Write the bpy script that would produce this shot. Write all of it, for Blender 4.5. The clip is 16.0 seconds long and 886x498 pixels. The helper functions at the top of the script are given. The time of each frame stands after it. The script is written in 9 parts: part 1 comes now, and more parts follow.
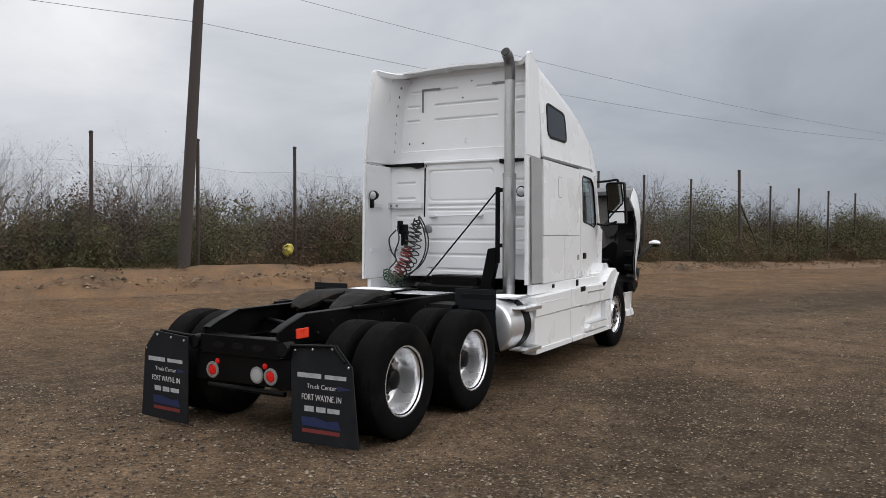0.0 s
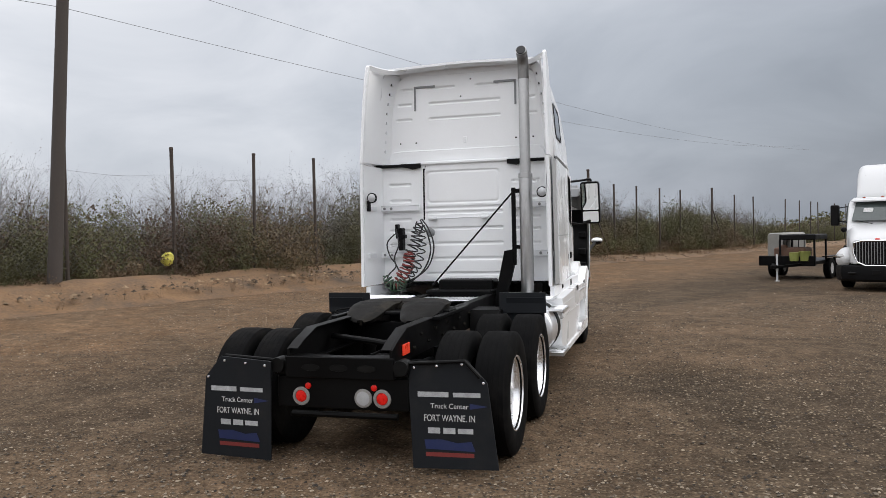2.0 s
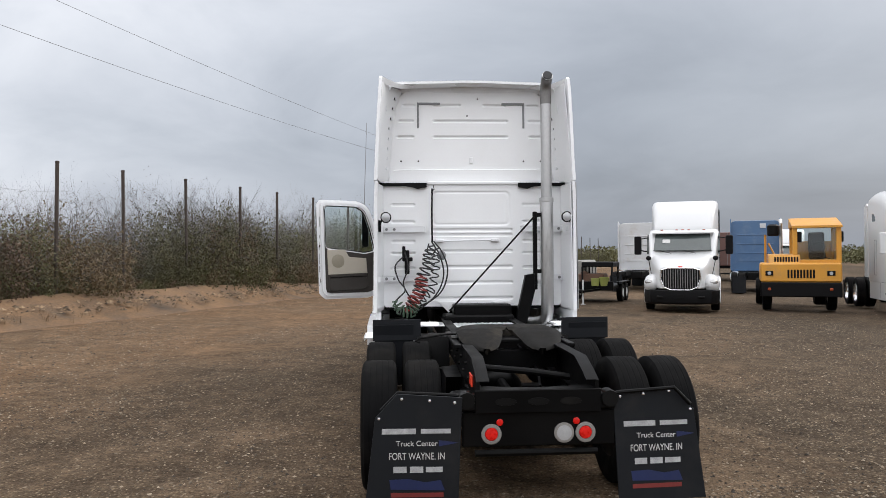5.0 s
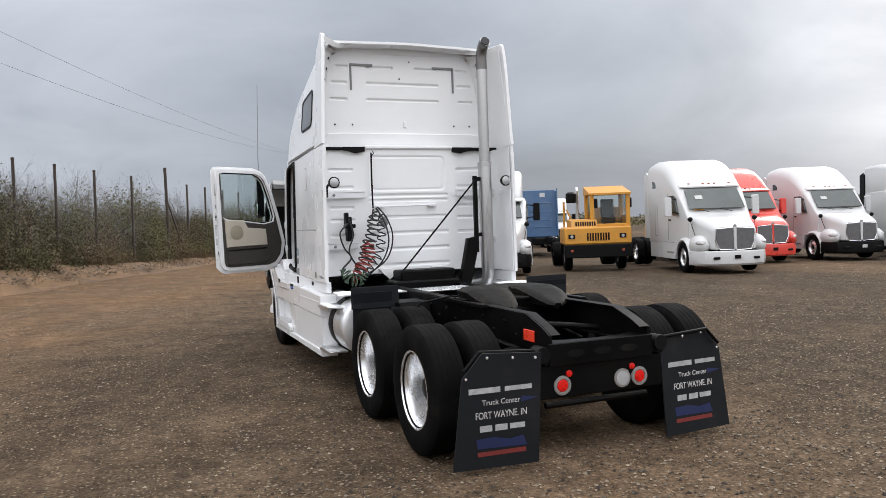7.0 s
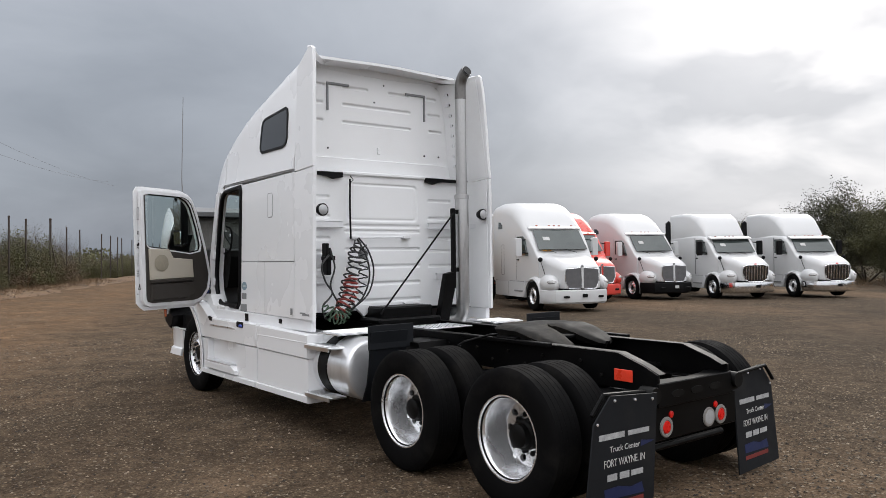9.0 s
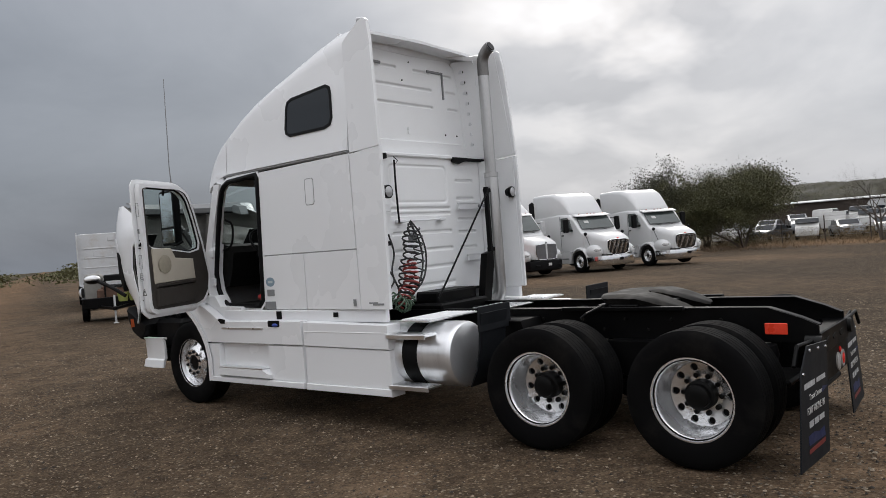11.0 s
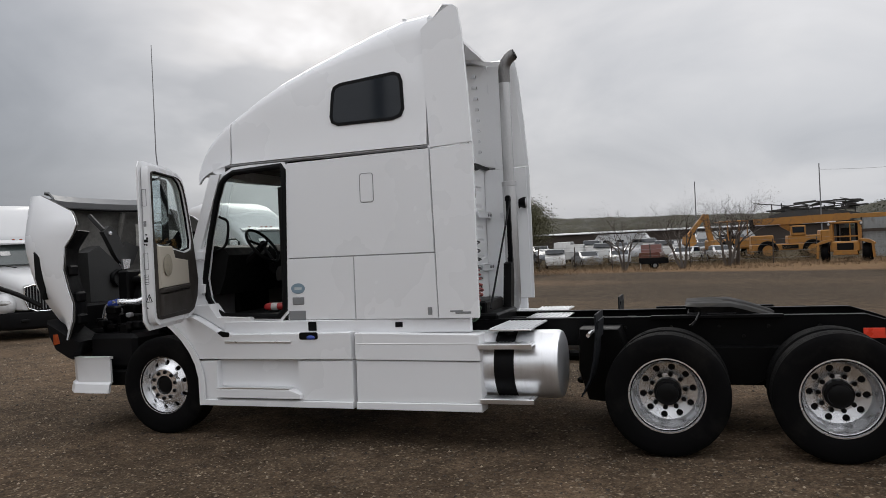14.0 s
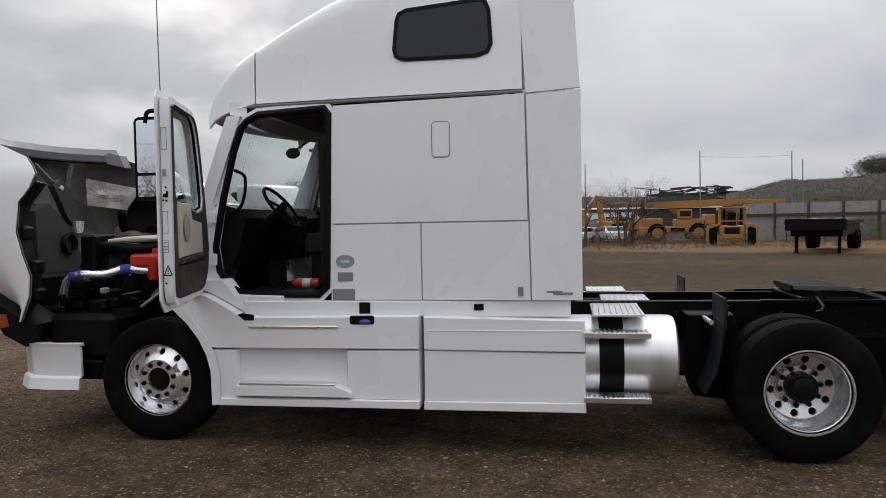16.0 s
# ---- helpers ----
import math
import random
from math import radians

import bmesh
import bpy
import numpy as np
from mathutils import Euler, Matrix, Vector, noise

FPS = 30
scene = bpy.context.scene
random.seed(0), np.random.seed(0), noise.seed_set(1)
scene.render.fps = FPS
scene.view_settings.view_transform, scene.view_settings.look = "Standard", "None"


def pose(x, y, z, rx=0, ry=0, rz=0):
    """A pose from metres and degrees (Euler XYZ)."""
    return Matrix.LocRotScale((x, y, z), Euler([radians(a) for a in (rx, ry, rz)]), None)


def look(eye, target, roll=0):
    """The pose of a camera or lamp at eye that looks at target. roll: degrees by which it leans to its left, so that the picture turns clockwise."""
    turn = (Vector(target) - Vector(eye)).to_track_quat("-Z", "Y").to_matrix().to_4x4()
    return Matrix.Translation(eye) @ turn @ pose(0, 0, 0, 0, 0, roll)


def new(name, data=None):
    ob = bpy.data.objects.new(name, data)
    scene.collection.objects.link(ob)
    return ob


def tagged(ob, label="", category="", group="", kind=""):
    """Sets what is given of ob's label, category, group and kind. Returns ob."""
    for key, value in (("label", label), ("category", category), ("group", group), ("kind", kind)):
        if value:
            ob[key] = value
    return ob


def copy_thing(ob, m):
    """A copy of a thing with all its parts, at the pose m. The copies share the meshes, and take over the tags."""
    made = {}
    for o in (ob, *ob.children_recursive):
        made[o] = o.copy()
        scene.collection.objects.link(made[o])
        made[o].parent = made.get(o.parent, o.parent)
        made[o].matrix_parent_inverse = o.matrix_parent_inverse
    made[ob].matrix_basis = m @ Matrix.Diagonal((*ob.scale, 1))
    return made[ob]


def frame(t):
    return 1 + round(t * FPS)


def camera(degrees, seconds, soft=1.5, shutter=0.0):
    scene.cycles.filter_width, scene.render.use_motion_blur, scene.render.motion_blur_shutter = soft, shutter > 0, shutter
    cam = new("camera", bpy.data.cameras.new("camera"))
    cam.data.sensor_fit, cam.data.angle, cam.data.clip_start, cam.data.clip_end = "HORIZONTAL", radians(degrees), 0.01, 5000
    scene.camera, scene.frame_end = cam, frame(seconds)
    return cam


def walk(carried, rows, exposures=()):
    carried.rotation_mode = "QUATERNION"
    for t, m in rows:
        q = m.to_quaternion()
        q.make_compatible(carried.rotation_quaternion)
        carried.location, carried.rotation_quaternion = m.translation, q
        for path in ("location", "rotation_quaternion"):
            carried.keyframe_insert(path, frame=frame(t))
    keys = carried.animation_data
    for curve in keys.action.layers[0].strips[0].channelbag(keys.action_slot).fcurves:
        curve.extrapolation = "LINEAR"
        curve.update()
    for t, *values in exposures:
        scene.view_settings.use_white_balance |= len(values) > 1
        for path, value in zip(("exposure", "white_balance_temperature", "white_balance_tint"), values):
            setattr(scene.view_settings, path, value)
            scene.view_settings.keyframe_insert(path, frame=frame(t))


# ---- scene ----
cam = camera(60.54, 16.0, soft=0.3)
PATH = [
    (0, (4.899, -5.647, 1.789), (3.905, -3.911, 1.749), 0.21),
    (0.5, (4.355, -5.800, 1.859), (3.423, -4.036, 1.725), -0.76),
    (1, (3.753, -5.949, 1.868), (2.908, -4.136, 1.864), -1.02),
    (1.5, (3.140, -6.074, 1.840), (2.389, -4.220, 1.852), -0.31),
    (2, (2.504, -6.266, 1.840), (1.944, -4.347, 1.798), -1.32),
    (2.5, (1.874, -6.305, 1.799), (1.488, -4.346, 1.674), -0.75),
    (3, (1.259, -6.417, 1.865), (1.048, -4.433, 1.737), -2.27),
    (3.5, (0.701, -6.326, 1.879), (0.516, -4.335, 1.859), -1.96),
    (3.7, (0.459, -6.299, 1.891), (0.292, -4.306, 1.892), -1.67),
    (5.8, (-1.969, -6.138, 1.806), (-1.592, -4.174, 1.829), -1.62),
    (6, (-2.191, -6.082, 1.780), (-1.761, -4.129, 1.813), -2.27),
    (6.5, (-2.731, -5.923, 1.773), (-2.182, -4.000, 1.780), -3.03),
    (7, (-3.291, -5.661, 1.803), (-2.540, -3.809, 1.735), -1.99),
    (7.5, (-3.761, -5.344, 1.810), (-2.850, -3.565, 1.751), -2.04),
    (8, (-4.158, -4.939, 1.812), (-3.159, -3.207, 1.856), 0.01),
    (8.5, (-4.605, -4.515, 1.804), (-3.502, -2.850, 1.900), 0.58),
    (9, (-5.020, -4.085, 1.814), (-3.791, -2.508, 1.832), -0.75),
    (9.2, (-5.226, -3.940, 1.811), (-3.942, -2.407, 1.790), -1.80),
    (11.3, (-6.870, -1.815, 1.792), (-5.222, -0.682, 1.792), -3.82),
    (11.5, (-6.995, -1.618, 1.805), (-5.283, -0.585, 1.814), -3.45),
    (12, (-7.250, -1.101, 1.802), (-5.462, -0.203, 1.816), -5.13),
    (12.5, (-7.509, -0.548, 1.814), (-5.712, 0.327, 1.907), -3.83),
    (13, (-7.711, -0.035, 1.788), (-5.896, 0.797, 1.918), -4.03),
    (13.5, (-7.863, 0.499, 1.783), (-6.021, 1.270, 1.885), -2.55),
    (14, (-7.878, 0.987, 1.800), (-5.983, 1.627, 1.800), -2.66),
    (14.5, (-7.738, 1.494, 1.809), (-5.862, 2.187, 1.780), -2.06),
    (15, (-7.616, 1.988, 1.814), (-5.734, 2.665, 1.823), -0.57),
    (15.5, (-7.360, 2.504, 1.785), (-5.423, 3.003, 1.770), -1.41),
    (16, (-7.086, 2.990, 1.781), (-5.115, 3.320, 1.708), -1.14),
]
EXPOSURES = [(0.0, 0.48), (0.5, 0.68), (2.0, 0.76), (3.5, 0.86), (7.0, 1.0), (9.0, 0.72), (11.5, 0.33), (13.5, 0.27), (16.0, 0.30)]
walk(cam, [(t, look(eye, target, roll)) for t, eye, target, roll in PATH], EXPOSURES)

# ---- world, sun ----
SUN_AZ, SUN_EL = 64.0, 32.0          # degrees right of +y, and above the horizon
world = bpy.data.worlds.new("overcast_sky")
scene.world = world
world.use_nodes = True


def nodes_of(tree):
    tree.nodes.clear()
    return tree.nodes, tree.links


class Tree:
    """Short-hand for building node trees."""

    def __init__(self, tree):
        self.n, self.l = nodes_of(tree)

    def add(self, kind, **values):
        node = self.n.new(kind)
        for key, value in values.items():
            if key == "op":
                node.operation = value
            elif key == "blend":
                node.data_type, node.blend_type = "RGBA", value
        return node

    def put(self, node, socket, value):
        if hasattr(value, "is_output"):
            self.l.new(value, node.inputs[socket])
        else:
            node.inputs[socket].default_value = value

    def math(self, op, a, b=0.0, clamp=False):
        node = self.n.new("ShaderNodeMath")
        node.operation, node.use_clamp = op, clamp
        self.put(node, 0, a)
        self.put(node, 1, b)
        return node.outputs[0]

    def vmath(self, op, a, b, out=0):
        node = self.n.new("ShaderNodeVectorMath")
        node.operation = op
        self.put(node, 0, a)
        self.put(node, 1, b)
        return node.outputs[out]

    def noise(self, vector, scale, detail=4.0, rough=0.55, distort=0.0):
        node = self.n.new("ShaderNodeTexNoise")
        self.put(node, "Vector", vector)
        for key, value in (("Scale", scale), ("Detail", detail), ("Roughness", rough), ("Distortion", distort)):
            node.inputs[key].default_value = value
        return node.outputs[0]

    def voronoi(self, vector, scale, feature="F1", out=0):
        node = self.n.new("ShaderNodeTexVoronoi")
        node.feature = feature
        self.put(node, "Vector", vector)
        node.inputs["Scale"].default_value = scale
        return node.outputs[out]

    def ramp(self, value, *stops):
        node = self.n.new("ShaderNodeValToRGB")
        el = node.color_ramp.elements
        while len(el) < len(stops):
            el.new(0.5)
        for e, (at, colour) in zip(el, stops):
            e.position = at
            e.color = (*colour, 1) if len(colour) == 3 else colour
        self.put(node, 0, value)
        return node.outputs[0]

    def span(self, value, a, b, c=0.0, d=1.0):
        node = self.n.new("ShaderNodeMapRange")
        for i, x in enumerate((value, a, b, c, d)):
            self.put(node, i, x)
        return node.outputs[0]

    def mix(self, fac, a, b, blend="MIX"):
        node = self.n.new("ShaderNodeMix")
        node.data_type, node.blend_type = "RGBA", blend
        self.put(node, 0, fac)
        self.put(node, 6, a if hasattr(a, "is_output") or len(a) == 4 else (*a, 1))
        self.put(node, 7, b if hasattr(b, "is_output") or len(b) == 4 else (*b, 1))
        return node.outputs[2]


w = Tree(world.node_tree)
az, el = radians(SUN_AZ), radians(SUN_EL)
co = w.n.new("ShaderNodeTexCoord").outputs["Generated"]
ray = w.vmath("NORMALIZE", co, (0, 0, 0))
sep = w.n.new("ShaderNodeSeparateXYZ")
w.put(sep, 0, ray)
rise = w.math("MAXIMUM", sep.outputs[2], 0.0)
height = w.math("ADD", rise, 0.34)
flat = w.n.new("ShaderNodeCombineXYZ")
w.put(flat, 0, w.math("DIVIDE", sep.outputs[0], height))
w.put(flat, 1, w.math("DIVIDE", sep.outputs[1], height))
big = w.noise(flat.outputs[0], 0.55, 3.0, 0.5, 0.3)
fine = w.noise(flat.outputs[0], 1.7, 6.0, 0.55, 0.5)
cloud = w.math("ADD", w.math("MULTIPLY", big, 0.6), w.math("MULTIPLY", fine, 0.4))
GLARE = (math.sin(az) * math.cos(radians(17)), math.cos(az) * math.cos(radians(17)), math.sin(radians(17)))
toward = w.math("MAXIMUM", w.vmath("DOT_PRODUCT", ray, GLARE, 1), 0.0)
wide = w.math("POWER", toward, 3.0)
close = w.math("POWER", toward, 42.0)
STORM = (math.sin(radians(23)), math.cos(radians(23)), 0.16)
storm = w.math("POWER", w.math("MAXIMUM", w.vmath("DOT_PRODUCT", ray, STORM, 1), 0.0), 4.0)
level = w.span(cloud, 0.36, 0.64, 0.36, 0.62)
level = w.math("MULTIPLY", level, w.math("SUBTRACT", 1.0, w.math("MULTIPLY", storm, 0.54)))
# added brightening of the unseen sky opposite the storm, lifting the white back panel
unseen_lift = w.math("MAXIMUM", w.math("MULTIPLY", w.vmath("DOT_PRODUCT", ray, STORM, 1), -0.30), 0.0)
level = w.math("MULTIPLY", level, w.math("ADD", 1.0, unseen_lift))
level = w.math("MULTIPLY", level, w.math("ADD", 0.80, w.math("MULTIPLY", w.math("POWER", rise, 1.4), 2.1)))
level = w.math("ADD", level, w.math("MULTIPLY", wide, 0.06))
broken = w.span(w.noise(flat.outputs[0], 2.6, 4.0, 0.5, 0.2), 0.42, 0.62, 0.05, 1.15)
level = w.math("ADD", level, w.math("MULTIPLY", w.math("MULTIPLY", close, broken), 0.32))
tone = w.mix(w.span(level, 0.18, 0.62), (0.83, 0.925, 1.085), (0.98, 0.985, 1.02))
grey = w.vmath("SCALE", tone, (0, 0, 0))
grey.node.inputs[3].default_value = 1.0
w.l.new(level, grey.node.inputs[3])
sky = w.n.new("ShaderNodeTexSky")
sky.sky_type, sky.sun_disc, sky.sun_elevation, sky.sun_rotation = "NISHITA", False, el, az
sky.air_density, sky.dust_density = 1.2, 3.0
clear = w.vmath("SCALE", sky.outputs[0], (0, 0, 0))
clear.node.inputs[3].default_value = 0.06
both = w.mix(0.94, clear, grey)
back = w.n.new("ShaderNodeBackground")
w.put(back, 0, both)
back.inputs[1].default_value = 1.0
end = w.n.new("ShaderNodeOutputWorld")
w.l.new(back.outputs[0], end.inputs[0])

sun_data = bpy.data.lights.new("sun", "SUN")
sun_data.energy, sun_data.angle, sun_data.color = 0.7, radians(28), (1.0, 0.96, 0.90)
sun = new("sun", sun_data)
sun.matrix_world = look((0, 0, 30), (-math.sin(az) * math.cos(el), -math.cos(az) * math.cos(el), 30 - math.sin(el)))


# ---- materials ----
MATS = {}


def surface(name, colour, rough=0.5, metal=0.0, vary=0.15, scale=6.0, fine=60.0, bump=0.0, dirt=None, dirt_amount=0.0,
            coat=0.0, spread=0.0, stretch=(1, 1, 1), dirt_scale=2.5, spec=0.5):
    """A procedural surface: base colour varied at two scales, patches of dirt, uneven gloss, fine relief."""
    if name in MATS:
        return MATS[name]
    m = bpy.data.materials.new(name)
    m.use_nodes = True
    t = Tree(m.node_tree)
    out = t.n.new("ShaderNodeOutputMaterial")
    b = t.n.new("ShaderNodeBsdfPrincipled")
    t.l.new(b.outputs[0], out.inputs[0])
    co = t.n.new("ShaderNodeTexCoord").outputs["Object"]
    co = t.vmath("MULTIPLY", co, stretch)
    coarse = t.noise(co, scale, 4.0)
    grain = t.noise(co, fine, 3.0, 0.6)
    amount = t.math("ADD", t.math("MULTIPLY", coarse, 0.6), t.math("MULTIPLY", grain, 0.4))
    low = tuple(c * (1 - vary) for c in colour)
    high = tuple(min(1.0, c * (1 + vary)) for c in colour)
    base = t.mix(t.span(amount, 0.3, 0.7), low, high)
    if spread:
        info = t.n.new("ShaderNodeObjectInfo").outputs["Random"]
        hsv = t.n.new("ShaderNodeHueSaturation")
        t.put(hsv, "Color", base)
        t.put(hsv, "Value", t.span(info, 0, 1, 1 - spread, 1 + spread))
        t.put(hsv, "Hue", t.span(info, 0, 1, 0.5 - spread * 0.06, 0.5 + spread * 0.06))
        base = hsv.outputs[0]
    if dirt:
        patch = t.noise(co, dirt_scale, 6.0, 0.65, 0.4)
        base = t.mix(t.span(patch, 0.52, 0.75, 0.0, dirt_amount), base, dirt)
    t.put(b, "Base Color", base)
    t.put(b, "Roughness", t.span(coarse, 0.3, 0.7, max(0.02, rough * 0.8), min(1.0, rough * 1.2)))
    b.inputs["Metallic"].default_value = metal
    b.inputs["Specular IOR Level"].default_value = spec
    if coat:
        b.inputs["Coat Weight"].default_value = coat
        b.inputs["Coat Roughness"].default_value = 0.06
    if bump:
        node = t.n.new("ShaderNodeBump")
        node.inputs["Strength"].default_value = 0.6
        node.inputs["Distance"].default_value = bump
        t.put(node, "Height", amount)
        t.l.new(node.outputs[0], b.inputs["Normal"])
    MATS[name] = m
    return m


def glass(name, colour, rough=0.03, alpha=0.35):
    """Tinted glazing: a clear coat with a share of see-through."""
    if name in MATS:
        return MATS[name]
    m = bpy.data.materials.new(name)
    m.use_nodes = True
    t = Tree(m.node_tree)
    out = t.n.new("ShaderNodeOutputMaterial")
    clear = t.n.new("ShaderNodeBsdfTransparent")
    clear.inputs[0].default_value = (*colour, 1)
    gloss = t.n.new("ShaderNodeBsdfGlossy")
    gloss.inputs["Roughness"].default_value = rough
    gloss.inputs["Color"].default_value = (1, 1, 1, 1)
    facing = t.n.new("ShaderNodeLayerWeight").outputs["Facing"]
    shader = t.n.new("ShaderNodeMixShader")
    t.put(shader, 0, t.math("ADD", 0.05, t.math("MULTIPLY", t.math("POWER", facing, 4.0), 0.8), True))
    t.l.new(clear.outputs[0], shader.inputs[1])
    t.l.new(gloss.outputs[0], shader.inputs[2])
    t.l.new(shader.outputs[0], out.inputs[0])
    MATS[name] = m
    return m


WHITE = surface("white_truck_paint", (0.79, 0.80, 0.815), 0.28, 0, 0.015, 0.8, 90, 0.0, (0.60, 0.58, 0.55, 1), 0.012, coat=0.4, dirt_scale=0.9)
PANEL = surface("white_rear_panel", (0.82, 0.83, 0.84), 0.36, 0, 0.03, 1.5, 70, 0.0004, (0.60, 0.58, 0.54, 1), 0.08, coat=0.15)
TRIMW = surface("white_plastic", (0.74, 0.75, 0.77), 0.45, 0, 0.03, 3, 80, 0.0003, (0.5, 0.48, 0.45, 1), 0.2)
GREYP = surface("grey_plastic", (0.20, 0.205, 0.21), 0.55, 0, 0.08, 6, 90, 0.0006)
BLACKP = surface("black_plastic", (0.0035, 0.0035, 0.004), 0.5, 0, 0.15, 6, 120, 0.0008, spec=0.13)
FRAMEB = surface("black_chassis_paint", (0.0020, 0.0020, 0.0022), 0.42, 0, 0.25, 3, 40, 0.0012, (0.008, 0.0072, 0.0065, 1), 0.4, spec=0.10)
RUBBER = surface("tyre_rubber", (0.0040, 0.0040, 0.0042), 0.78, 0, 0.2, 5, 70, 0.0015, (0.019, 0.0175, 0.0155, 1), 0.6, spec=0.05)
FLAPB = surface("mudflap_rubber", (0.0075, 0.0088, 0.011), 0.62, 0, 0.15, 3, 60, 0.0008, (0.028, 0.026, 0.024, 1), 0.35, spec=0.2)
ALLOY = surface("polished_aluminium", (0.84, 0.85, 0.87), 0.25, 0.78, 0.012, 2, 60)
TANKM = surface("tank_aluminium", (0.82, 0.83, 0.85), 0.34, 0.8, 0.06, 3, 70, 0.0005, (0.5, 0.49, 0.47, 1), 0.3, stretch=(1, 5, 1))
STEEL = surface("stainless_stack", (0.50, 0.50, 0.50), 0.40, 1.0, 0.14, 3, 60, 0.0006, (0.17, 0.16, 0.15, 1), 0.7, stretch=(2.2, 2.2, 0.35), dirt_scale=3.0)
SOOT = surface("sooty_pipe", (0.035, 0.035, 0.036), 0.7, 0.2, 0.3, 8, 60)
TREAD = surface("bright_tread_plate", (0.80, 0.81, 0.82), 0.33, 1.0, 0.06, 6, 90, 0.0005)
GREASE = surface("greasy_steel", (0.009, 0.0085, 0.008), 0.62, 0.0, 0.6, 5, 26, 0.006, (0.042, 0.036, 0.028, 1), 0.9, spec=0.08, dirt_scale=5.0)
HUBB = surface("hub_black", (0.003, 0.003, 0.003), 0.5, 0, 0.2, spec=0.15)
REDL = surface("red_lens", (0.60, 0.012, 0.008), 0.3, 0, 0.25, 40, 120, spec=0.25)
CLEARL = surface("clear_lens", (0.42, 0.43, 0.44), 0.15, 0.2, 0.10, 30, 120, coat=0.5)
ORANGEL = surface("amber_lens", (0.30, 0.05, 0.012), 0.2, 0, 0.1, 30, 90, coat=0.4)
RINGG = surface("grey_lamp_ring", (0.20, 0.19, 0.18), 0.5, 0, 0.1)
# parked trucks' glass: the mottled grey-green paints in the reflected sky
RIGGL = surface("reflection_tinted_glass", (0.050, 0.062, 0.060), 0.08, 0, 0.35, 1.2, 30, spec=0.6)
LAMPG = surface("headlamp_lens", (0.36, 0.36, 0.35), 0.18, 0.3, 0.45, 14, 60, coat=0.4)
REFL = surface("red_reflector", (0.75, 0.055, 0.025), 0.3, 0, 0.15, 12, 160)
DARKGL = surface("dark_tinted_glass", (0.010, 0.014, 0.019), 0.07, 0, 0.1, 1.5, 30, spec=0.35)
CLEARGL = glass("clear_window_glass", (0.86, 0.91, 0.90))
# seat and dash greys taken near black, with the cab's inner shade in the colour
SEATG = surface("darkened_seat_cloth", (0.016, 0.015, 0.014), 0.9, 0, 0.25, 8, 200, 0.0015, spec=0.1)
DASHG = surface("darkened_dashboard_grey", (0.006, 0.006, 0.006), 0.6, 0, 0.15, 8, 150, 0.0008, spec=0.12)
BEIGE = surface("beige_door_trim", (0.46, 0.42, 0.35), 0.65, 0, 0.06, 5, 120, 0.0008)
TAUPE = surface("taupe_door_trim", (0.032, 0.027, 0.023), 0.62, 0, 0.1, 6, 120, 0.0008)
ENGRED = surface("engine_red", (0.55, 0.03, 0.02), 0.4, 0, 0.2, 6, 40)
HOSEB = surface("blue_hose", (0.03, 0.06, 0.30), 0.45, 0, 0.15)
HOSEK = surface("black_hose", (0.015, 0.015, 0.016), 0.45, 0, 0.2)
HOSER = surface("red_hose", (0.24, 0.030, 0.024), 0.4, 0, 0.2)
HOSEG = surface("green_hose", (0.045, 0.085, 0.05), 0.4, 0, 0.2)
REDP = surface("red_truck_paint", (0.62, 0.055, 0.040), 0.3, 0, 0.06, 1.5, 60, 0, (0.4, 0.15, 0.12, 1), 0.25, coat=0.4)
YELP = surface("yellow_machine_paint", (0.56, 0.26, 0.030), 0.42, 0, 0.10, 2, 40, 0.0006, (0.30, 0.19, 0.08, 1), 0.5)
# the machine yellow again, dirtier, and darkened to carry the far machines' shade
YELD = surface("shaded_yellow_paint", (0.32, 0.145, 0.024), 0.55, 0, 0.15, 2, 30, 0.001, (0.14, 0.085, 0.04, 1), 0.8)
BLUEP = surface("blue_truck_paint", (0.06, 0.13, 0.25), 0.35, 0, 0.08, 1.5, 60, 0, (0.2, 0.25, 0.3, 1), 0.3, coat=0.3)
TEALP = surface("teal_panel_paint", (0.01, 0.16, 0.13), 0.4, 0, 0.12, 2, 60, 0, (0.1, 0.2, 0.17, 1), 0.3)
BROWNP = surface("maroon_trailer", (0.12, 0.06, 0.05), 0.5, 0, 0.15, 2, 60)
CHROME = surface("chrome", (0.85, 0.86, 0.87), 0.12, 1.0, 0.04, 6, 60)
GRILLE = surface("grille_mesh", (0.16, 0.16, 0.165), 0.4, 0.7, 0.2, 10, 160, 0.002)
RUSTP = surface("rusty_pipe", (0.055, 0.042, 0.035), 0.8, 0.2, 0.35, 5, 60, 0.001)
WOODP = surface("utility_pole_wood", (0.050, 0.041, 0.036), 0.9, 0, 0.3, 2, 30, 0.006, stretch=(6, 6, 0.6))
CABLE = surface("weathered_cable", (0.16, 0.16, 0.165), 0.7, 0, 0.1)
WIRE = surface("galvanised_wire", (0.20, 0.20, 0.205), 0.5, 0.6, 0.2)
TINW = surface("pale_sheet_metal", (0.55, 0.56, 0.57), 0.5, 0.2, 0.12, 1.0, 30, 0, (0.35, 0.28, 0.2, 1), 0.4)
TEXTW = surface("white_print", (0.50, 0.50, 0.49), 0.7, 0, 0.3, 20, 160)
TEXTG = surface("worn_white_print", (0.34, 0.345, 0.35), 0.7, 0, 0.4, 20, 160)
JOINT = surface("grey_joint", (0.30, 0.305, 0.31), 0.6, 0, 0.1)
TEXTB = surface("blue_print", (0.004, 0.011, 0.060), 0.6, 0, 0.2)
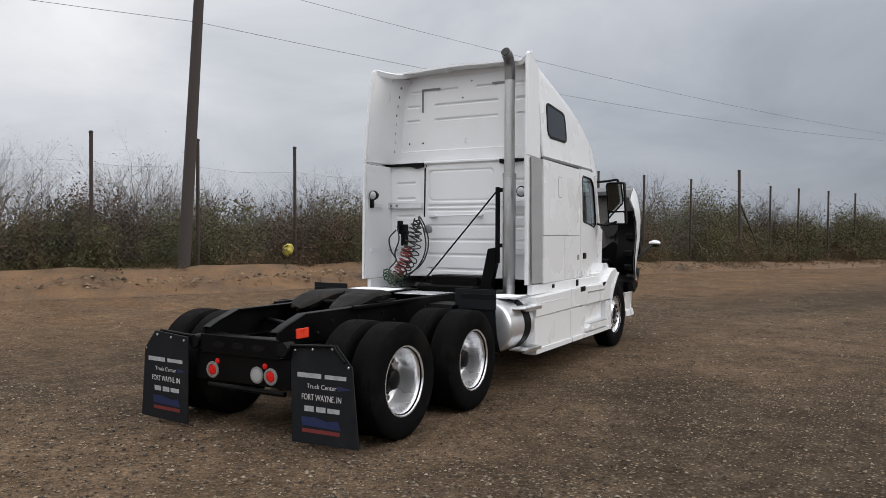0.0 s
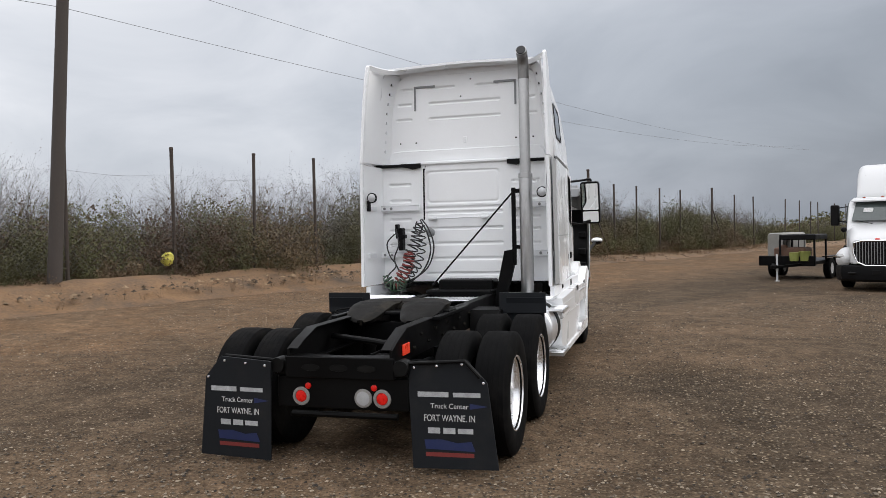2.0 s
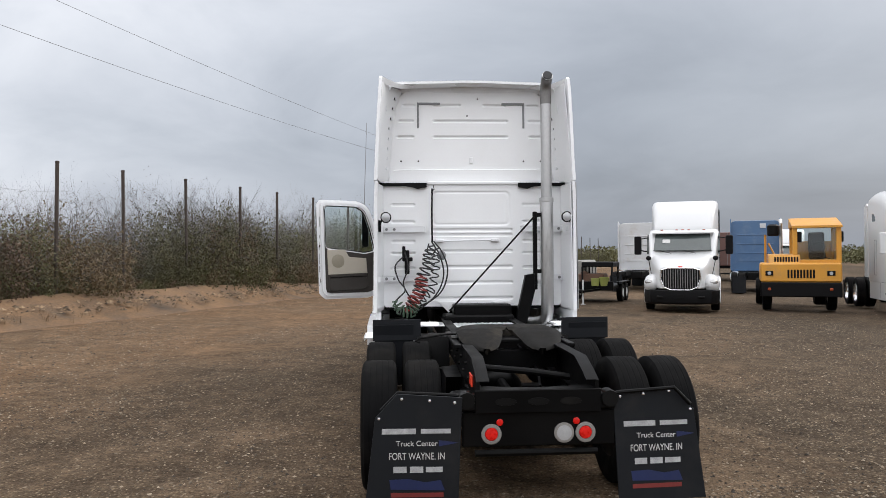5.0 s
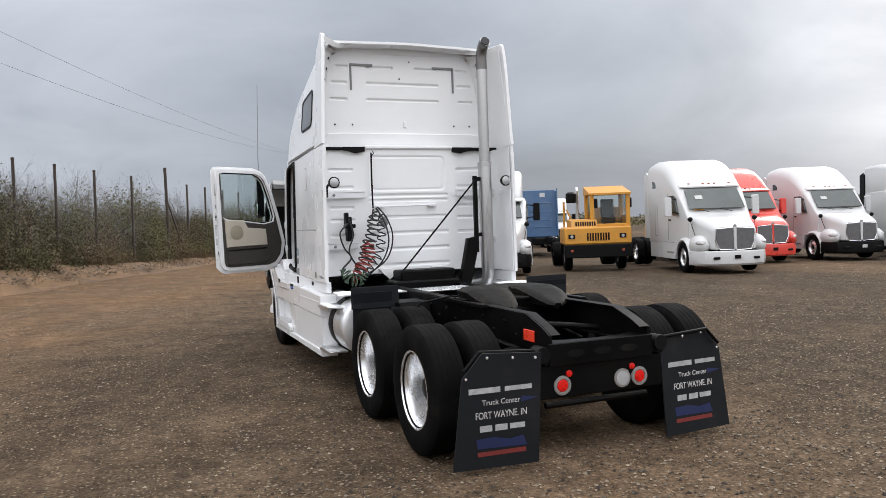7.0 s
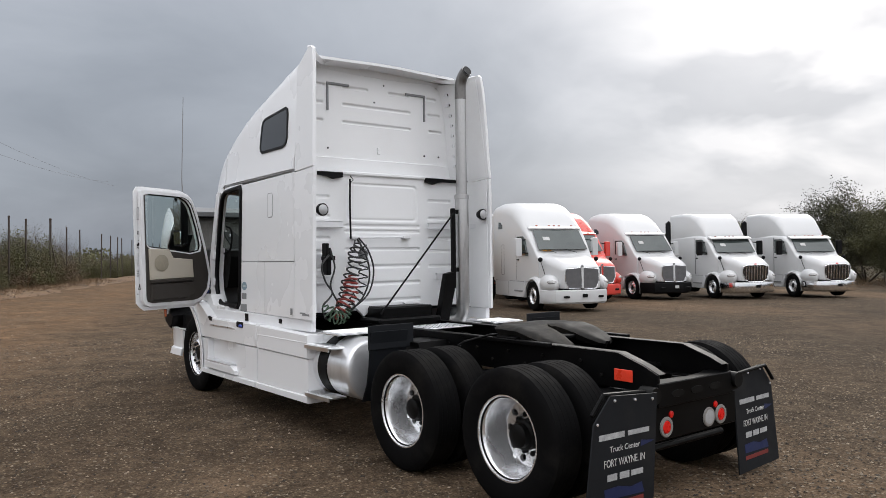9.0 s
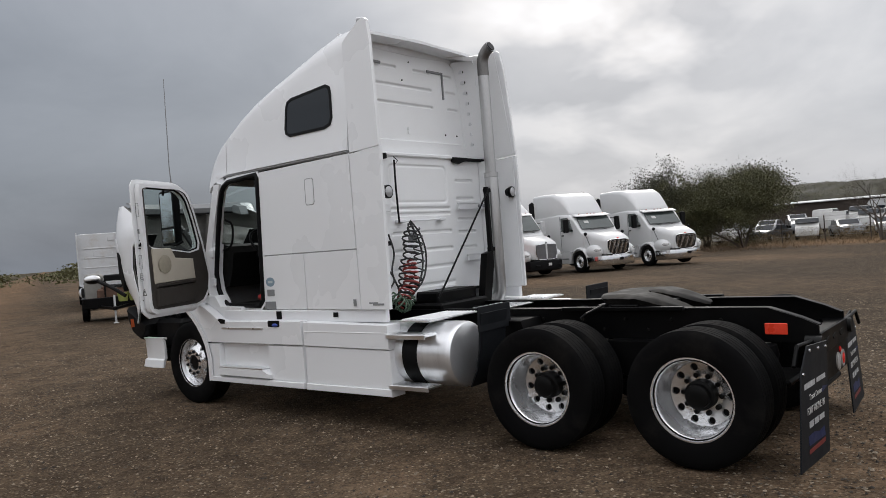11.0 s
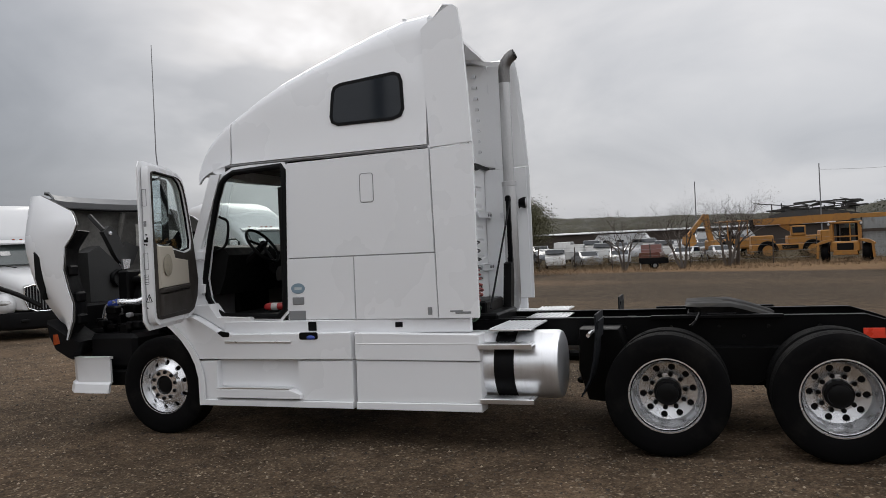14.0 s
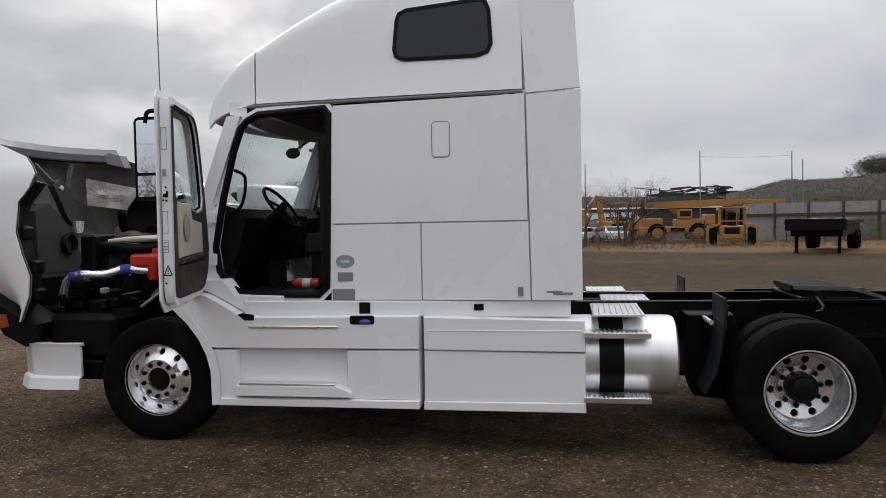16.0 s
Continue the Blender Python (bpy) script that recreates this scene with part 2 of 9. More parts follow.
TEXTR = surface("red_print", (0.14, 0.016, 0.013), 0.6, 0, 0.2)
YELF = surface("yellow_plastic_bag", (0.62, 0.55, 0.10), 0.5, 0, 0.2)


# ---- mesh building ----
class Geo:
    """Collects vertices and faces of one mesh."""

    def __init__(self):
        self.v, self.f = [], []

    def add(self, verts, faces):
        n = len(self.v)
        self.v.extend(tuple(p) for p in verts)
        self.f.extend(tuple(i + n for i in face) for face in faces)
        return self

    def box(self, x0, x1, y0, y1, z0, z1, b=0.008):
        """A box with chamfered edges."""
        lo, hi = (min(x0, x1), min(y0, y1), min(z0, z1)), (max(x0, x1), max(y0, y1), max(z0, z1))
        b = min(b, *(0.45 * (h - l) for l, h in zip(lo, hi)))
        if b < 0.0015:
            c = [(x, y, z) for x in (lo[0], hi[0]) for y in (lo[1], hi[1]) for z in (lo[2], hi[2])]
            return self.add(c, [(0, 1, 3, 2), (4, 6, 7, 5), (0, 4, 5, 1), (2, 3, 7, 6), (0, 2, 6, 4), (1, 5, 7, 3)])
        idx, v = {}, []
        for s in [(a, c, d) for a in (0, 1) for c in (0, 1) for d in (0, 1)]:
            for k in range(3):
                p = [0, 0, 0]
                for j in range(3):
                    edge = hi[j] if s[j] else lo[j]
                    p[j] = edge if j == k else edge + (-b if s[j] else b)
                idx[s, k] = len(v)
                v.append(p)
        f = []
        for k in range(3):
            i, j = (k + 1) % 3, (k + 2) % 3
            for side in (0, 1):
                ring = []
                for a, c in ((0, 0), (1, 0), (1, 1), (0, 1)):
                    s = [0, 0, 0]
                    s[k], s[i], s[j] = side, a, c
                    ring.append(idx[tuple(s), k])
                f.append(ring)
            for a in (0, 1):
                for c in (0, 1):
                    s0, s1 = [0, 0, 0], [0, 0, 0]
                    s0[i], s0[j], s0[k] = a, c, 0
                    s1[i], s1[j], s1[k] = a, c, 1
                    f.append([idx[tuple(s0), i], idx[tuple(s1), i], idx[tuple(s1), j], idx[tuple(s0), j]])
        for s in [(a, c, d) for a in (0, 1) for c in (0, 1) for d in (0, 1)]:
            f.append([idx[s, 0], idx[s, 1], idx[s, 2]])
        return self.add(v, f)

    def bar(self, a, b, wide, deep, up=(0, 0, 1), ch=0.004):
        """A straight bar of rectangular section from a to b."""
        a, b = Vector(a), Vector(b)
        d = (b - a).normalized()
        side = d.cross(Vector(up))
        if side.length < 1e-4:
            side = d.cross(Vector((1, 0, 0)))
        side.normalize()
        top = side.cross(d).normalized()
        g = Geo().box(-wide / 2, wide / 2, 0, (b - a).length, -deep / 2, deep / 2, ch)
        return self.add([a + side * x + d * y + top * z for x, y, z in g.v], g.f)

    def moved(self, m):
        self.v = [tuple(m @ Vector(p)) for p in self.v]
        return self

    def prism(self, poly, axis, a, b, ch=0.0):
        """A polygon given in the two other axes (in the order x, y, z), drawn out along axis from a to b, chamfered at b's rim."""
        poly = [Vector(p) for p in poly]
        n = len(poly)
        area = sum(poly[i].x * poly[(i + 1) % n].y - poly[(i + 1) % n].x * poly[i].y for i in range(n))
        if area < 0:
            poly.reverse()

        def at(p, h):
            return {"x": (h, p[0], p[1]), "y": (p[0], h, p[1]), "z": (p[0], p[1], h)}[axis]

        rings = [(poly, a), (poly, b)]
        if ch:
            inner = []
            for i in range(n):
                e0, e1 = (poly[i] - poly[i - 1]).normalized(), (poly[(i + 1) % n] - poly[i]).normalized()
                nrm = Vector((-(e0.y + e1.y), e0.x + e1.x))
                k = max(0.3, nrm.length_squared / 2)
                inner.append(poly[i] + nrm * (ch / (k * 2) * 1.0))
            s = 1 if b > a else -1
            rings = [(poly, a), (poly, b - s * ch), (inner, b)]
        v = [at(p, h) for ring, h in rings for p in ring]
        f = [tuple(range(n))]
        for r in range(len(rings) - 1):
            for i in range(n):
                j = (i + 1) % n
                f.append((r * n + i, r * n + j, (r + 1) * n + j, (r + 1) * n + i))
        f.append(tuple((len(rings) - 1) * n + i for i in range(n)))
        return self.add(v, f)

    def tube(self, points, r, n=8, caps=True, closed=False):
        pts = [Vector(p) for p in points]
        m = len(pts)
        rs = r if isinstance(r, (list, tuple)) else [r] * m
        t0 = (pts[1] - pts[0]).normalized()
        ref = Vector((0, 0, 1)) if abs(t0.z) < 0.9 else Vector((1, 0, 0))
        side = t0.cross(ref).normalized()
        v, f = [], []
        for i in range(m):
            t = ((pts[(i + 1) % m] if closed or i < m - 1 else pts[i]) - (pts[i - 1] if closed or i else pts[i])).normalized()
            side = (side - t * side.dot(t)).normalized()
            up = t.cross(side)
            for k in range(n):
                a = 2 * math.pi * k / n
                v.append(pts[i] + (side * math.cos(a) + up * math.sin(a)) * rs[i])
        for i in range(m if closed else m - 1):
            for k in range(n):
                a, b = i * n + k, i * n + (k + 1) % n
                c, d = ((i + 1) % m) * n + (k + 1) % n, ((i + 1) % m) * n + k
                f.append((a, b, c, d))
        if caps and not closed:
            f.append(tuple(range(n)))
            f.append(tuple((m - 1) * n + k for k in range(n)))
        return self.add(v, f)

    def lathe(self, profile, axis="x", centre=(0, 0, 0), n=40):
        """A profile of (radius, height) turned round an axis through centre."""
        v, f = [], []
        for rad, h in profile:
            for k in range(n):
                a = 2 * math.pi * k / n
                c, s = rad * math.cos(a), rad * math.sin(a)
                p = {"x": (h, c, s), "y": (c, h, s), "z": (c, s, h)}[axis]
                v.append(tuple(p[i] + centre[i] for i in range(3)))
        for i in range(len(profile) - 1):
            for k in range(n):
                f.append((i * n + k, i * n + (k + 1) % n, (i + 1) * n + (k + 1) % n, (i + 1) * n + k))
        if profile[0][0] > 1e-5:
            f.append(tuple(range(n)))
        if profile[-1][0] > 1e-5:
            f.append(tuple((len(profile) - 1) * n + k for k in range(n)))
        return self.add(v, f)

    def loft(self, loops, caps=True, closed=True):
        """A skin over loops of equally many points."""
        n = len(loops[0])
        v = [p for loop in loops for p in loop]
        f = []
        for i in range(len(loops) - 1):
            for k in range(n if closed else n - 1):
                f.append((i * n + k, i * n + (k + 1) % n, (i + 1) * n + (k + 1) % n, (i + 1) * n + k))
        if caps:
            f.append(tuple(range(n)))
            f.append(tuple((len(loops) - 1) * n + k for k in range(n)))
        return self.add(v, f)

    def shell(self, loops, thick):
        """An open sheet over rows of points, given a thickness along its normals."""
        rows, n = len(loops), len(loops[0])
        P = np.array(loops, float)
        du = np.gradient(P, axis=0)
        dv = np.gradient(P, axis=1)
        N = np.cross(du, dv)
        N /= np.linalg.norm(N, axis=2, keepdims=True) + 1e-9
        Q = P - N * thick
        v = [tuple(p) for p in P.reshape(-1, 3)] + [tuple(p) for p in Q.reshape(-1, 3)]
        k = rows * n
        f = []
        for i in range(rows - 1):
            for j in range(n - 1):
                a = i * n + j
                f.append((a, a + 1, a + n + 1, a + n))
                f.append((k + a, k + a + n, k + a + n + 1, k + a + 1))
        rim = [j for j in range(n)] + [i * n + n - 1 for i in range(1, rows)] + [(rows - 1) * n + j for j in range(n - 2, -1, -1)] + [i * n for i in range(rows - 2, 0, -1)]
        for a, b in zip(rim, rim[1:] + rim[:1]):
            f.append((a, b, k + b, k + a))
        return self.add(v, f)

    def ball(self, centre, size, n=12, m=8):
        v, f = [], []
        for i in range(1, m):
            for k in range(n):
                a, b = 2 * math.pi * k / n, math.pi * i / m
                v.append((centre[0] + size[0] * math.sin(b) * math.cos(a), centre[1] + size[1] * math.sin(b) * math.sin(a), centre[2] + size[2] * math.cos(b)))
        for i in range(m - 2):
            for k in range(n):
                f.append((i * n + k, i * n + (k + 1) % n, (i + 1) * n + (k + 1) % n, (i + 1) * n + k))
        v += [(centre[0], centre[1], centre[2] + size[2]), (centre[0], centre[1], centre[2] - size[2])]
        t, b = len(v) - 2, len(v) - 1
        for k in range(n):
            f.append((t, k, (k + 1) % n))
            f.append((b, (m - 2) * n + (k + 1) % n, (m - 2) * n + k))
        return self.add(v, f)

    def mirrored(self):
        return Geo().add([(-x, y, z) for x, y, z in self.v], [tuple(reversed(q)) for q in self.f])


def mesh_of(name, geo, material, sharp=32, fix=True, weld=False):
    me = bpy.data.meshes.new(name)
    me.from_pydata(geo.v, [], geo.f)
    if fix:
        bm = bmesh.new()
        bm.from_mesh(me)
        if weld:
            bmesh.ops.remove_doubles(bm, verts=bm.verts, dist=0.0004)
        bmesh.ops.recalc_face_normals(bm, faces=bm.faces)
        bm.to_mesh(me)
        bm.free()
    me.polygons.foreach_set("use_smooth", [True] * len(me.polygons))
    me.set_sharp_from_angle(angle=radians(sharp))
    me.materials.append(material)
    return me


CAB = Matrix.Translation((-0.022, 0, 0)) @ Matrix.Diagonal((0.98, 1, 1, 1))   # the cab sits a little left of the frame's middle
FIT = {"cab": False}


def part(name, geo, material, parent, label="", sharp=32, fix=True):
    """One mesh object under a thing or a part."""
    if FIT["cab"] and isinstance(geo, Geo):
        geo.moved(CAB)
    ob = new(name, geo if isinstance(geo, bpy.types.Mesh) else mesh_of(name, geo, material, sharp, fix))
    ob.parent = parent
    return tagged(ob, label)


def thing(name, label, category, group="", kind="", geo=None, material=None, sharp=32, fix=True):
    ob = new(name, mesh_of(name, geo, material, sharp, fix) if geo else None)
    return tagged(ob, label, category, group, kind)


def rounded(x0, x1, z0, z1, r, n=4):
    """The corners of a rounded rectangle, in order."""
    out = []
    for cx, cz, a0 in ((x1 - r, z1 - r, 0), (x0 + r, z1 - r, 90), (x0 + r, z0 + r, 180), (x1 - r, z0 + r, 270)):
        for i in range(n + 1):
            a = radians(a0 + 90 * i / n)
            out.append((cx + r * math.cos(a), cz + r * math.sin(a)))
    return out


def lerp(table, x):
    """Piecewise linear lookup in a list of (x, value)."""
    if x <= table[0][0]:
        return table[0][1]
    for (x0, v0), (x1, v1) in zip(table, table[1:]):
        if x <= x1:
            return v0 + (v1 - v0) * (x - x0) / (x1 - x0)
    return table[-1][1]


# ---- wheels ----
def holed_disc(r0, r1, h, holes, rc, rh, depth, seg=12):
    """A ring between two radii with round holes through it; h gives the height at a radius."""
    g = Geo()
    for i in range(holes):
        a0, a1 = 2 * math.pi * i / holes, 2 * math.pi * (i + 1) / holes
        am = (a0 + a1) / 2
        rim = []
        per = seg // 4
        for e in range(4):
            for k in range(per):
                f = k / per
                r, a = ((r1, a0 + (a1 - a0) * f), (r1 + (r0 - r1) * f, a1), (r0, a1 + (a0 - a1) * f), (r0 + (r1 - r0) * f, a0))[e]
                rim.append((h(r), r * math.cos(a), r * math.sin(a)))
        ring, deep = [], []
        m = len(rim)
        for k in range(m):
            t = math.pi * 2 * (k + 0.5) / m
            lr, lt = rh * math.cos(t - math.pi / 4), rh * math.sin(t - math.pi / 4)
            r, a = rc + lr, am + (lt - 0) / rc
            # start at the (r1, a0) corner: outward and backwards in angle
            r, a = rc + rh * math.cos(t - math.pi / 4 - math.pi / m), am + rh * math.sin(t - math.pi / 4 - math.pi / m) / rc
            ring.append((h(r), r * math.cos(a), r * math.sin(a)))
            deep.append((h(r) - depth, r * math.cos(a), r * math.sin(a)))
        v = rim + ring + deep
        f = []
        for k in range(m):
            j = (k + 1) % m
            f.append((k, j, m + j, m + k))
            f.append((m + k, m + j, 2 * m + j, 2 * m + k))
        g.add(v, f)
    return g


def tyre_geo(r, width, n=56):
    k, w = r / 0.515, width / 2
    side = [(0.290, w * 0.72), (0.305, w * 0.86), (0.345 * k, w * 0.97), (0.40 * k, w), (0.45 * k, w * 0.985), (0.480 * k, w * 0.94), (0.498 * k, w * 0.87), (0.508 * k, w * 0.80)]
    tread = []
    for i in range(5):
        a, b = 0.78 - i * 0.33, 0.78 - i * 0.33 - 0.25
        crown = lambda q: r - 0.006 * abs(q) ** 2
        tread += [(crown(a), a * w), (crown(b), b * w)]
        if i < 4:
            tread += [(crown(b) - 0.002, (b - 0.015) * w), (crown(b) - 0.002, (b - 0.065) * w)]
    prof = side + tread + [(p, -q) for p, q in reversed(side)]
    g = Geo().lathe(prof, "x", n=n)
    g.f = [q for q in g.f if len(q) == 4]
    return g


def wheel_meshes(r=0.515, width=0.285, n=56):
    dish = lambda q: -0.138 + 0.035 * (q - 0.12) / 0.14
    barrel = [(0.245, dish(0.245)), (0.256, -0.088), (0.266, -0.03), (0.272, 0.04), (0.281, 0.075), (0.290, 0.098), (0.304, 0.106), (0.321, 0.112), (0.320, 0.126), (0.304, 0.127), (0.297, 0.11), (0.292, 0.0)]
    drive = Geo().lathe(barrel[:-1], "x", n=n)
    drive.f = [q for q in drive.f if len(q) == 4]
    d2 = holed_disc(0.150, 0.245, dish, 10, 0.208, 0.029, 0.03)
    drive.add(d2.v, d2.f)
    pl = Geo().lathe([(0.150, dish(0.15)), (0.110, dish(0.15) + 0.004)], "x", n=n)
    drive.add(pl.v, [q for q in pl.f if len(q) == 4])
    lip = [(0.272, 0.052), (0.278, 0.075), (0.290, 0.098), (0.306, 0.104), (0.312, 0.112), (0.309, 0.121), (0.300, 0.119), (0.296, 0.09)]
    bulge = lambda q: 0.055 + 0.062 * min(1.0, max(0.0, (0.258 - q) / 0.085))
    steer = Geo().lathe(lip, "x", n=n)
    steer.f = [q for q in steer.f if len(q) == 4]
    s2 = holed_disc(0.170, 0.273, bulge, 10, 0.234, 0.026, 0.03)
    steer.add(s2.v, s2.f)
    pl = Geo().lathe([(0.170, bulge(0.17)), (0.162, bulge(0.17) - 0.012), (0.100, bulge(0.17) - 0.012), (0.098, bulge(0.17) - 0.04)], "x", n=n)
    steer.add(pl.v, [q for q in pl.f if len(q) == 4])
    back = Geo().lathe([(0.285, -0.155), (0.02, -0.155)], "x", n=24)
    hub_d = Geo().lathe([(0.116, -0.15), (0.113, -0.04), (0.092, -0.03), (0.088, 0.015), (0.070, 0.027), (0.02, 0.029)], "x", n=28)
    hub_s = Geo().lathe([(0.110, 0.02), (0.106, 0.075), (0.080, 0.095), (0.02, 0.10)], "x", n=28)
    nut_d = Geo().lathe([(0.021, dish(0.15)), (0.020, dish(0.15) + 0.035), (0.011, dish(0.15) + 0.042)], "x", (0, 0.145, 0), 8)
    nut_s = Geo().lathe([(0.022, bulge(0.17) - 0.014), (0.018, bulge(0.17) + 0.004), (0.011, bulge(0.17) + 0.008)], "x", (0, 0.138, 0), 8)
    return {
        "tyre": mesh_of("tyre", tyre_geo(r, width, n), RUBBER, 30),
        "drive": mesh_of("rim", drive, ALLOY, 40, weld=True), "steer": mesh_of("rim", steer, ALLOY, 40, weld=True), "back": mesh_of("rim_well", back, HUBB),
        "hub_d": mesh_of("hub", hub_d, HUBB), "hub_s": mesh_of("hub", hub_s, HUBB),
        "nut_d": mesh_of("lug_nut", nut_d, HUBB), "nut_s": mesh_of("lug_nut", nut_s, HUBB),
    }


WH = wheel_meshes()
INNER_RIM = mesh_of("rim", Geo().lathe([(0.29, -0.11), (0.305, -0.115), (0.29, -0.02), (0.12, 0.0)], "x", n=24), HUBB)


def wheel(parent, x, y, z, kind, meshes=WH):
    """A wheel with its tyre; x's sign tells the side that it faces."""
    turn = 0 if x > 0 else 180
    if kind == "inner":
        rim = part("wheel", INNER_RIM, None, parent)
    else:
        rim = part("wheel", meshes[kind], None, parent, "polished aluminium wheel with ten round holes")
        part("rim_well", meshes["back"], None, rim)
        part("hub", meshes["hub_d" if kind == "drive" else "hub_s"], None, rim, "black hub")
        for i in range(10 if meshes is WH else 0):
            part("lug_nut", meshes["nut_d" if kind == "drive" else "nut_s"], None, rim).matrix_basis = pose(0, 0, 0, 36 * i + 18)
    part("tyre", meshes["tyre"], None, rim, "worn black ribbed tyre")
    rim.matrix_basis = pose(x, y, z, random.uniform(0, 60), 0, turn)
    return rim


# ---- the tractor ----
truck = thing("semi_truck", "white sleeper-cab semi tractor with open door and raised hood", "truck")
CABX = [(2.8, 1.285), (3.3, 1.295), (4.9, 1.215), (5.6, 1.165), (5.95, 1.12), (6.3, 1.08)]


def side_x(y, z):
    """Half the cab's width at a place on its side."""
    x = lerp(CABX, y)
    if z < 2.74:
        return x - 0.02 * (z - 1.16) / 1.58
    return x - 0.03 - 0.055 * ((z - 2.74) / 0.7) - 0.05 * max(0.0, (z - 3.4) / 0.3) ** 2


def side_panel(poly, thick=0.03, sx=-1, proud=0.0, ch=0.005, fn=side_x):
    """A panel on the cab's side: its outline in (y, z), bent to the side's shape, with a chamfered rim."""
    g = Geo().prism(poly, "x", -thick, proud, ch)
    return Geo().add([(sx * (fn(y, z) + d), y, z) for d, y, z in g.v], g.f)


def subdivided(poly, step=0.25):
    out = []
    for a, b in zip(poly, poly[1:] + poly[:1]):
        k = max(1, int(math.dist(a, b) / step))
        out += [(a[0] + (b[0] - a[0]) * i / k, a[1] + (b[1] - a[1]) * i / k) for i in range(k)]
    return out


OPENING = [(5.60, 2.64), (5.50, 2.685), (4.92, 2.705), (4.89, 2.66), (4.93, 1.27), (5.00, 1.205), (5.68, 1.215), (5.80, 1.27), (5.89, 1.40), (5.925, 1.60), (5.84, 2.00), (5.73, 2.40), (5.655, 2.585)]


def grown(poly, d):
    """A polygon widened by d (counter-clockwise or clockwise alike)."""
    n = len(poly)
    area = sum(poly[i][0] * poly[(i + 1) % n][1] - poly[(i + 1) % n][0] * poly[i][1] for i in range(n))
    s = 1 if area > 0 else -1
    out = []
    for i in range(n):
        p0, p1, p2 = Vector(poly[i - 1]), Vector(poly[i]), Vector(poly[(i + 1) % n])
        e0, e1 = (p1 - p0).normalized(), (p2 - p1).normalized()
        m = (Vector((e0.y, -e0.x)) + Vector((e1.y, -e1.x)))
        m = m / max(0.5, m.length_squared / 2)
        out.append(tuple(p1 + m * d * s))
    return out


def ring_panel(outer, inner, thick, sx, proud=0.0, fn=side_x):
    """A flat frame between two outlines of equally many points."""
    n = len(outer)
    g = Geo()
    v = [(proud, *p) for p in outer] + [(proud, *p) for p in inner] + [(-thick, *p) for p in outer] + [(-thick, *p) for p in inner]
    f = []
    for i in range(n):
        j = (i + 1) % n
        f += [(i, j, n + j, n + i), (2 * n + i, 3 * n + i, 3 * n + j, 2 * n + j), (i, 2 * n + i, 2 * n + j, j), (n + i, n + j, 3 * n + j, 3 * n + i)]
    return g.add([(sx * (fn(y, z) + d), y, z) for d, y, z in v], f)


DOORWIN = [(5.545, 2.58), (5.45, 2.625), (5.00, 2.64), (4.965, 2.60), (4.985, 2.02), (5.02, 1.975), (5.40, 1.93), (5.60, 1.90), (5.735, 1.93), (5.75, 2.0), (5.69, 2.25), (5.61, 2.50)]

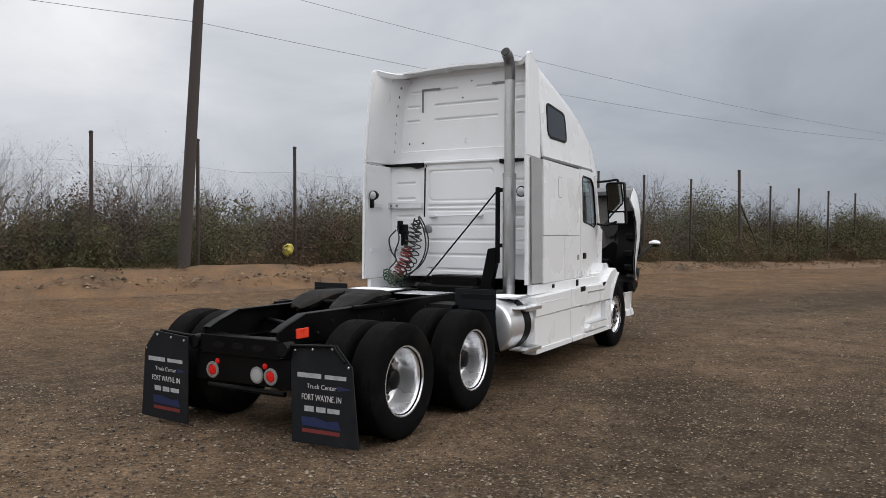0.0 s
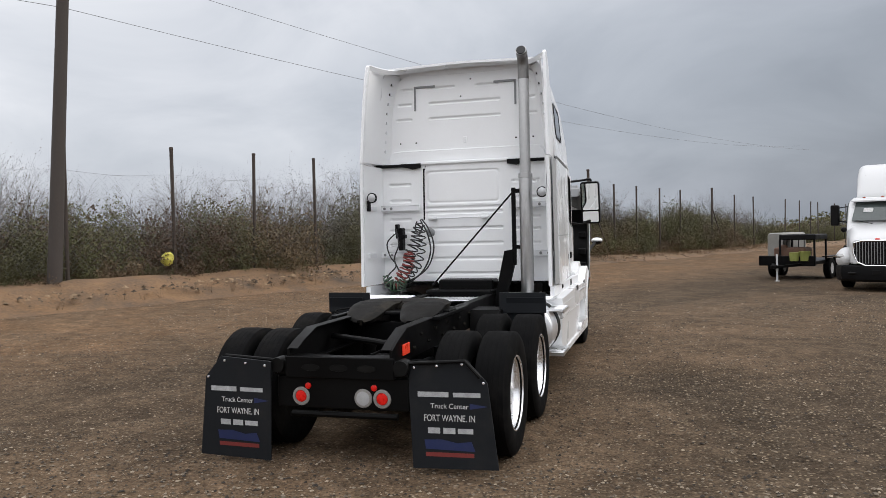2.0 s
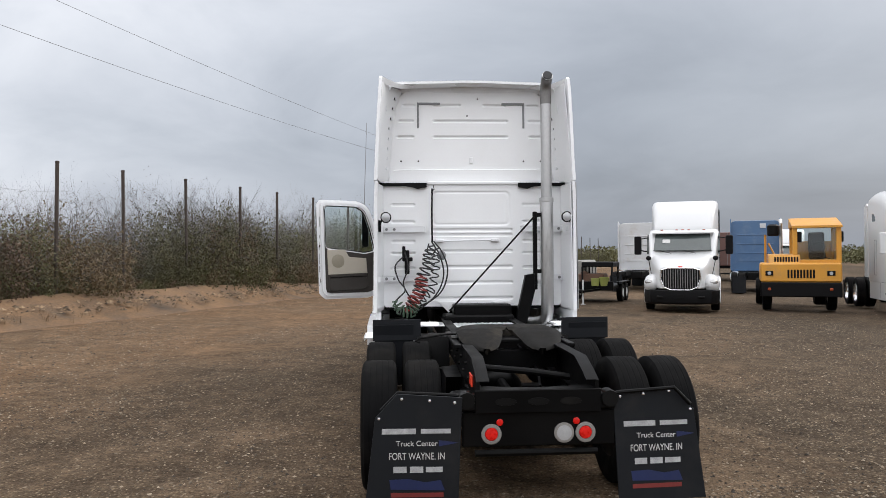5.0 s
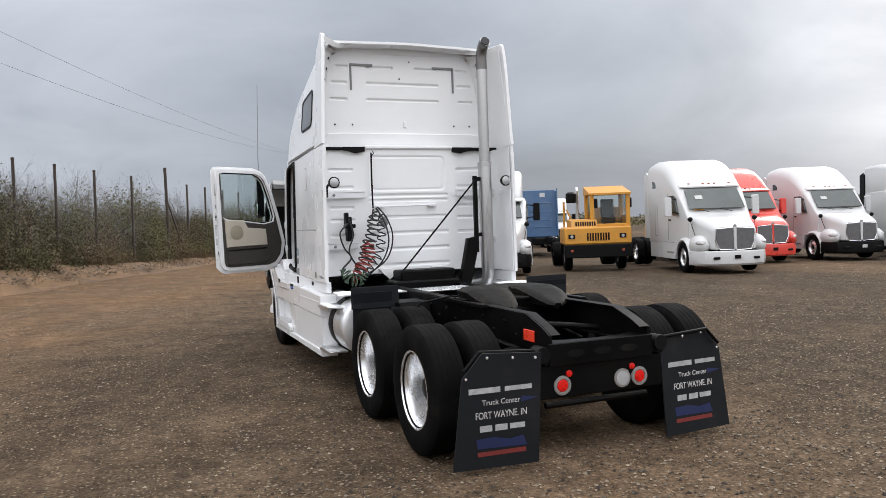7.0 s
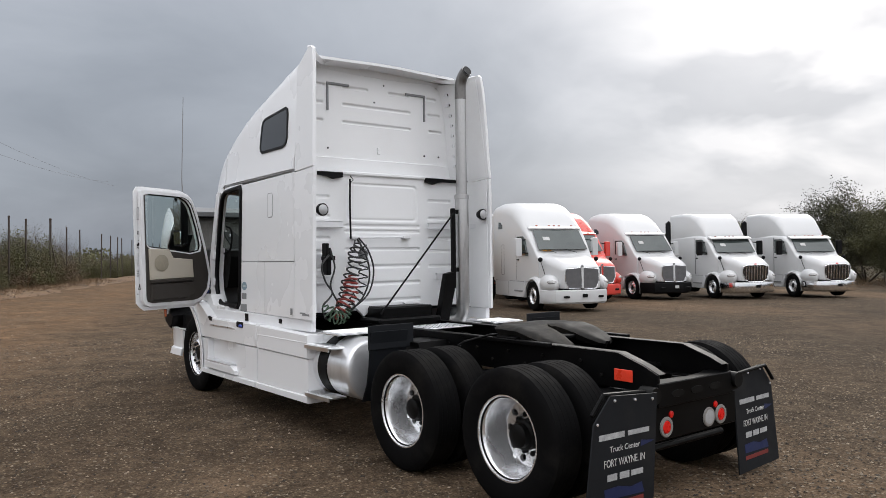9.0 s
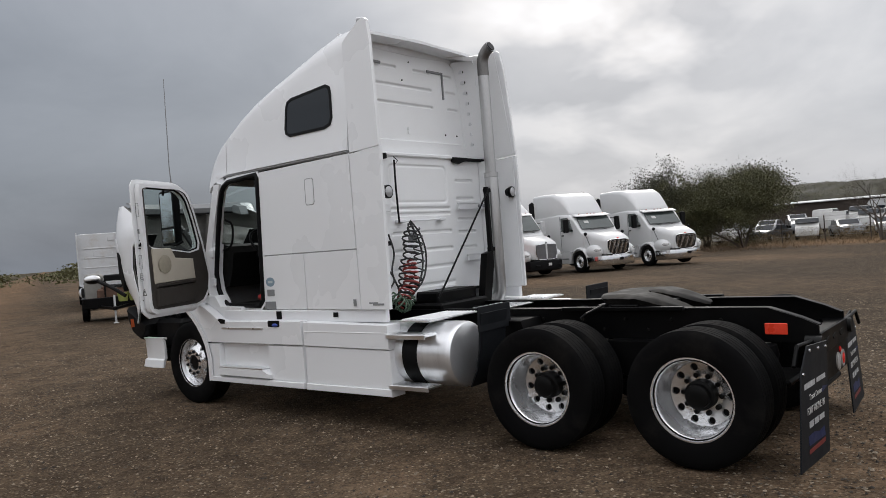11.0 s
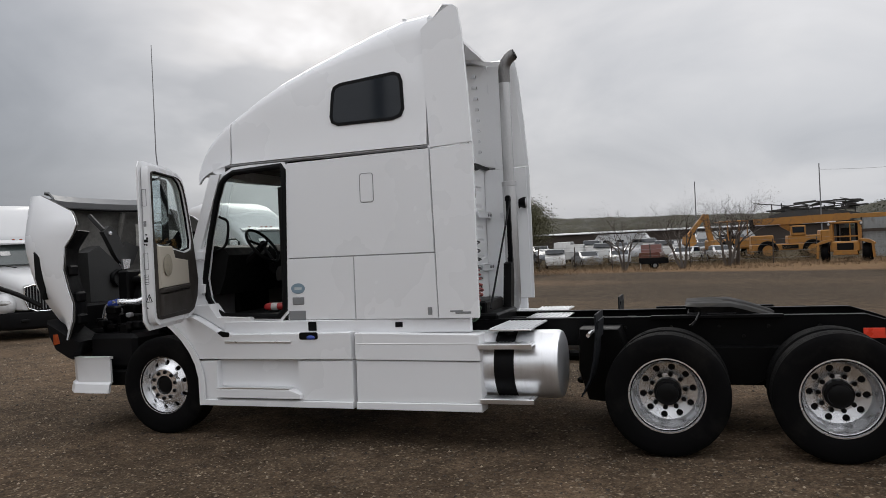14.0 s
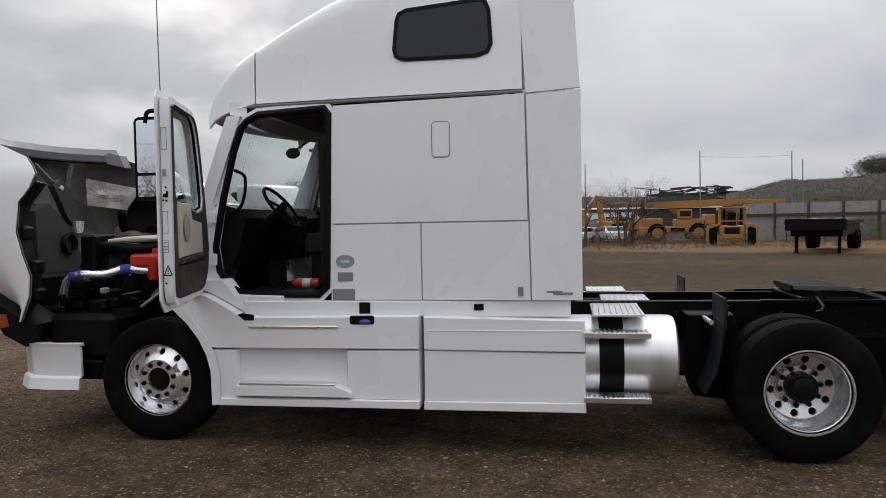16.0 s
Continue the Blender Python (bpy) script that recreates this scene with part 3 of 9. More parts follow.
FIT["cab"] = True
for sx, side in ((-1, "left"), (1, "right")):
    # sleeper side panels, with open joints between them
    part("sleeper_panel", side_panel(subdivided([(3.305, 1.778), (4.872, 1.778), (4.852, 2.724), (3.318, 2.738)]), 0.03, sx), WHITE, truck)
    part("locker_panel", side_panel(subdivided([(4.146, 1.165), (4.895, 1.165), (4.873, 1.768), (4.146, 1.768)]), 0.03, sx), WHITE, truck)
    part("locker_panel", side_panel(subdivided([(3.29, 1.165), (4.136, 1.165), (4.136, 1.768), (3.30, 1.768)]), 0.03, sx), WHITE, truck)
    hatch = rounded(3.905, 4.035, 2.285, 2.55, 0.022)
    part("vent_hatch", side_panel(hatch, 0.004, sx, 0.004, 0.003), WHITE, truck)
    g = ring_panel(grown(hatch, 0.009), grown(hatch, 0.003), 0.003, sx, 0.0022)
    part("hatch_gasket", g, GREYP, truck)
    part("joint_backing", side_panel(subdivided([(2.96, 1.18), (4.86, 1.18), (4.83, 2.72), (2.96, 2.74)]), 0.012, sx, -0.009), JOINT, truck)
    # rear edge fairings
    low = [(2.90, 1.165), (3.28, 1.165), (3.305, 2.728), (2.895, 2.752)]
    tuck = 0.032 if sx > 0 else 0.0
    part("side_fairing", side_panel(subdivided(low), 0.035, sx, 0.004, fn=lambda y, z: side_x(y, z) - tuck - (0.02 * (2.74 - z) / 1.58 if sx > 0 else 0.0)), WHITE, truck)
    up = [(2.90, 2.764), (3.308, 2.742), (3.335, 3.20), (3.372, 3.86), (3.33, 3.90), (3.10, 4.04), (3.045, 4.05), (3.005, 4.02), (2.97, 3.82), (2.93, 3.30)]
    fair_x = lambda y, z: (lerp([(1.16, 1.285), (2.76, 1.268), (3.5, 1.232), (4.05, 1.195)], z) if y < 3.15 else side_x(y, min(z, 3.55))) - tuck * max(0.0, min(1.0, (4.05 - z) / 1.0))
    part("side_fairing", side_panel(subdivided(up), 0.035, sx, 0.004, fn=fair_x), WHITE, truck, "tall white roof side fairing with upswept tip")
    # inward lip from the fairing tip to the roof's rear edge
    rows = []
    for k in range(7):
        f = k / 6
        x, y, z = 1.185 - 0.47 * f, 3.05 + 0.47 * f, 4.05 - 0.045 * math.sin(math.pi * f) - 0.0 * f
        rows.append([(sx * x, y + 0.10 * (1 - f), z + 0.012), (sx * x, y, z - 0.0), (sx * (x - 0.01), y + 0.04, z - 0.05 * (1 - f) - 0.02)])
    part("fairing_lip", Geo().shell(rows, 0.012), WHITE, truck)
    for k in range(8):
        z = 3.86 - k * 0.128
        x = lerp([(2.9, 1.105), (3.5, 1.055), (3.9, 0.965)], z)
        clip = part("fairing_clip", Geo().box(sx * (x + 0.035) - 0.020, sx * (x + 0.035) + 0.020, 3.462, 3.53, z - 0.022, z + 0.022, 0.004), TRIMW, truck)
        part("clip_slot", Geo().box(sx * (x + 0.038) - 0.011, sx * (x + 0.038) + 0.011, 3.459, 3.47, z - 0.016, z + 0.012, 0.0), HUBB, clip)
    # inner skin of the rear return
    rows = []
    for z in (1.17, 1.6, 2.1, 2.74):
        rows.append([(sx * (1.285 - 0.04 - 1.6 * tuck - 0.02 * (z - 1.16) / 1.58), 2.93, z), (sx * 1.20, 3.25, z), (sx * 1.165, 3.445, z)])
    part("fairing_inner_panel", Geo().shell(rows, 0.01 * sx), PANEL, truck)
    rows = []
    for z in (2.78, 3.1, 3.5, 3.8, 3.98):
        q = lerp([(1.16, 1.285), (2.76, 1.268), (3.5, 1.232), (4.05, 1.195)], z)
        t = lerp([(2.78, 1.125), (3.0, 1.095), (3.5, 1.06), (3.8, 1.005), (3.98, 0.94)], z)
        rows.append([(sx * (q - 0.04 - tuck), lerp([(2.78, 2.93), (3.98, 3.05)], z), z), (sx * (q + t) / 2, 3.33, z), (sx * (t + 0.01), 3.50, z), (sx * (t - 0.03), 3.585, z)])
    part("fairing_inner_panel", Geo().shell(rows, 0.01 * sx), PANEL, truck)
    # plinth below the cab, with small black catches
    part("cab_plinth", Geo().box(sx * 1.262, sx * 1.20, 2.99, 5.62, 1.035, 1.16, 0.006), TRIMW, truck)
    part("latch_cover", Geo().box(sx * 1.262, sx * 1.272, 3.655, 3.73, 1.085, 1.135, 0.006), BLACKP, truck)
    part("latch_cover", Geo().box(sx * 1.262, sx * 1.272, 4.56, 4.65, 1.06, 1.15, 0.006), BLACKP, truck)
    # roof side window
    win = [(4.315, 3.37), (4.335, 3.14), (4.32, 3.09), (4.26, 3.06), (3.68, 3.055), (3.60, 3.08), (3.572, 3.14), (3.588, 3.40), (3.61, 3.46), (3.665, 3.485), (4.235, 3.445), (4.295, 3.42)]
    part("roof_window_seal", ring_panel(grown(win, 0.018), grown(win, -0.012), 0.01, sx, 0.010), BLACKP, truck)
    part("roof_window", side_panel(win, 0.01, sx, 0.006, 0.002), DARKGL, truck, "dark tinted roof window with rounded corners")
    # door frame: seal round the opening, sill, pillar
    if sx < 0:
        seal = [( -side_x(y, z) + 0.004, y, z) for y, z in subdivided(OPENING, 0.15)]
        part("door_seal", Geo().tube(seal, 0.030, 8, closed=True), BLACKP, truck)
    outer = grown(OPENING, 0.055)
    part("door_frame", ring_panel(outer, OPENING, 0.07, sx, -0.003), WHITE, truck)

# roof: from the grooved edge up over the crown, swept forward to the visor
ROOF_TOP = [(3.33, 4.045), (3.58, 4.04), (3.88, 3.985), (4.24, 3.885), (4.61, 3.765), (4.93, 3.64), (5.20, 3.49), (5.44, 3.34), (5.71, 3.185), (5.96, 3.03)]
RIDGE = [(3.3, 3.70), (3.94, 3.63), (4.38, 3.57), (4.68, 3.49), (5.0, 3.385), (5.26, 3.29), (5.55, 3.12), (5.96, 2.90)]


def roof_loop(y, k):
    """One cross-section of the roof; k sweeps the middle forward towards the visor."""
    base, top, rid = 2.775, lerp(ROOF_TOP, y), lerp(RIDGE, y)
    x0 = side_x(y, 2.76) + 0.012
    half = []
    for i in range(6):
        z = base + (rid - base) * i / 5
        half.append((side_x(y, z) + (0.012 if i == 0 else 0.0), z))
    xr, zr = half[-1]
    flat = lerp([(3.34, 0.98), (3.7, 0.92), (4.2, 0.76), (4.7, 0.62)], y)
    for i in range(1, 8):
        a = radians(90 * i / 8)
        half.append((xr - (xr - flat) * (1 - math.cos(a)) , zr + (top - zr) * math.sin(a) ** 0.8))
    half += [(flat, top), (0.40, top + 0.015), (0.2, top + 0.022)]
    full = [(-x, z) for x, z in half] + [(0, top + 0.024)] + [(x, z) for x, z in reversed(half)]
    return [(x, y + k * (1 - (x / x0) ** 2), z) for x, z in full]


stations = [(3.335, 0), (3.6, 0), (3.9, 0), (4.24, 0.0), (4.6, 0.0), (4.93, 0.02), (5.2, 0.06), (5.40, 0.10), (5.515, 0.14)]
part("roof_fairing", Geo().shell([roof_loop(y, k) for y, k in stations], -0.03), WHITE, truck, "tall aerodynamic white roof fairing")
front = [(5.53, 0.145), (5.62, 0.18), (5.72, 0.22), (5.82, 0.26), (5.90, 0.28), (5.955, 0.29)]
loops = []
for i, (y, k) in enumerate(front):
    loop = roof_loop(y, k)
    f = i / (len(front) - 1)
    loops.append([(x, yy, z - (z - 2.68) * 0.9 * f ** 3 - 0.09 * f * (z < 2.8)) for x, yy, z in loop])
part("sun_visor", Geo().shell(loops, -0.025), WHITE, truck, "white visor over the windscreen")
# grey strip standing in for the shadow in the groove under the roof edge
for sx in (-1, 1):
    pts = [(sx * (side_x(y, 2.75) - 0.004), y, 2.757) for y in (3.33, 3.8, 4.3, 4.8, 5.3, 5.6)]
    part("roof_gasket", Geo().tube(pts, 0.014, 6), GREYP, truck)

# back wall, upper half: a pressed panel with sunk ribs
def pressed(half, z0, z1, y, ribs, nx=180, nz=150, deep=0.020, edge=0.012):
    """A sheet of half-width half(z), facing the rear, with ribs (x0, x1, z0, z1, corner radius, share of depth) pressed into it."""
    Z = np.linspace(z0, z1, nz)[:, None] * np.ones((1, nx))
    X = np.array([half(z) for z in np.linspace(z0, z1, nz)])[:, None] * np.linspace(-1, 1, nx)[None, :]
    D = np.zeros_like(X)
    for a, b, c, d, r, share in ribs:
        qx, qz = np.abs(X - (a + b) / 2) - (b - a) / 2 + r, np.abs(Z - (c + d) / 2) - (d - c) / 2 + r
        sd = np.hypot(np.maximum(qx, 0), np.maximum(qz, 0)) + np.minimum(np.maximum(qx, qz), 0) - r
        f = np.clip(0.5 - sd / edge, 0, 1)
        D += share * deep * f * f * (3 - 2 * f)
    g = Geo()
    g.v = list(zip(X.ravel().tolist(), (y + D).ravel().tolist(), Z.ravel().tolist()))
    g.f = [(i * nx + j, i * nx + j + 1, (i + 1) * nx + j + 1, (i + 1) * nx + j) for i in range(nz - 1) for j in range(nx - 1)]
    return g


def slot(x0, x1, z, h=0.030):
    return (x0, x1, z - h / 2, z + h / 2, h * 0.48, 1.0)


UPPER = [slot(*q) for q in ((-0.5, -0.14, 3.795), (0.16, 0.46, 3.795), (-0.5, 0.49, 3.59), (-0.5, 0.49, 3.385), (-0.9, -0.74, 3.79), (-0.96, -0.76, 3.59), (-0.98, -0.76, 3.385), (0.76, 0.96, 3.59), (0.78, 0.98, 3.385), (0.74, 0.90, 3.79))]
upper_half = lambda z: lerp([(2.83, 1.10), (3.0, 1.10), (3.5, 1.065), (3.80, 1.01), (3.90, 0.96), (3.965, 0.86), (3.985, 0.70)], z)
part("upper_back_panel", pressed(upper_half, 2.83, 3.985, 3.57, UPPER), PANEL, truck, "white pressed back panel with ribs and bolt holes", 60)
part("roof_rear_lip", Geo().loft([[(x, y + 0.015 * abs(x), z - 0.02 * max(0, abs(x) - 0.6)) for y, z in ((3.60, 3.95), (3.564, 3.958), (3.557, 3.985), (3.555, 4.03), (3.566, 4.05), (3.60, 4.055))] for x in (-1.0, -0.8, -0.6, -0.3, 0, 0.3, 0.6, 0.8, 1.0)]), WHITE, truck)
ledge = [(-1.10, 2.80), (-1.08, 2.90), (-1.03, 2.955), (-0.9, 2.965), (0.9, 2.965), (1.03, 2.955), (1.08, 2.90), (1.10, 2.80)]
part("back_panel_ledge", Geo().prism(ledge, "y", 3.60, 3.535, 0.018), PANEL, truck)
part("back_panel_lower_ledge", Geo().box(-0.60, 0.62, 3.42, 3.50, 2.755, 2.80, 0.012), PANEL, truck)
for sx in (-1, 1):
    g = Geo().box(sx * 0.70, sx * 0.41, 3.553, 3.571, 3.80, 3.83, 0.004).box(sx * 0.715, sx * 0.69, 3.552, 3.571, 3.50, 3.83, 0.004)
    part("corner_bracket", g, GREYP, truck, "grey L-shaped corner bracket")
    for x, z in ((0.93, 3.07), (0.70, 3.07)):
        part("panel_bolt", Geo().lathe([(0.012, 3.575), (0.011, 3.562), (0.002, 3.56)], "y", (sx * x, 0, z), 8), BLACKP, truck)
for x, z in ((-0.05, 3.66), (0.09, 3.88)):
    part("panel_bolt", Geo().lathe([(0.011, 3.575), (0.010, 3.562), (0.002, 3.56)], "y", (x, 0, z), 8), BLACKP, truck)
part("drain_cover", Geo().box(-0.022, 0.022, 3.555, 3.571, 3.04, 3.12, 0.005).box(-0.022, 0.0, 3.548, 3.56, 3.085, 3.12, 0.003), PANEL, truck)

# back wall, lower half
LOWER = [(-0.53, 0.49, 2.235, 2.67, 0.06, 0.55), (-0.505, 0.465, 2.26, 2.645, 0.05, -0.30)]
LOWER += [slot(x0, x1, z, 0.034) for x0, x1, z in ((-0.55, 0.52, 2.175), (-0.55, 0.52, 2.11), (-0.55, 0.52, 1.90), (-0.55, 0.52, 1.70), (-0.55, 0.52, 1.50), (-0.55, 0.52, 1.30))]
LOWER += [slot(x0, x1, z, 0.034) for z in (2.50, 2.28, 2.03, 1.88, 1.69) for x0, x1 in ((-1.06, -0.76), (0.66, 1.02))]
part("lower_back_panel", pressed(lambda z: 1.17, 1.215, 2.80, 3.45, LOWER, 190, 190), PANEL, truck, "white ribbed sleeper back wall", 60)
part("back_wall_core", Geo().box(-1.16, 1.16, 3.49, 3.53, 1.215, 2.80, 0.01).box(-0.95, 0.95, 3.60, 3.64, 2.85, 3.93, 0.01), PANEL, truck)
part("back_wall_hem", Geo().box(-1.15, 1.15, 3.448, 3.49, 1.195, 1.225, 0.008), PANEL, truck)
for sx in (-1, 1):
    g = Geo().box(sx * 1.255, sx * 0.86, 3.40, 3.44, 2.735, 2.775, 0.008)
    g.prism([(sx * 0.88, 2.735), (sx * 0.88, 2.778), (sx * 0.60, 2.778), (sx * 0.60, 2.722), (sx * 0.72, 2.70), (sx * 0.80, 2.725)], "y", 3.44, 3.40, 0.005)
    part("fairing_strut", g, BLACKP, truck, "black fairing strap")
    for z in (2.185, 1.56):
        a, b = (1.245, 0.62) if z > 2 else (1.25, 0.74)
        g = Geo().box(sx * a, sx * b, 3.385, 3.40, z - 0.038, z + 0.038, 0.004).box(sx * a, sx * b, 3.385, 3.42, z + 0.026, z + 0.04, 0.003).box(sx * a, sx * (a - 0.05), 3.02, 3.40, z - 0.035, z + 0.03, 0.004)
        bracket = part("fairing_bracket", g, TRIMW, truck, "white fairing bracket with bolts")
        for q in (a - 0.12, a - 0.22):
            part("bolt", Geo().lathe([(0.020, 3.388), (0.017, 3.37), (0.002, 3.366)], "y", (sx * q, 0, z), 8), GREYP, bracket)
    # work lamp on its bracket
    lx, ly, lz = sx * 1.13, 2.97, 2.315
    lamp = part("work_lamp", Geo().lathe([(0.062, ly - 0.035), (0.068, ly - 0.03), (0.066, ly + 0.0), (0.045, ly + 0.05), (0.01, ly + 0.06)], "y", (lx, 0, lz), 20), BLACKP, truck, "round black work lamp")
    part("lamp_lens", Geo().lathe([(0.004, ly - 0.046), (0.04, ly - 0.042), (0.056, ly - 0.034)], "y", (lx, 0, lz), 20), CLEARL, lamp)
    part("lamp_bracket", Geo().tube([(lx, ly + 0.04, lz), (lx + sx * 0.05, ly + 0.06, lz - 0.02), (lx + sx * 0.09, ly + 0.06, lz - 0.12)], 0.012, 6).box(lx + sx * 0.06, lx + sx * 0.11, ly + 0.03, ly + 0.09, lz - 0.17, lz - 0.03, 0.006), BLACKP, lamp)
part("grab_bar", Geo().tube([(-0.45, 3.40, 2.035), (0.33, 3.40, 2.045)], 0.010, 8).box(-0.50, -0.38, 3.385, 3.45, 2.02, 2.055, 0.006).box(0.23, 0.34, 3.385, 3.45, 2.025, 2.06, 0.006), TRIMW, truck)

FIT["cab"] = False
# exhaust stack
sx0 = 0.862
part("muffler_pipe", Geo().lathe([(0.078, 1.22), (0.082, 1.24), (0.082, 2.52), (0.078, 2.555), (0.066, 2.56)], "z", (sx0, 3.08, 0), 28), STEEL, truck, "tall stained stainless exhaust stack")
curve = [(sx0, 3.08, 2.55), (sx0, 3.08, 3.72)] + [(sx0, 3.08 - 0.20 * (1 - math.cos(radians(a))) , 3.86 + 0.20 * math.sin(radians(a))) for a in (0, 15, 30, 45, 60, 70)]
part("stack_pipe", Geo().tube(curve, 0.066, 22), STEEL, truck)
d = (Vector(curve[-1]) - Vector(curve[-2])).normalized()
e = Vector(curve[-1])
part("stack_tip", Geo().tube([Vector(p) for p in curve[1:]], [0.0675] * (len(curve) - 1), 22, caps=False), surface("heat_stained_steel", (0.20, 0.195, 0.19), 0.45, 0.9, 0.3, 3, 50, 0.0006, (0.03, 0.03, 0.03, 1), 0.9, stretch=(3, 3, 0.5), dirt_scale=3.5), truck, "heat-stained stack end")
part("stack_mouth", Geo().tube([e - d * 0.01, e + d * 0.012], 0.0575, 22), SOOT, truck, "sooty exhaust mouth")
part("stack_clamp", Geo().lathe([(0.078, 2.50), (0.088, 2.505), (0.088, 2.555), (0.078, 2.56)], "z", (sx0, 3.08, 0), 24), STEEL, truck)
part("stack_elbow", Geo().tube([(sx0, 3.08, 1.25), (sx0, 3.08, 1.14), (sx0 - 0.01, 3.10, 1.06), (sx0 - 0.05, 3.16, 1.01), (sx0 - 0.14, 3.26, 0.99), (sx0 - 0.3, 3.4, 0.98)], 0.078, 18), STEEL, truck)
part("stack_post", Geo().box(0.685, 0.735, 3.04, 3.09, 1.42, 2.385, 0.006).box(0.69, 0.80, 3.05, 3.10, 2.32, 2.37, 0.006).box(0.69, 0.80, 3.05, 3.10, 1.62, 1.67, 0.006), FRAMEB, truck, "black stack support post")
part("stack_brace", Geo().prism([(0.585, 1.60), (0.70, 1.62), (0.70, 1.40), (0.56, 0.86), (0.42, 0.86)], "y", 3.12, 3.03, 0.006), FRAMEB, truck)
part("stack_stay_rod", Geo().tube([(0.705, 3.04, 2.33), (-0.36, 3.04, 1.17)], 0.011, 8), BLACKP, truck)
for x in (-0.34, 0.36):
    part("back_wall_gusset", Geo().prism([(x - 0.14, 1.26), (x + 0.10, 1.26), (x + 0.10, 1.20), (x + 0.0, 1.12)], "y", 3.46, 3.42, 0.004), PANEL, truck)

# air lines on the back wall
part("hose_hanger", Geo().tube([(-0.545, 3.36, 2.70), (-0.55, 3.36, 2.4), (-0.55, 3.35, 2.02)], 0.011, 8).tube([(-0.53, 3.38, 2.74), (-0.52, 3.33, 2.69), (-0.55, 3.34, 2.66)], 0.005, 6), BLACKP, truck, "black spring hanger for the air lines")


def coil(points, r, turns, thick, seg=14, wobble=0.012):
    """A coiled hose round a curved line."""
    pts = [Vector(p) for p in points]
    out = []
    n = turns * seg
    rnd = random.Random(len(points) * 7 + turns)
    for i in range(n + 1):
        f = i / n * (len(pts) - 1)
        k = min(int(f), len(pts) - 2)
        q = f - k
        p = pts[k].lerp(pts[k + 1], q)
        t = (pts[k + 1] - pts[k]).normalized()
        side = t.cross(Vector((0, 1, 0))).normalized()
        up = t.cross(side)
        a = 2 * math.pi * i / seg
        rr = r * (1 + 0.18 * math.sin(i * 0.37)) * min(1, 0.3 + 4 * i / n, 0.3 + 4 * (n - i) / n)
        out.append(p + side * math.cos(a) * rr + up * math.sin(a) * rr + Vector((rnd.uniform(-1, 1), rnd.uniform(-1, 1), rnd.uniform(-1, 1))) * wobble * 0.3 - Vector((0, 0.12, 0)))
    return Geo().tube(out, thick, 6)


part("air_hose", coil([(-0.56, 3.30, 1.98), (-0.62, 3.28, 1.75), (-0.72, 3.27, 1.45), (-0.86, 3.26, 1.17)], 0.076, 13, 0.0100), HOSEK, truck, "black coiled cable")
part("air_hose", coil([(-0.67, 3.24, 1.62), (-0.70, 3.22, 1.48), (-0.76, 3.22, 1.32), (-0.90, 3.22, 1.15)], 0.076, 10, 0.0100), HOSER, truck, "red coiled air hose")
part("air_hose", coil([(-0.74, 3.20, 1.24), (-0.82, 3.20, 1.16), (-0.96, 3.20, 1.18), (-1.04, 3.22, 1.30)], 0.064, 9, 0.0095), HOSEG, truck, "green coiled air hose")
part("air_hose", coil([(-0.50, 3.26, 1.95), (-0.52, 3.24, 1.7), (-0.58, 3.24, 1.42), (-0.72, 3.24, 1.25)], 0.052, 9, 0.0085), HOSEK, truck, "black coiled cable")


def spline(ctrl, n=6):
    pts = [Vector(p) for p in ctrl]
    pts = [2 * pts[0] - pts[1]] + pts + [2 * pts[-1] - pts[-2]]
    out = []
    for i in range(1, len(pts) - 2):
        for k in range(n):
            t = k / n
            a, b, c, d = pts[i - 1:i + 3]
            out.append(0.5 * ((2 * b) + (c - a) * t + (2 * a - 5 * b + 4 * c - d) * t * t + (3 * b - a - 3 * c + d) * t ** 3))
    return out + [pts[-2]]


for ctrl in ([(-0.54, 3.30, 2.03), (-0.43, 3.27, 1.88), (-0.37, 3.26, 1.66), (-0.44, 3.25, 1.42), (-0.62, 3.25, 1.27), (-0.85, 3.25, 1.18)],
             [(-0.55, 3.30, 2.0), (-0.46, 3.28, 1.84), (-0.42, 3.27, 1.60), (-0.52, 3.26, 1.36), (-0.78, 3.25, 1.14)],
             [(-0.92, 3.30, 1.84), (-1.02, 3.28, 1.72), (-0.98, 3.27, 1.55), (-0.90, 3.27, 1.42), (-1.02, 3.27, 1.28), (-0.98, 3.27, 1.14)],
             [(-0.90, 3.3, 1.90), (-0.86, 3.28, 1.7), (-0.92, 3.27, 1.5), (-0.82, 3.27, 1.3)],
             [(-0.60, 3.28, 2.0), (-0.62, 3.26, 1.9), (-0.56, 3.26, 1.86), (-0.52, 3.28, 1.94), (-0.56, 3.3, 2.02)]):
    part("air_hose", Geo().tube([p - Vector((0, 0.10, 0)) for p in spline(ctrl)], 0.010, 6), HOSEK, truck)
part("gladhand_holder", Geo().box(-0.90, -0.84, 3.28, 3.40, 1.62, 1.92, 0.01).box(-0.93, -0.80, 3.26, 3.36, 1.78, 1.83, 0.008).box(-0.93, -0.89, 3.24, 3.34, 1.83, 1.97, 0.008), BLACKP, truck, "black air line coupling holder")
part("cable_plug", Geo().lathe([(0.02, 3.30), (0.055, 3.29), (0.058, 3.25), (0.04, 3.235), (0.005, 3.23)], "y", (-0.44, 0, 1.85), 16), GREYP, truck)

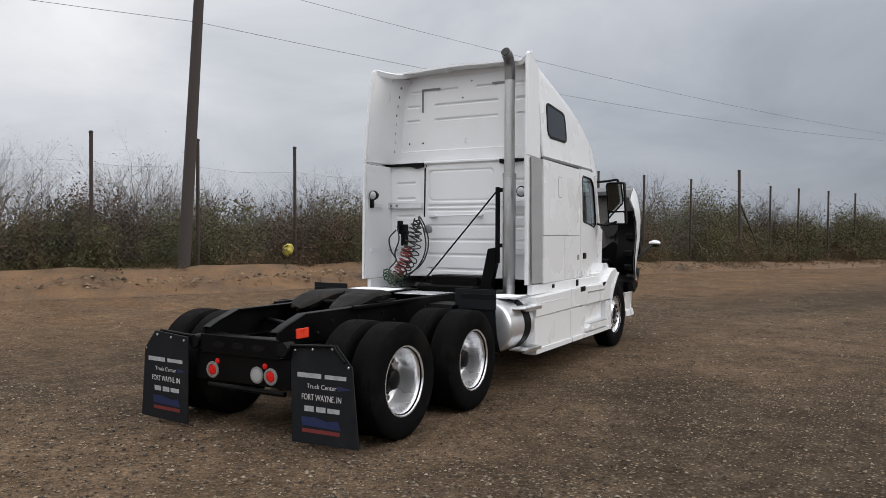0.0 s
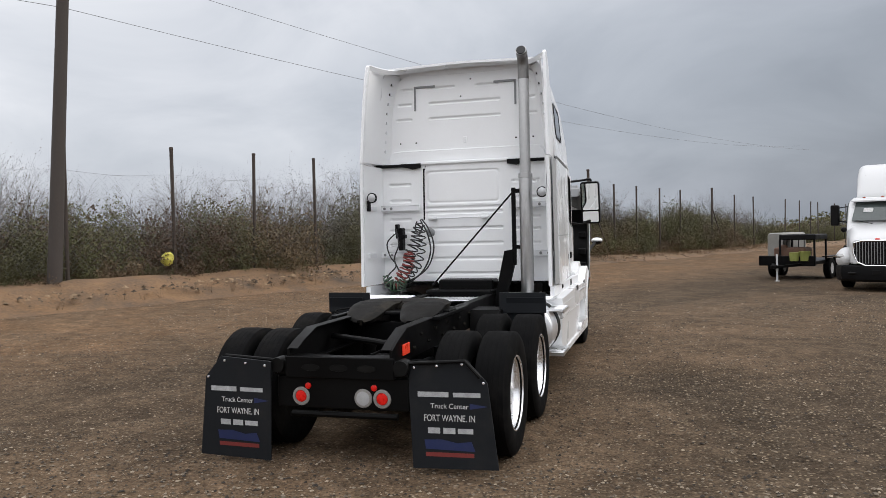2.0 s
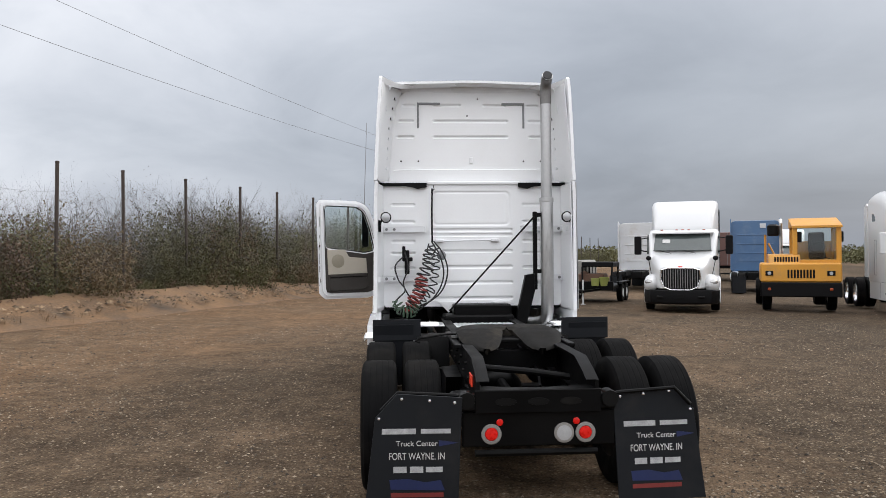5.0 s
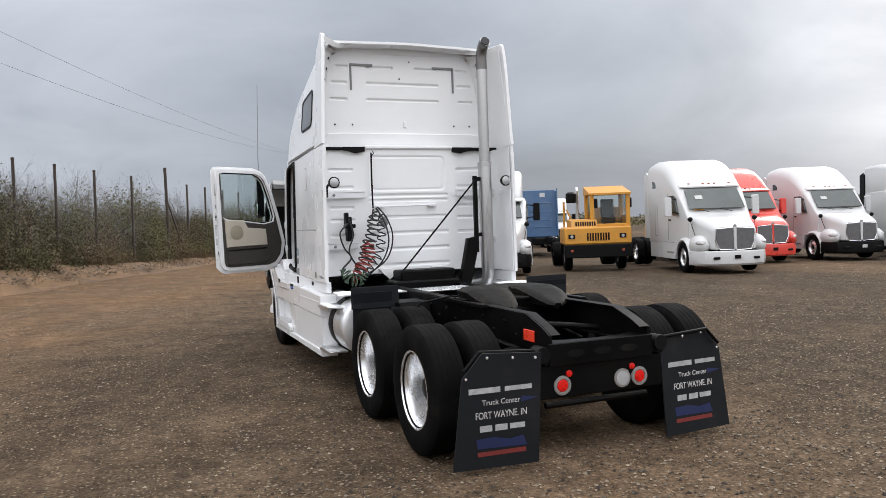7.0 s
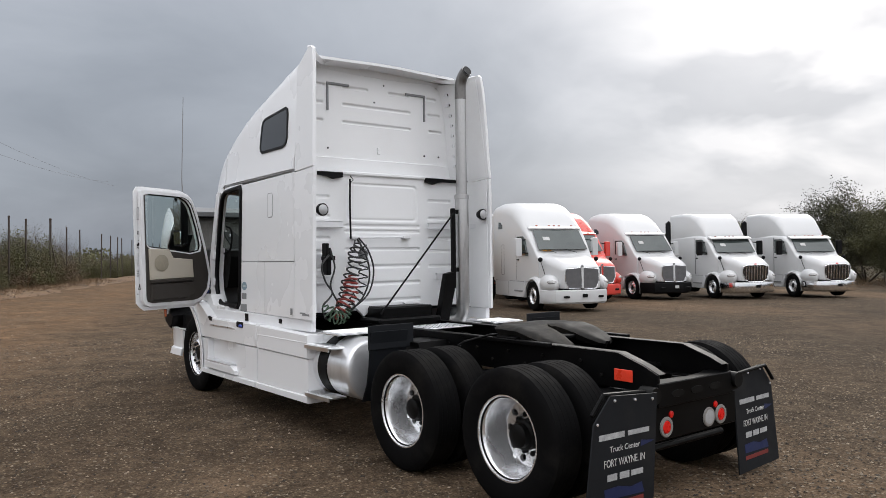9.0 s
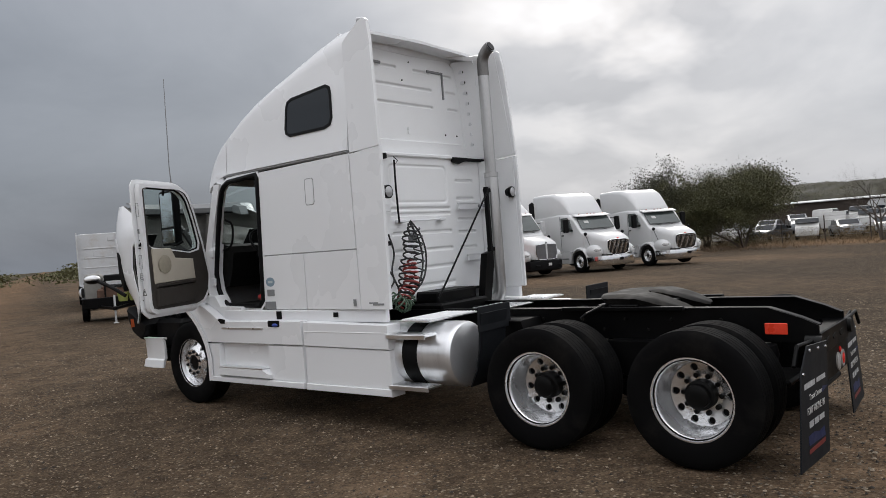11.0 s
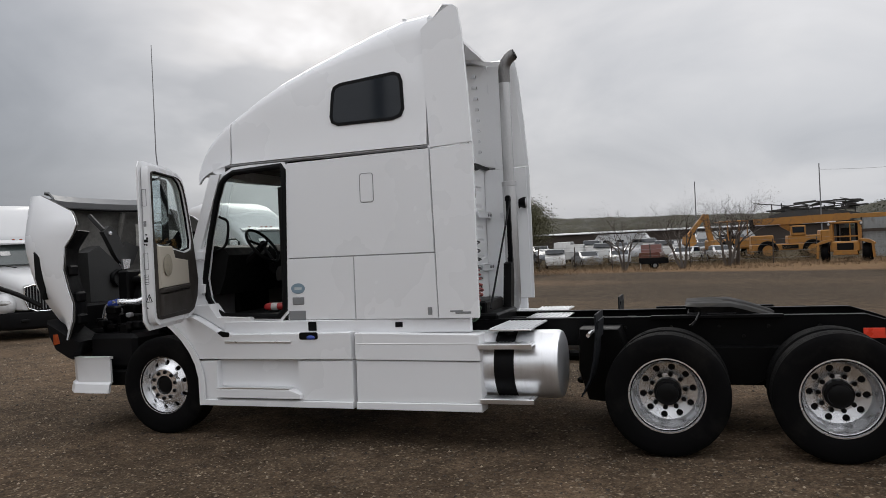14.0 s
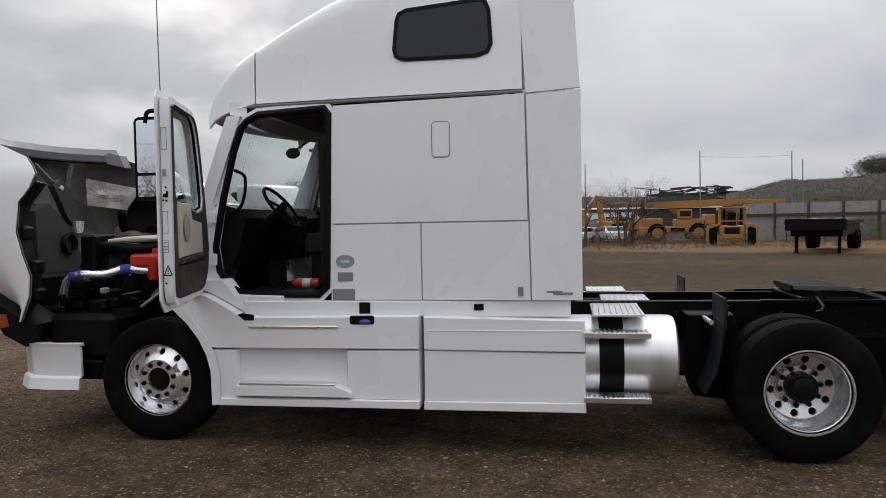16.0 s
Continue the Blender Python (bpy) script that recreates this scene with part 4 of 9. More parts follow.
# chassis
rail = [(-0.72, 0.80), (-0.72, 0.93), (-0.60, 0.985), (-0.36, 1.065), (6.9, 1.065), (6.9, 0.80)]
for sx in (-1, 1):
    g = Geo().prism(rail, "x", sx * 0.455, sx * 0.43, 0.003).prism([(y, z) for y, z in ((-0.70, 0.925), (-0.58, 0.975), (-0.35, 1.055), (6.9, 1.055), (6.9, 1.066), (-0.36, 1.067), (-0.60, 0.988), (-0.72, 0.935))], "x", sx * 0.44, sx * 0.36)
    g.box(sx * 0.36, sx * 0.44, -0.4, 6.9, 0.80, 0.812, 0.002)
    part("frame_rail", g, FRAMEB, truck, "black steel frame rail")
    for k in range(12):
        y = -0.2 + k * 0.21
        part("rail_bolt", Geo().lathe([(0.016, sx * 0.452), (0.014, sx * 0.472), (0.003, sx * 0.474)], "x", (0, y, 0.88 + 0.09 * (k % 2)), 6), GREASE, truck)
    part("reflector", Geo().box(sx * 0.456, sx * 0.468, -0.50, -0.33, 0.855, 0.945, 0.004), REFL, truck, "red side reflector")
    part("spring_hanger", Geo().prism([(0.35, 0.80), (0.97, 0.80), (0.86, 0.52), (0.74, 0.46), (0.58, 0.46), (0.46, 0.52)], "x", sx * 0.46, sx * 0.60, 0.01), FRAMEB, truck)
    for y in (0.0, 1.32):
        part("air_spring", Geo().lathe([(0.11, 0.56), (0.13, 0.60), (0.125, 0.66), (0.135, 0.70), (0.12, 0.78)], "z", (sx * 0.50, y - 0.30, 0), 16), BLACKP, truck)
        part("brake_chamber", Geo().lathe([(0.05, y + 0.18), (0.085, y + 0.2), (0.09, y + 0.30), (0.085, y + 0.40), (0.04, y + 0.42)], "y", (sx * 0.42, 0, 0.62), 14), FRAMEB, truck)
for y in (0.0, 1.32):
    part("axle", Geo().tube([(-0.95, y, 0.505), (-0.3, y, 0.505), (0.3, y, 0.505), (0.95, y, 0.505)], 0.065, 12).ball((0.0, y, 0.51), (0.24, 0.21, 0.21), 16, 10), FRAMEB, truck)
part("drive_shaft", Geo().tube([(0, 0.1, 0.56), (0, 1.25, 0.60)], 0.05, 10).tube([(0, 1.4, 0.60), (0, 4.2, 0.72)], 0.055, 10), FRAMEB, truck)
for y in (0.62, 1.7, 2.5):
    part("crossmember", Geo().box(-0.43, 0.43, y - 0.05, y + 0.05, 0.83, 1.0, 0.01), FRAMEB, truck)
# rear closing crossmember with a scooped top
scoop = [(-0.43, -0.73), (0.43, -0.73), (0.43, -0.58), (0.36, -0.55), (0.24, -0.60), (0.0, -0.635), (-0.24, -0.60), (-0.36, -0.55), (-0.43, -0.58)]
part("rear_crossmember", Geo().prism(scoop, "z", 0.845, 0.872, 0.006).box(-0.47, 0.47, -0.735, -0.715, 0.70, 0.872, 0.006), FRAMEB, truck, "black rear crossmember")
part("rear_light_bar", Geo().box(-0.56, 0.58, -0.70, -0.66, 0.45, 0.71, 0.01), FRAMEB, truck)
part("rear_tube", Geo().tube([(-0.46, -0.64, 0.39), (0.46, -0.64, 0.39)], 0.025, 10), FRAMEB, truck)
for x in (-0.24, 0.0, 0.24):
    part("crossmember_slot", Geo().prism([(x + 0.08 * math.cos(a * math.pi / 8), 0.785 + 0.028 * math.sin(a * math.pi / 8)) for a in range(16)], "y", -0.734, -0.739, 0.002), HUBB if x < 0.1 else GREASE, truck)
for sx in (-1, 1):
    part("flap_hanger", Geo().tube([(sx * 0.44, -0.68, 0.80), (sx * 0.62, -0.70, 0.835), (sx * 1.03, -0.70, 0.86), (sx * 1.15, -0.70, 0.735)], 0.015, 8).box(sx * 0.45, sx * 0.58, -0.73, -0.64, 0.72, 0.84, 0.01), FRAMEB, truck)
    part("hanger_socket", Geo().lathe([(0.06, -0.76), (0.062, -0.75), (0.062, -0.64), (0.03, -0.64)], "y", (sx * 0.53, 0, 0.80), 16), HUBB, truck)
for x, lens, rad in ((-0.345, REDL, 0.076), (0.355, REDL, 0.076), (0.195, CLEARL, 0.076)):
    lamp = part("tail_light", Geo().lathe([(rad - 0.002, -0.70), (rad, -0.704), (rad - 0.004, -0.712), (rad - 0.024, -0.714), (rad - 0.029, -0.706)], "y", (x, 0, 0.545), 28), RINGG, truck, "round tail light in a grey ring")
    part("lamp_lens", Geo().lathe([(0.049 if lens is REDL else 0.062, -0.706), (0.042 if lens is REDL else 0.055, -0.715), (0.02, -0.718), (0.002, -0.719)], "y", (x, 0, 0.545), 24), lens, lamp)
for x in (-0.283, 0.288):
    part("marker_light", Geo().lathe([(0.026, -0.70), (0.025, -0.708), (0.016, -0.712), (0.002, -0.713)], "y", (x, 0, 0.63), 16), REDL, truck)

# fifth wheel: a broad plate with two drooping lobes and a V slot between them
def fifth_plate(thick=0.058):
    rows = []
    for f in np.linspace(0, 1, 29):
        y = 1.14 - 0.82 * f
        full = lerp([(0, 0.33), (0.05, 0.40), (0.14, 0.455), (0.35, 0.475), (0.62, 0.475), (0.80, 0.445), (0.92, 0.385), (0.97, 0.34), (1.0, 0.28)], f)
        gap = lerp([(0, 0.0), (0.42, 0.0), (0.44, 0.045), (0.55, 0.050), (0.75, 0.085), (0.92, 0.13), (0.97, 0.16), (1.0, 0.21)], f)
        rows.append((y, full, gap))
    g = Geo()
    for sx in (-1, 1):
        loops = []
        for y, full, gap in rows:
            droop = 0.01 + 0.135 * max(0.0, (0.76 - y) / 0.44) ** 1.3
            line = []
            for u in np.linspace(0, 1, 9):
                x = gap + (full - gap) * u
                rim = 0.028 * max(0.0, (u - 0.80) / 0.20) ** 2 + (0.022 * max(0.0, (0.22 - u) / 0.22) ** 2 if gap else 0.0)
                line.append((sx * x, y, 1.190 - droop - rim + 0.004 * noise.noise((x * 14, y * 14, 2.0))))
            loops.append(line)
        sh = Geo().shell(loops, thick * sx)
        g.add(sh.v, sh.f)
    return g


fifth = part("fifth_wheel", fifth_plate(), GREASE, truck, "greasy black fifth wheel plate with V slot", 50)
part("fifth_wheel_mount", Geo().box(-0.46, 0.46, 0.55, 1.12, 1.066, 1.10, 0.008).box(-0.52, -0.40, 0.70, 0.95, 1.08, 1.10, 0.005).box(0.40, 0.52, 0.70, 0.95, 1.08, 1.10, 0.005).tube([(-0.5, 0.82, 1.08), (0.5, 0.82, 1.08)], 0.022, 10), FRAMEB, fifth)
part("lock_jaw", Geo().box(-0.06, 0.06, 0.80, 0.98, 1.08, 1.16, 0.015), GREASE, fifth)
part("release_handle", Geo().tube([(-0.3, 1.0, 1.10), (-0.55, 1.02, 1.10), (-0.80, 1.05, 1.06), (-0.84, 1.08, 1.03), (-0.80, 1.10, 1.02)], 0.010, 6), FRAMEB, fifth)
for sx in (-1, 1):
    part("slide_rail", Geo().box(sx * 0.47, sx * 0.53, 0.30, 1.45, 1.05, 1.085, 0.006), FRAMEB, truck)
# added dark plate that closes the view down between the rails
part("suspension_frame", Geo().box(-0.30, 0.30, -0.45, 2.2, 0.40, 0.46, 0.02), FRAMEB, truck)

# air tanks and lines between the rails
for x in (-0.2, 0.15):
    part("air_tank", Geo().lathe([(0.05, 2.62), (0.10, 2.66), (0.115, 2.72), (0.115, 3.15), (0.10, 3.22), (0.04, 3.26)], "y", (x, 0, 0.92), 18), FRAMEB, truck)
part("brake_line", Geo().tube(spline([(0.30, 3.3, 1.0), (0.22, 2.6, 1.0), (0.25, 1.5, 0.90), (0.20, 0.4, 0.86), (0.1, -0.3, 0.82)]), 0.011, 6), FRAMEB, truck)
part("torque_rod", Geo().tube([(-0.40, 0.05, 0.93), (0.05, -0.05, 0.90), (0.38, -0.12, 0.86)], 0.028, 10), FRAMEB, truck)
part("suspension_tower", Geo().box(-0.43, 0.43, 2.95, 3.40, 0.85, 1.12, 0.02).box(-0.30, 0.42, 3.10, 3.42, 1.1, 1.24, 0.02), FRAMEB, truck)

# mud flaps with printed lettering
FLAP = [(0.565, 0.835), (1.035, 0.865), (1.195, 0.69), (1.275, 0.03), (0.60, 0.02)]


def lettering(body, size, where, wide, material, parent, label):
    cu = bpy.data.curves.new("lettering", "FONT")
    cu.body, cu.size, cu.align_x, cu.align_y, cu.extrude = body, size, "CENTER", "CENTER", 0.0008
    tmp = bpy.data.objects.new("lettering", cu)
    scene.collection.objects.link(tmp)
    bpy.context.view_layer.update()
    me = bpy.data.meshes.new_from_object(tmp.evaluated_get(bpy.context.evaluated_depsgraph_get()))
    bpy.data.objects.remove(tmp)
    have = max(v.co.x for v in me.vertices) - min(v.co.x for v in me.vertices)
    m = where @ Matrix.Diagonal((wide / have, 1, 1, 1))
    me.transform(m)
    me.materials.append(material)
    ob = new("lettering", me)
    ob.parent = parent
    return tagged(ob, label)


for sx, y0, lean in ((-1, -0.765, 1.5), (1, -0.66, -2.0)):
    poly = [(sx * a, b) for a, b in FLAP]
    m = pose(0, y0, 0, 0, 0, 0) @ pose(sx * 0.9, 0, 0.85, 0, 0, sx * 3.0) @ pose(0, 0, 0, lean, 0, 0) @ pose(-sx * 0.9, 0, -0.85)
    flap = part("mud_flap", Geo().prism(poly, "y", 0.0, -0.011, 0.003).moved(m), FLAPB, truck, "black rubber mud flap with white print")
    for x, z in ((0.62, 0.80), (0.80, 0.815), (1.0, 0.83), (1.165, 0.69)):
        part("flap_bolt", Geo().lathe([(0.011, -0.009), (0.010, -0.02), (0.002, -0.022)], "y", (sx * x, 0, z), 8).moved(m), ALLOY, flap)
    cx = sx * 0.895
    face = m @ pose(cx, -0.0125, 0, 90, 0, 0)
    part("print_bar", Geo().box(cx - 0.25, cx - 0.005, -0.0125, -0.0115, 0.575, 0.615, 0.0).box(cx + 0.03, cx + 0.245, -0.0125, -0.0115, 0.578, 0.612, 0.0).moved(m), TEXTG, flap)
    lettering("Truck Center", 0.055, m @ pose(cx, -0.0125, 0.505, 90, 0, 0), 0.30, TEXTW, flap, "white printed words")
    lettering("FORT WAYNE. IN", 0.072, m @ pose(cx, -0.0125, 0.412, 90, 0, 0), 0.40, TEXTW, flap, "white printed words")
    part("print_bar", Geo().box(cx - 0.17, cx - 0.075, -0.0125, -0.0115, 0.295, 0.34, 0.0).box(cx - 0.05, cx + 0.045, -0.0125, -0.0115, 0.295, 0.34, 0.0).box(cx + 0.065, cx + 0.185, -0.0125, -0.0115, 0.298, 0.337, 0.0).moved(m), TEXTG, flap)
    part("print_mark", Geo().prism([(cx - 0.20, 0.245), (cx - 0.19, 0.175), (cx + 0.20, 0.165), (cx + 0.17, 0.24), (cx + 0.06, 0.225), (cx - 0.06, 0.25)], "y", -0.0115, -0.0125).moved(m), TEXTB, flap)
    part("print_mark", Geo().box(cx - 0.19, cx + 0.19, -0.0125, -0.0115, 0.118, 0.150, 0.0).moved(m), TEXTR, flap)
    part("print_mark", Geo().prism([(cx + 0.16, 0.53), (cx + 0.30, 0.51), (cx + 0.16, 0.485)], "y", -0.0115, -0.0125).moved(m), TEXTB, flap)

for sx in (-1, 1):
    for y in (0.0, 1.32):
        wheel(truck, sx * 1.172, y - 0.02, 0.488, "drive")
        wheel(truck, sx * 0.825, y - 0.02, 0.488, "inner")
    wheel(truck, sx * 1.10, 6.43, 0.493, "steer")
    # quarter fender ahead of the drive wheels
    rows = []
    for y, z in ((1.85, 1.12), (1.86, 1.06), (1.88, 0.98), (1.90, 0.80), (1.94, 0.62), (2.02, 0.46)):
        rows.append([(sx * 0.84, y, z), (sx * 1.25, y, z)])
    part("quarter_fender", Geo().shell(rows, 0.012), FLAPB, truck, "black rubber quarter fender")
    part("fender_flap", Geo().box(sx * 0.76, sx * 1.27, 1.86, 1.875, 0.95, 1.175, 0.003), FLAPB, truck)
    part("fender_bracket", Geo().tube([(sx * 0.45, 1.92, 0.95), (sx * 0.9, 1.95, 0.98), (sx * 1.15, 1.95, 0.98)], 0.02, 8), ALLOY, truck)
    part("suspension_hanger", Geo().prism([(1.62, 0.30), (2.02, 0.34), (2.10, 0.62), (2.08, 1.0), (1.72, 1.0), (1.60, 0.6)], "x", sx * 0.47, sx * 0.80, 0.02), FRAMEB, truck)
    # fuel tank with straps, steps and tread plate
    c = (sx * 0.985, 0, 0.708)
    tank = part("fuel_tank", Geo().lathe([(0.02, 2.185), (0.26, 2.195), (0.295, 2.21), (0.308, 2.235), (0.31, 2.27), (0.31, 4.05), (0.29, 4.08), (0.02, 4.09)], "y", c, 44), TANKM, truck, "brushed aluminium fuel tank")
    for y in (2.69, 3.7):
        part("tank_strap", Geo().lathe([(0.311, y - 0.092), (0.316, y - 0.09), (0.316, y + 0.09), (0.311, y + 0.092)], "y", c, 44), BLACKP, tank)
    part("filler_cap", Geo().lathe([(0.055, 0.98), (0.055, 1.022), (0.045, 1.030), (0.005, 1.033)], "z", (sx * 1.08, 2.66, 0), 18), FRAMEB, tank)
    for z in (0.925, 0.44):
        step = part("tank_step", Geo().box(sx * 1.18, sx * 1.385, 2.41, 2.90, z - 0.014, z + 0.006, 0.004).box(sx * 1.372, sx * 1.386, 2.41, 2.90, z - 0.034, z + 0.008, 0.003), TREAD, tank, "ribbed aluminium step")
        for k in range(14):
            part("step_rib", Geo().box(sx * 1.20, sx * 1.37, 2.425 + k * 0.034, 2.44 + k * 0.034, z + 0.005, z + 0.014, 0.002), TREAD, step)
    plate_ob = part("tread_plate", Geo().box(sx * (0.46 if sx < 0 else 0.80), sx * 1.26, 2.44, 2.83, 1.037 if sx < 0 else 1.028, 1.052 if sx < 0 else 1.042, 0.003), TREAD, truck, "bright tread plate")
    for k in range(9):
        part("tread_bar", Geo().bar((sx * (0.52 if sx < 0 else 0.84), 2.45 + k * 0.044, 1.056 if sx < 0 else 1.046), (sx * 1.22, 2.465 + k * 0.044, 1.056 if sx < 0 else 1.046), 0.016, 0.012), TREAD, plate_ob)
plate_ob = part("tread_plate", Geo().box(-0.355, 0.355, 2.30, 2.72, 1.035, 1.049, 0.003), TREAD, truck, "bright diamond tread plate between the rails")
g = Geo()
for i in range(13):
    for j in range(8):
        x, y = -0.315 + i * 0.052, 2.33 + j * 0.052
        dx, dy = (0.016, 0.006) if (i + j) % 2 else (0.006, 0.016)
        g.box(x - dx, x + dx, y - dy, y + dy, 1.048, 1.055, 0.0)
tagged(part("tread_pattern", g, TREAD, plate_ob), kind="stuff")

# chassis fairings
FIT["cab"] = True
for sx in (-1, 1):
    def skirt(poly, x_in, x_out, ch=0.012):
        return Geo().prism(poly, "x", sx * x_in, sx * x_out, ch)
    rear = part("chassis_fairing", skirt([(2.885, 0.78), (4.115, 0.79), (4.115, 0.955), (4.115, 1.045), (2.885, 1.02)], 1.18, 1.366), WHITE, truck, "white chassis side fairing")
    part("fairing_lower", skirt([(2.885, 0.395), (4.12, 0.39), (4.115, 0.785), (2.885, 0.772)], 1.18, 1.352), WHITE, rear)
    part("fairing_edge", skirt([(2.885, 0.322), (4.125, 0.322), (4.12, 0.392), (2.885, 0.398)], 1.18, 1.372), WHITE, rear)
    part("fairing_crease", Geo().box(sx * 1.34, sx * 1.369, 2.90, 4.10, 0.93, 0.952, 0.008), WHITE, rear)
    arch = [(5.865, 0.60), (5.90, 0.74), (5.965, 0.87), (6.06, 0.995), (6.17, 1.10), (6.27, 1.175)]
    front_up = [(4.155, 0.79)] + [(5.72, 0.79)] + [(5.92, 0.79)] + arch[2:] + [(6.12, 1.26), (5.92, 1.22), (5.80, 1.16), (5.64, 1.065), (5.48, 1.04), (4.155, 1.05)]
    fro = part("chassis_fairing", skirt(front_up, 1.10, 1.356), WHITE, truck, "white front chassis fairing with steps")
    part("wheel_arch_lip", Geo().shell([[(sx * 1.13, y - 0.0, z), (sx * 1.372, y, z), (sx * 1.366, y - 0.06, z - 0.0 + 0.01)] for y, z in [(5.86, 0.325)] + arch], 0.012), WHITE, fro)
    part("fairing_lower", skirt([(4.155, 0.39), (4.66, 0.39), (4.74, 0.39), (4.74, 0.775), (4.155, 0.782)], 1.15, 1.345), WHITE, fro)
    part("fairing_front_lower", skirt([(5.66, 0.33), (5.862, 0.33), (5.868, 0.60), (5.90, 0.775), (5.66, 0.775)], 1.15, 1.352), WHITE, fro)
    part("step_recess", skirt([(4.73, 0.40), (5.67, 0.40), (5.67, 0.78), (4.73, 0.78)], 1.12, 1.275, 0.004), WHITE, fro)
    part("fairing_edge", skirt([(4.16, 0.325), (5.865, 0.325), (5.80, 0.385), (4.155, 0.392)], 1.15, 1.375), WHITE, fro)
    step = part("cab_step", Geo().prism([(4.70, 0.455), (4.83, 0.50), (5.66, 0.495), (5.66, 0.41), (4.70, 0.41)], "x", sx * 1.20, sx * 1.392, 0.008), WHITE, fro)
    part("step_tread", Geo().box(sx * 1.28, sx * 1.388, 4.83, 5.63, 0.497, 0.515, 0.003), TREAD, step)
    part("step_tread", Geo().box(sx * 1.27, sx * 1.368, 4.80, 5.55, 0.955, 0.972, 0.003), TREAD, fro)
    part("door_step_slot", Geo().prism([(5.50, 1.015), (5.50, 1.06), (5.60, 1.075), (5.64, 1.06), (5.58, 1.015)], "x", sx * 1.35, sx * 1.3585, 0.0), HUBB, fro)
    part("filler_pocket", Geo().prism(rounded(4.505, 4.705, 0.985, 1.055, 0.02), "x", sx * 1.35, sx * 1.3585, 0.0), HUBB, fro)
    if sx < 0:
        part("blue_cap", Geo().ball((-1.352, 4.58, 1.005), (0.03, 0.05, 0.022), 12, 8), HOSEB, fro, "blue filler cap")
    part("cowl_fairing", Geo().prism([(5.62, 1.06), (5.80, 1.16), (5.95, 1.235), (6.12, 1.262), (6.02, 1.34), (5.80, 1.34), (5.70, 1.21), (5.3, 1.20), (5.3, 1.06)], "x", sx * 1.08, sx * 1.25, 0.02), WHITE, truck)
    part("inner_wing", Geo().shell([[(sx * 0.70, y, z), (sx * 1.32, y, z)] for y, z in [(5.86, 0.40)] + [(a - 0.01, b + 0.01) for a, b in arch]], 0.01), BLACKP, truck)

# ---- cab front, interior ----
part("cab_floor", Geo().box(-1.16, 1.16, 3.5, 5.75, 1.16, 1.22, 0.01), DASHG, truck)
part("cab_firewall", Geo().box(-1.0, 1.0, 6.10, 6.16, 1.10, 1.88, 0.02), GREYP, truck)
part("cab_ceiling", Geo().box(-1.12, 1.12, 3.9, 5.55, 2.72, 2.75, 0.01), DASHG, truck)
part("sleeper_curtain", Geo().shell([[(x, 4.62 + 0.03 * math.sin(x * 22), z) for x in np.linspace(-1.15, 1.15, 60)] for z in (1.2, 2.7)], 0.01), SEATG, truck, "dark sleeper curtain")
header = [(5.60, 2.66), (5.60, 2.80), (5.75, 2.80), (5.75, 2.70)]
part("windscreen_header", Geo().loft([[(x, y + 0.22 * (1 - (x / 1.15) ** 2), z) for y, z in header] for x in np.linspace(-1.13, 1.13, 9)]), WHITE, truck)
for sx in (-1, 1):
    g = Geo()
    loops = []
    for f in np.linspace(0, 1, 6):
        y, z = 5.70 + (6.02 - 5.70) * f, 2.68 + (1.86 - 2.68) * f
        x = sx * (1.135 - 0.03 * f)
        loops.append([(x - 0.035, y - 0.05, z), (x + 0.02, y - 0.05, z), (x + 0.02, y + 0.03, z), (x - 0.035, y + 0.07, z)])
    part("windscreen_pillar", g.loft(loops), WHITE, truck)
    # lower front corner of the cab, below the door's hinge edge
    part("cowl_side", Geo().prism([(5.93, 1.60), (5.90, 1.38), (5.80, 1.24), (6.08, 1.24), (6.12, 1.86), (6.0, 1.90), (5.86, 1.96)], "x", sx * 1.02, sx * 1.135, 0.01), WHITE, truck)
rows = []
for z, y in ((1.90, 6.02), (2.2, 5.90), (2.5, 5.79), (2.70, 5.71)):
    rows.append([(x, y + 0.24 * (1 - (x / 1.12) ** 2), z) for x in np.linspace(-1.10, 1.10, 13)])
part("windscreen", Geo().shell(rows, 0.006), CLEARGL, truck, "clear laminated windscreen").visible_shadow = False
part("cowl", Geo().loft([[(x, 5.96 + 0.26 * (1 - (x / 1.12) ** 2) + a, b) for a, b in ((-0.06, 1.80), (-0.06, 1.92), (0.10, 1.90), (0.14, 1.82))] for x in np.linspace(-1.10, 1.10, 9)]), BLACKP, truck)
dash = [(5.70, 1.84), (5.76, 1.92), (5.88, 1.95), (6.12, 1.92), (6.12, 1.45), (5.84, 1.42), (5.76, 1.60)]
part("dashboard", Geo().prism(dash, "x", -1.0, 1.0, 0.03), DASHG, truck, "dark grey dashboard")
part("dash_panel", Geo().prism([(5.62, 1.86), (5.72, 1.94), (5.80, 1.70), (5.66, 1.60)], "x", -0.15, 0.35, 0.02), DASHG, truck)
ring = [(-0.62 + 0.225 * math.cos(a), 5.52 + 0.225 * math.sin(a) * 0.62, 1.93 + 0.225 * math.sin(a) * 0.78) for a in np.linspace(0, 2 * math.pi, 29)[:-1]]
wheel_ob = part("steering_wheel", Geo().tube(ring, 0.016, 8, closed=True), BLACKP, truck, "black steering wheel")
g = Geo().lathe([(0.06, -0.02), (0.055, 0.02), (0.005, 0.03)], "z", n=14).moved(pose(-0.62, 5.52, 1.93, -52, 0, 0))
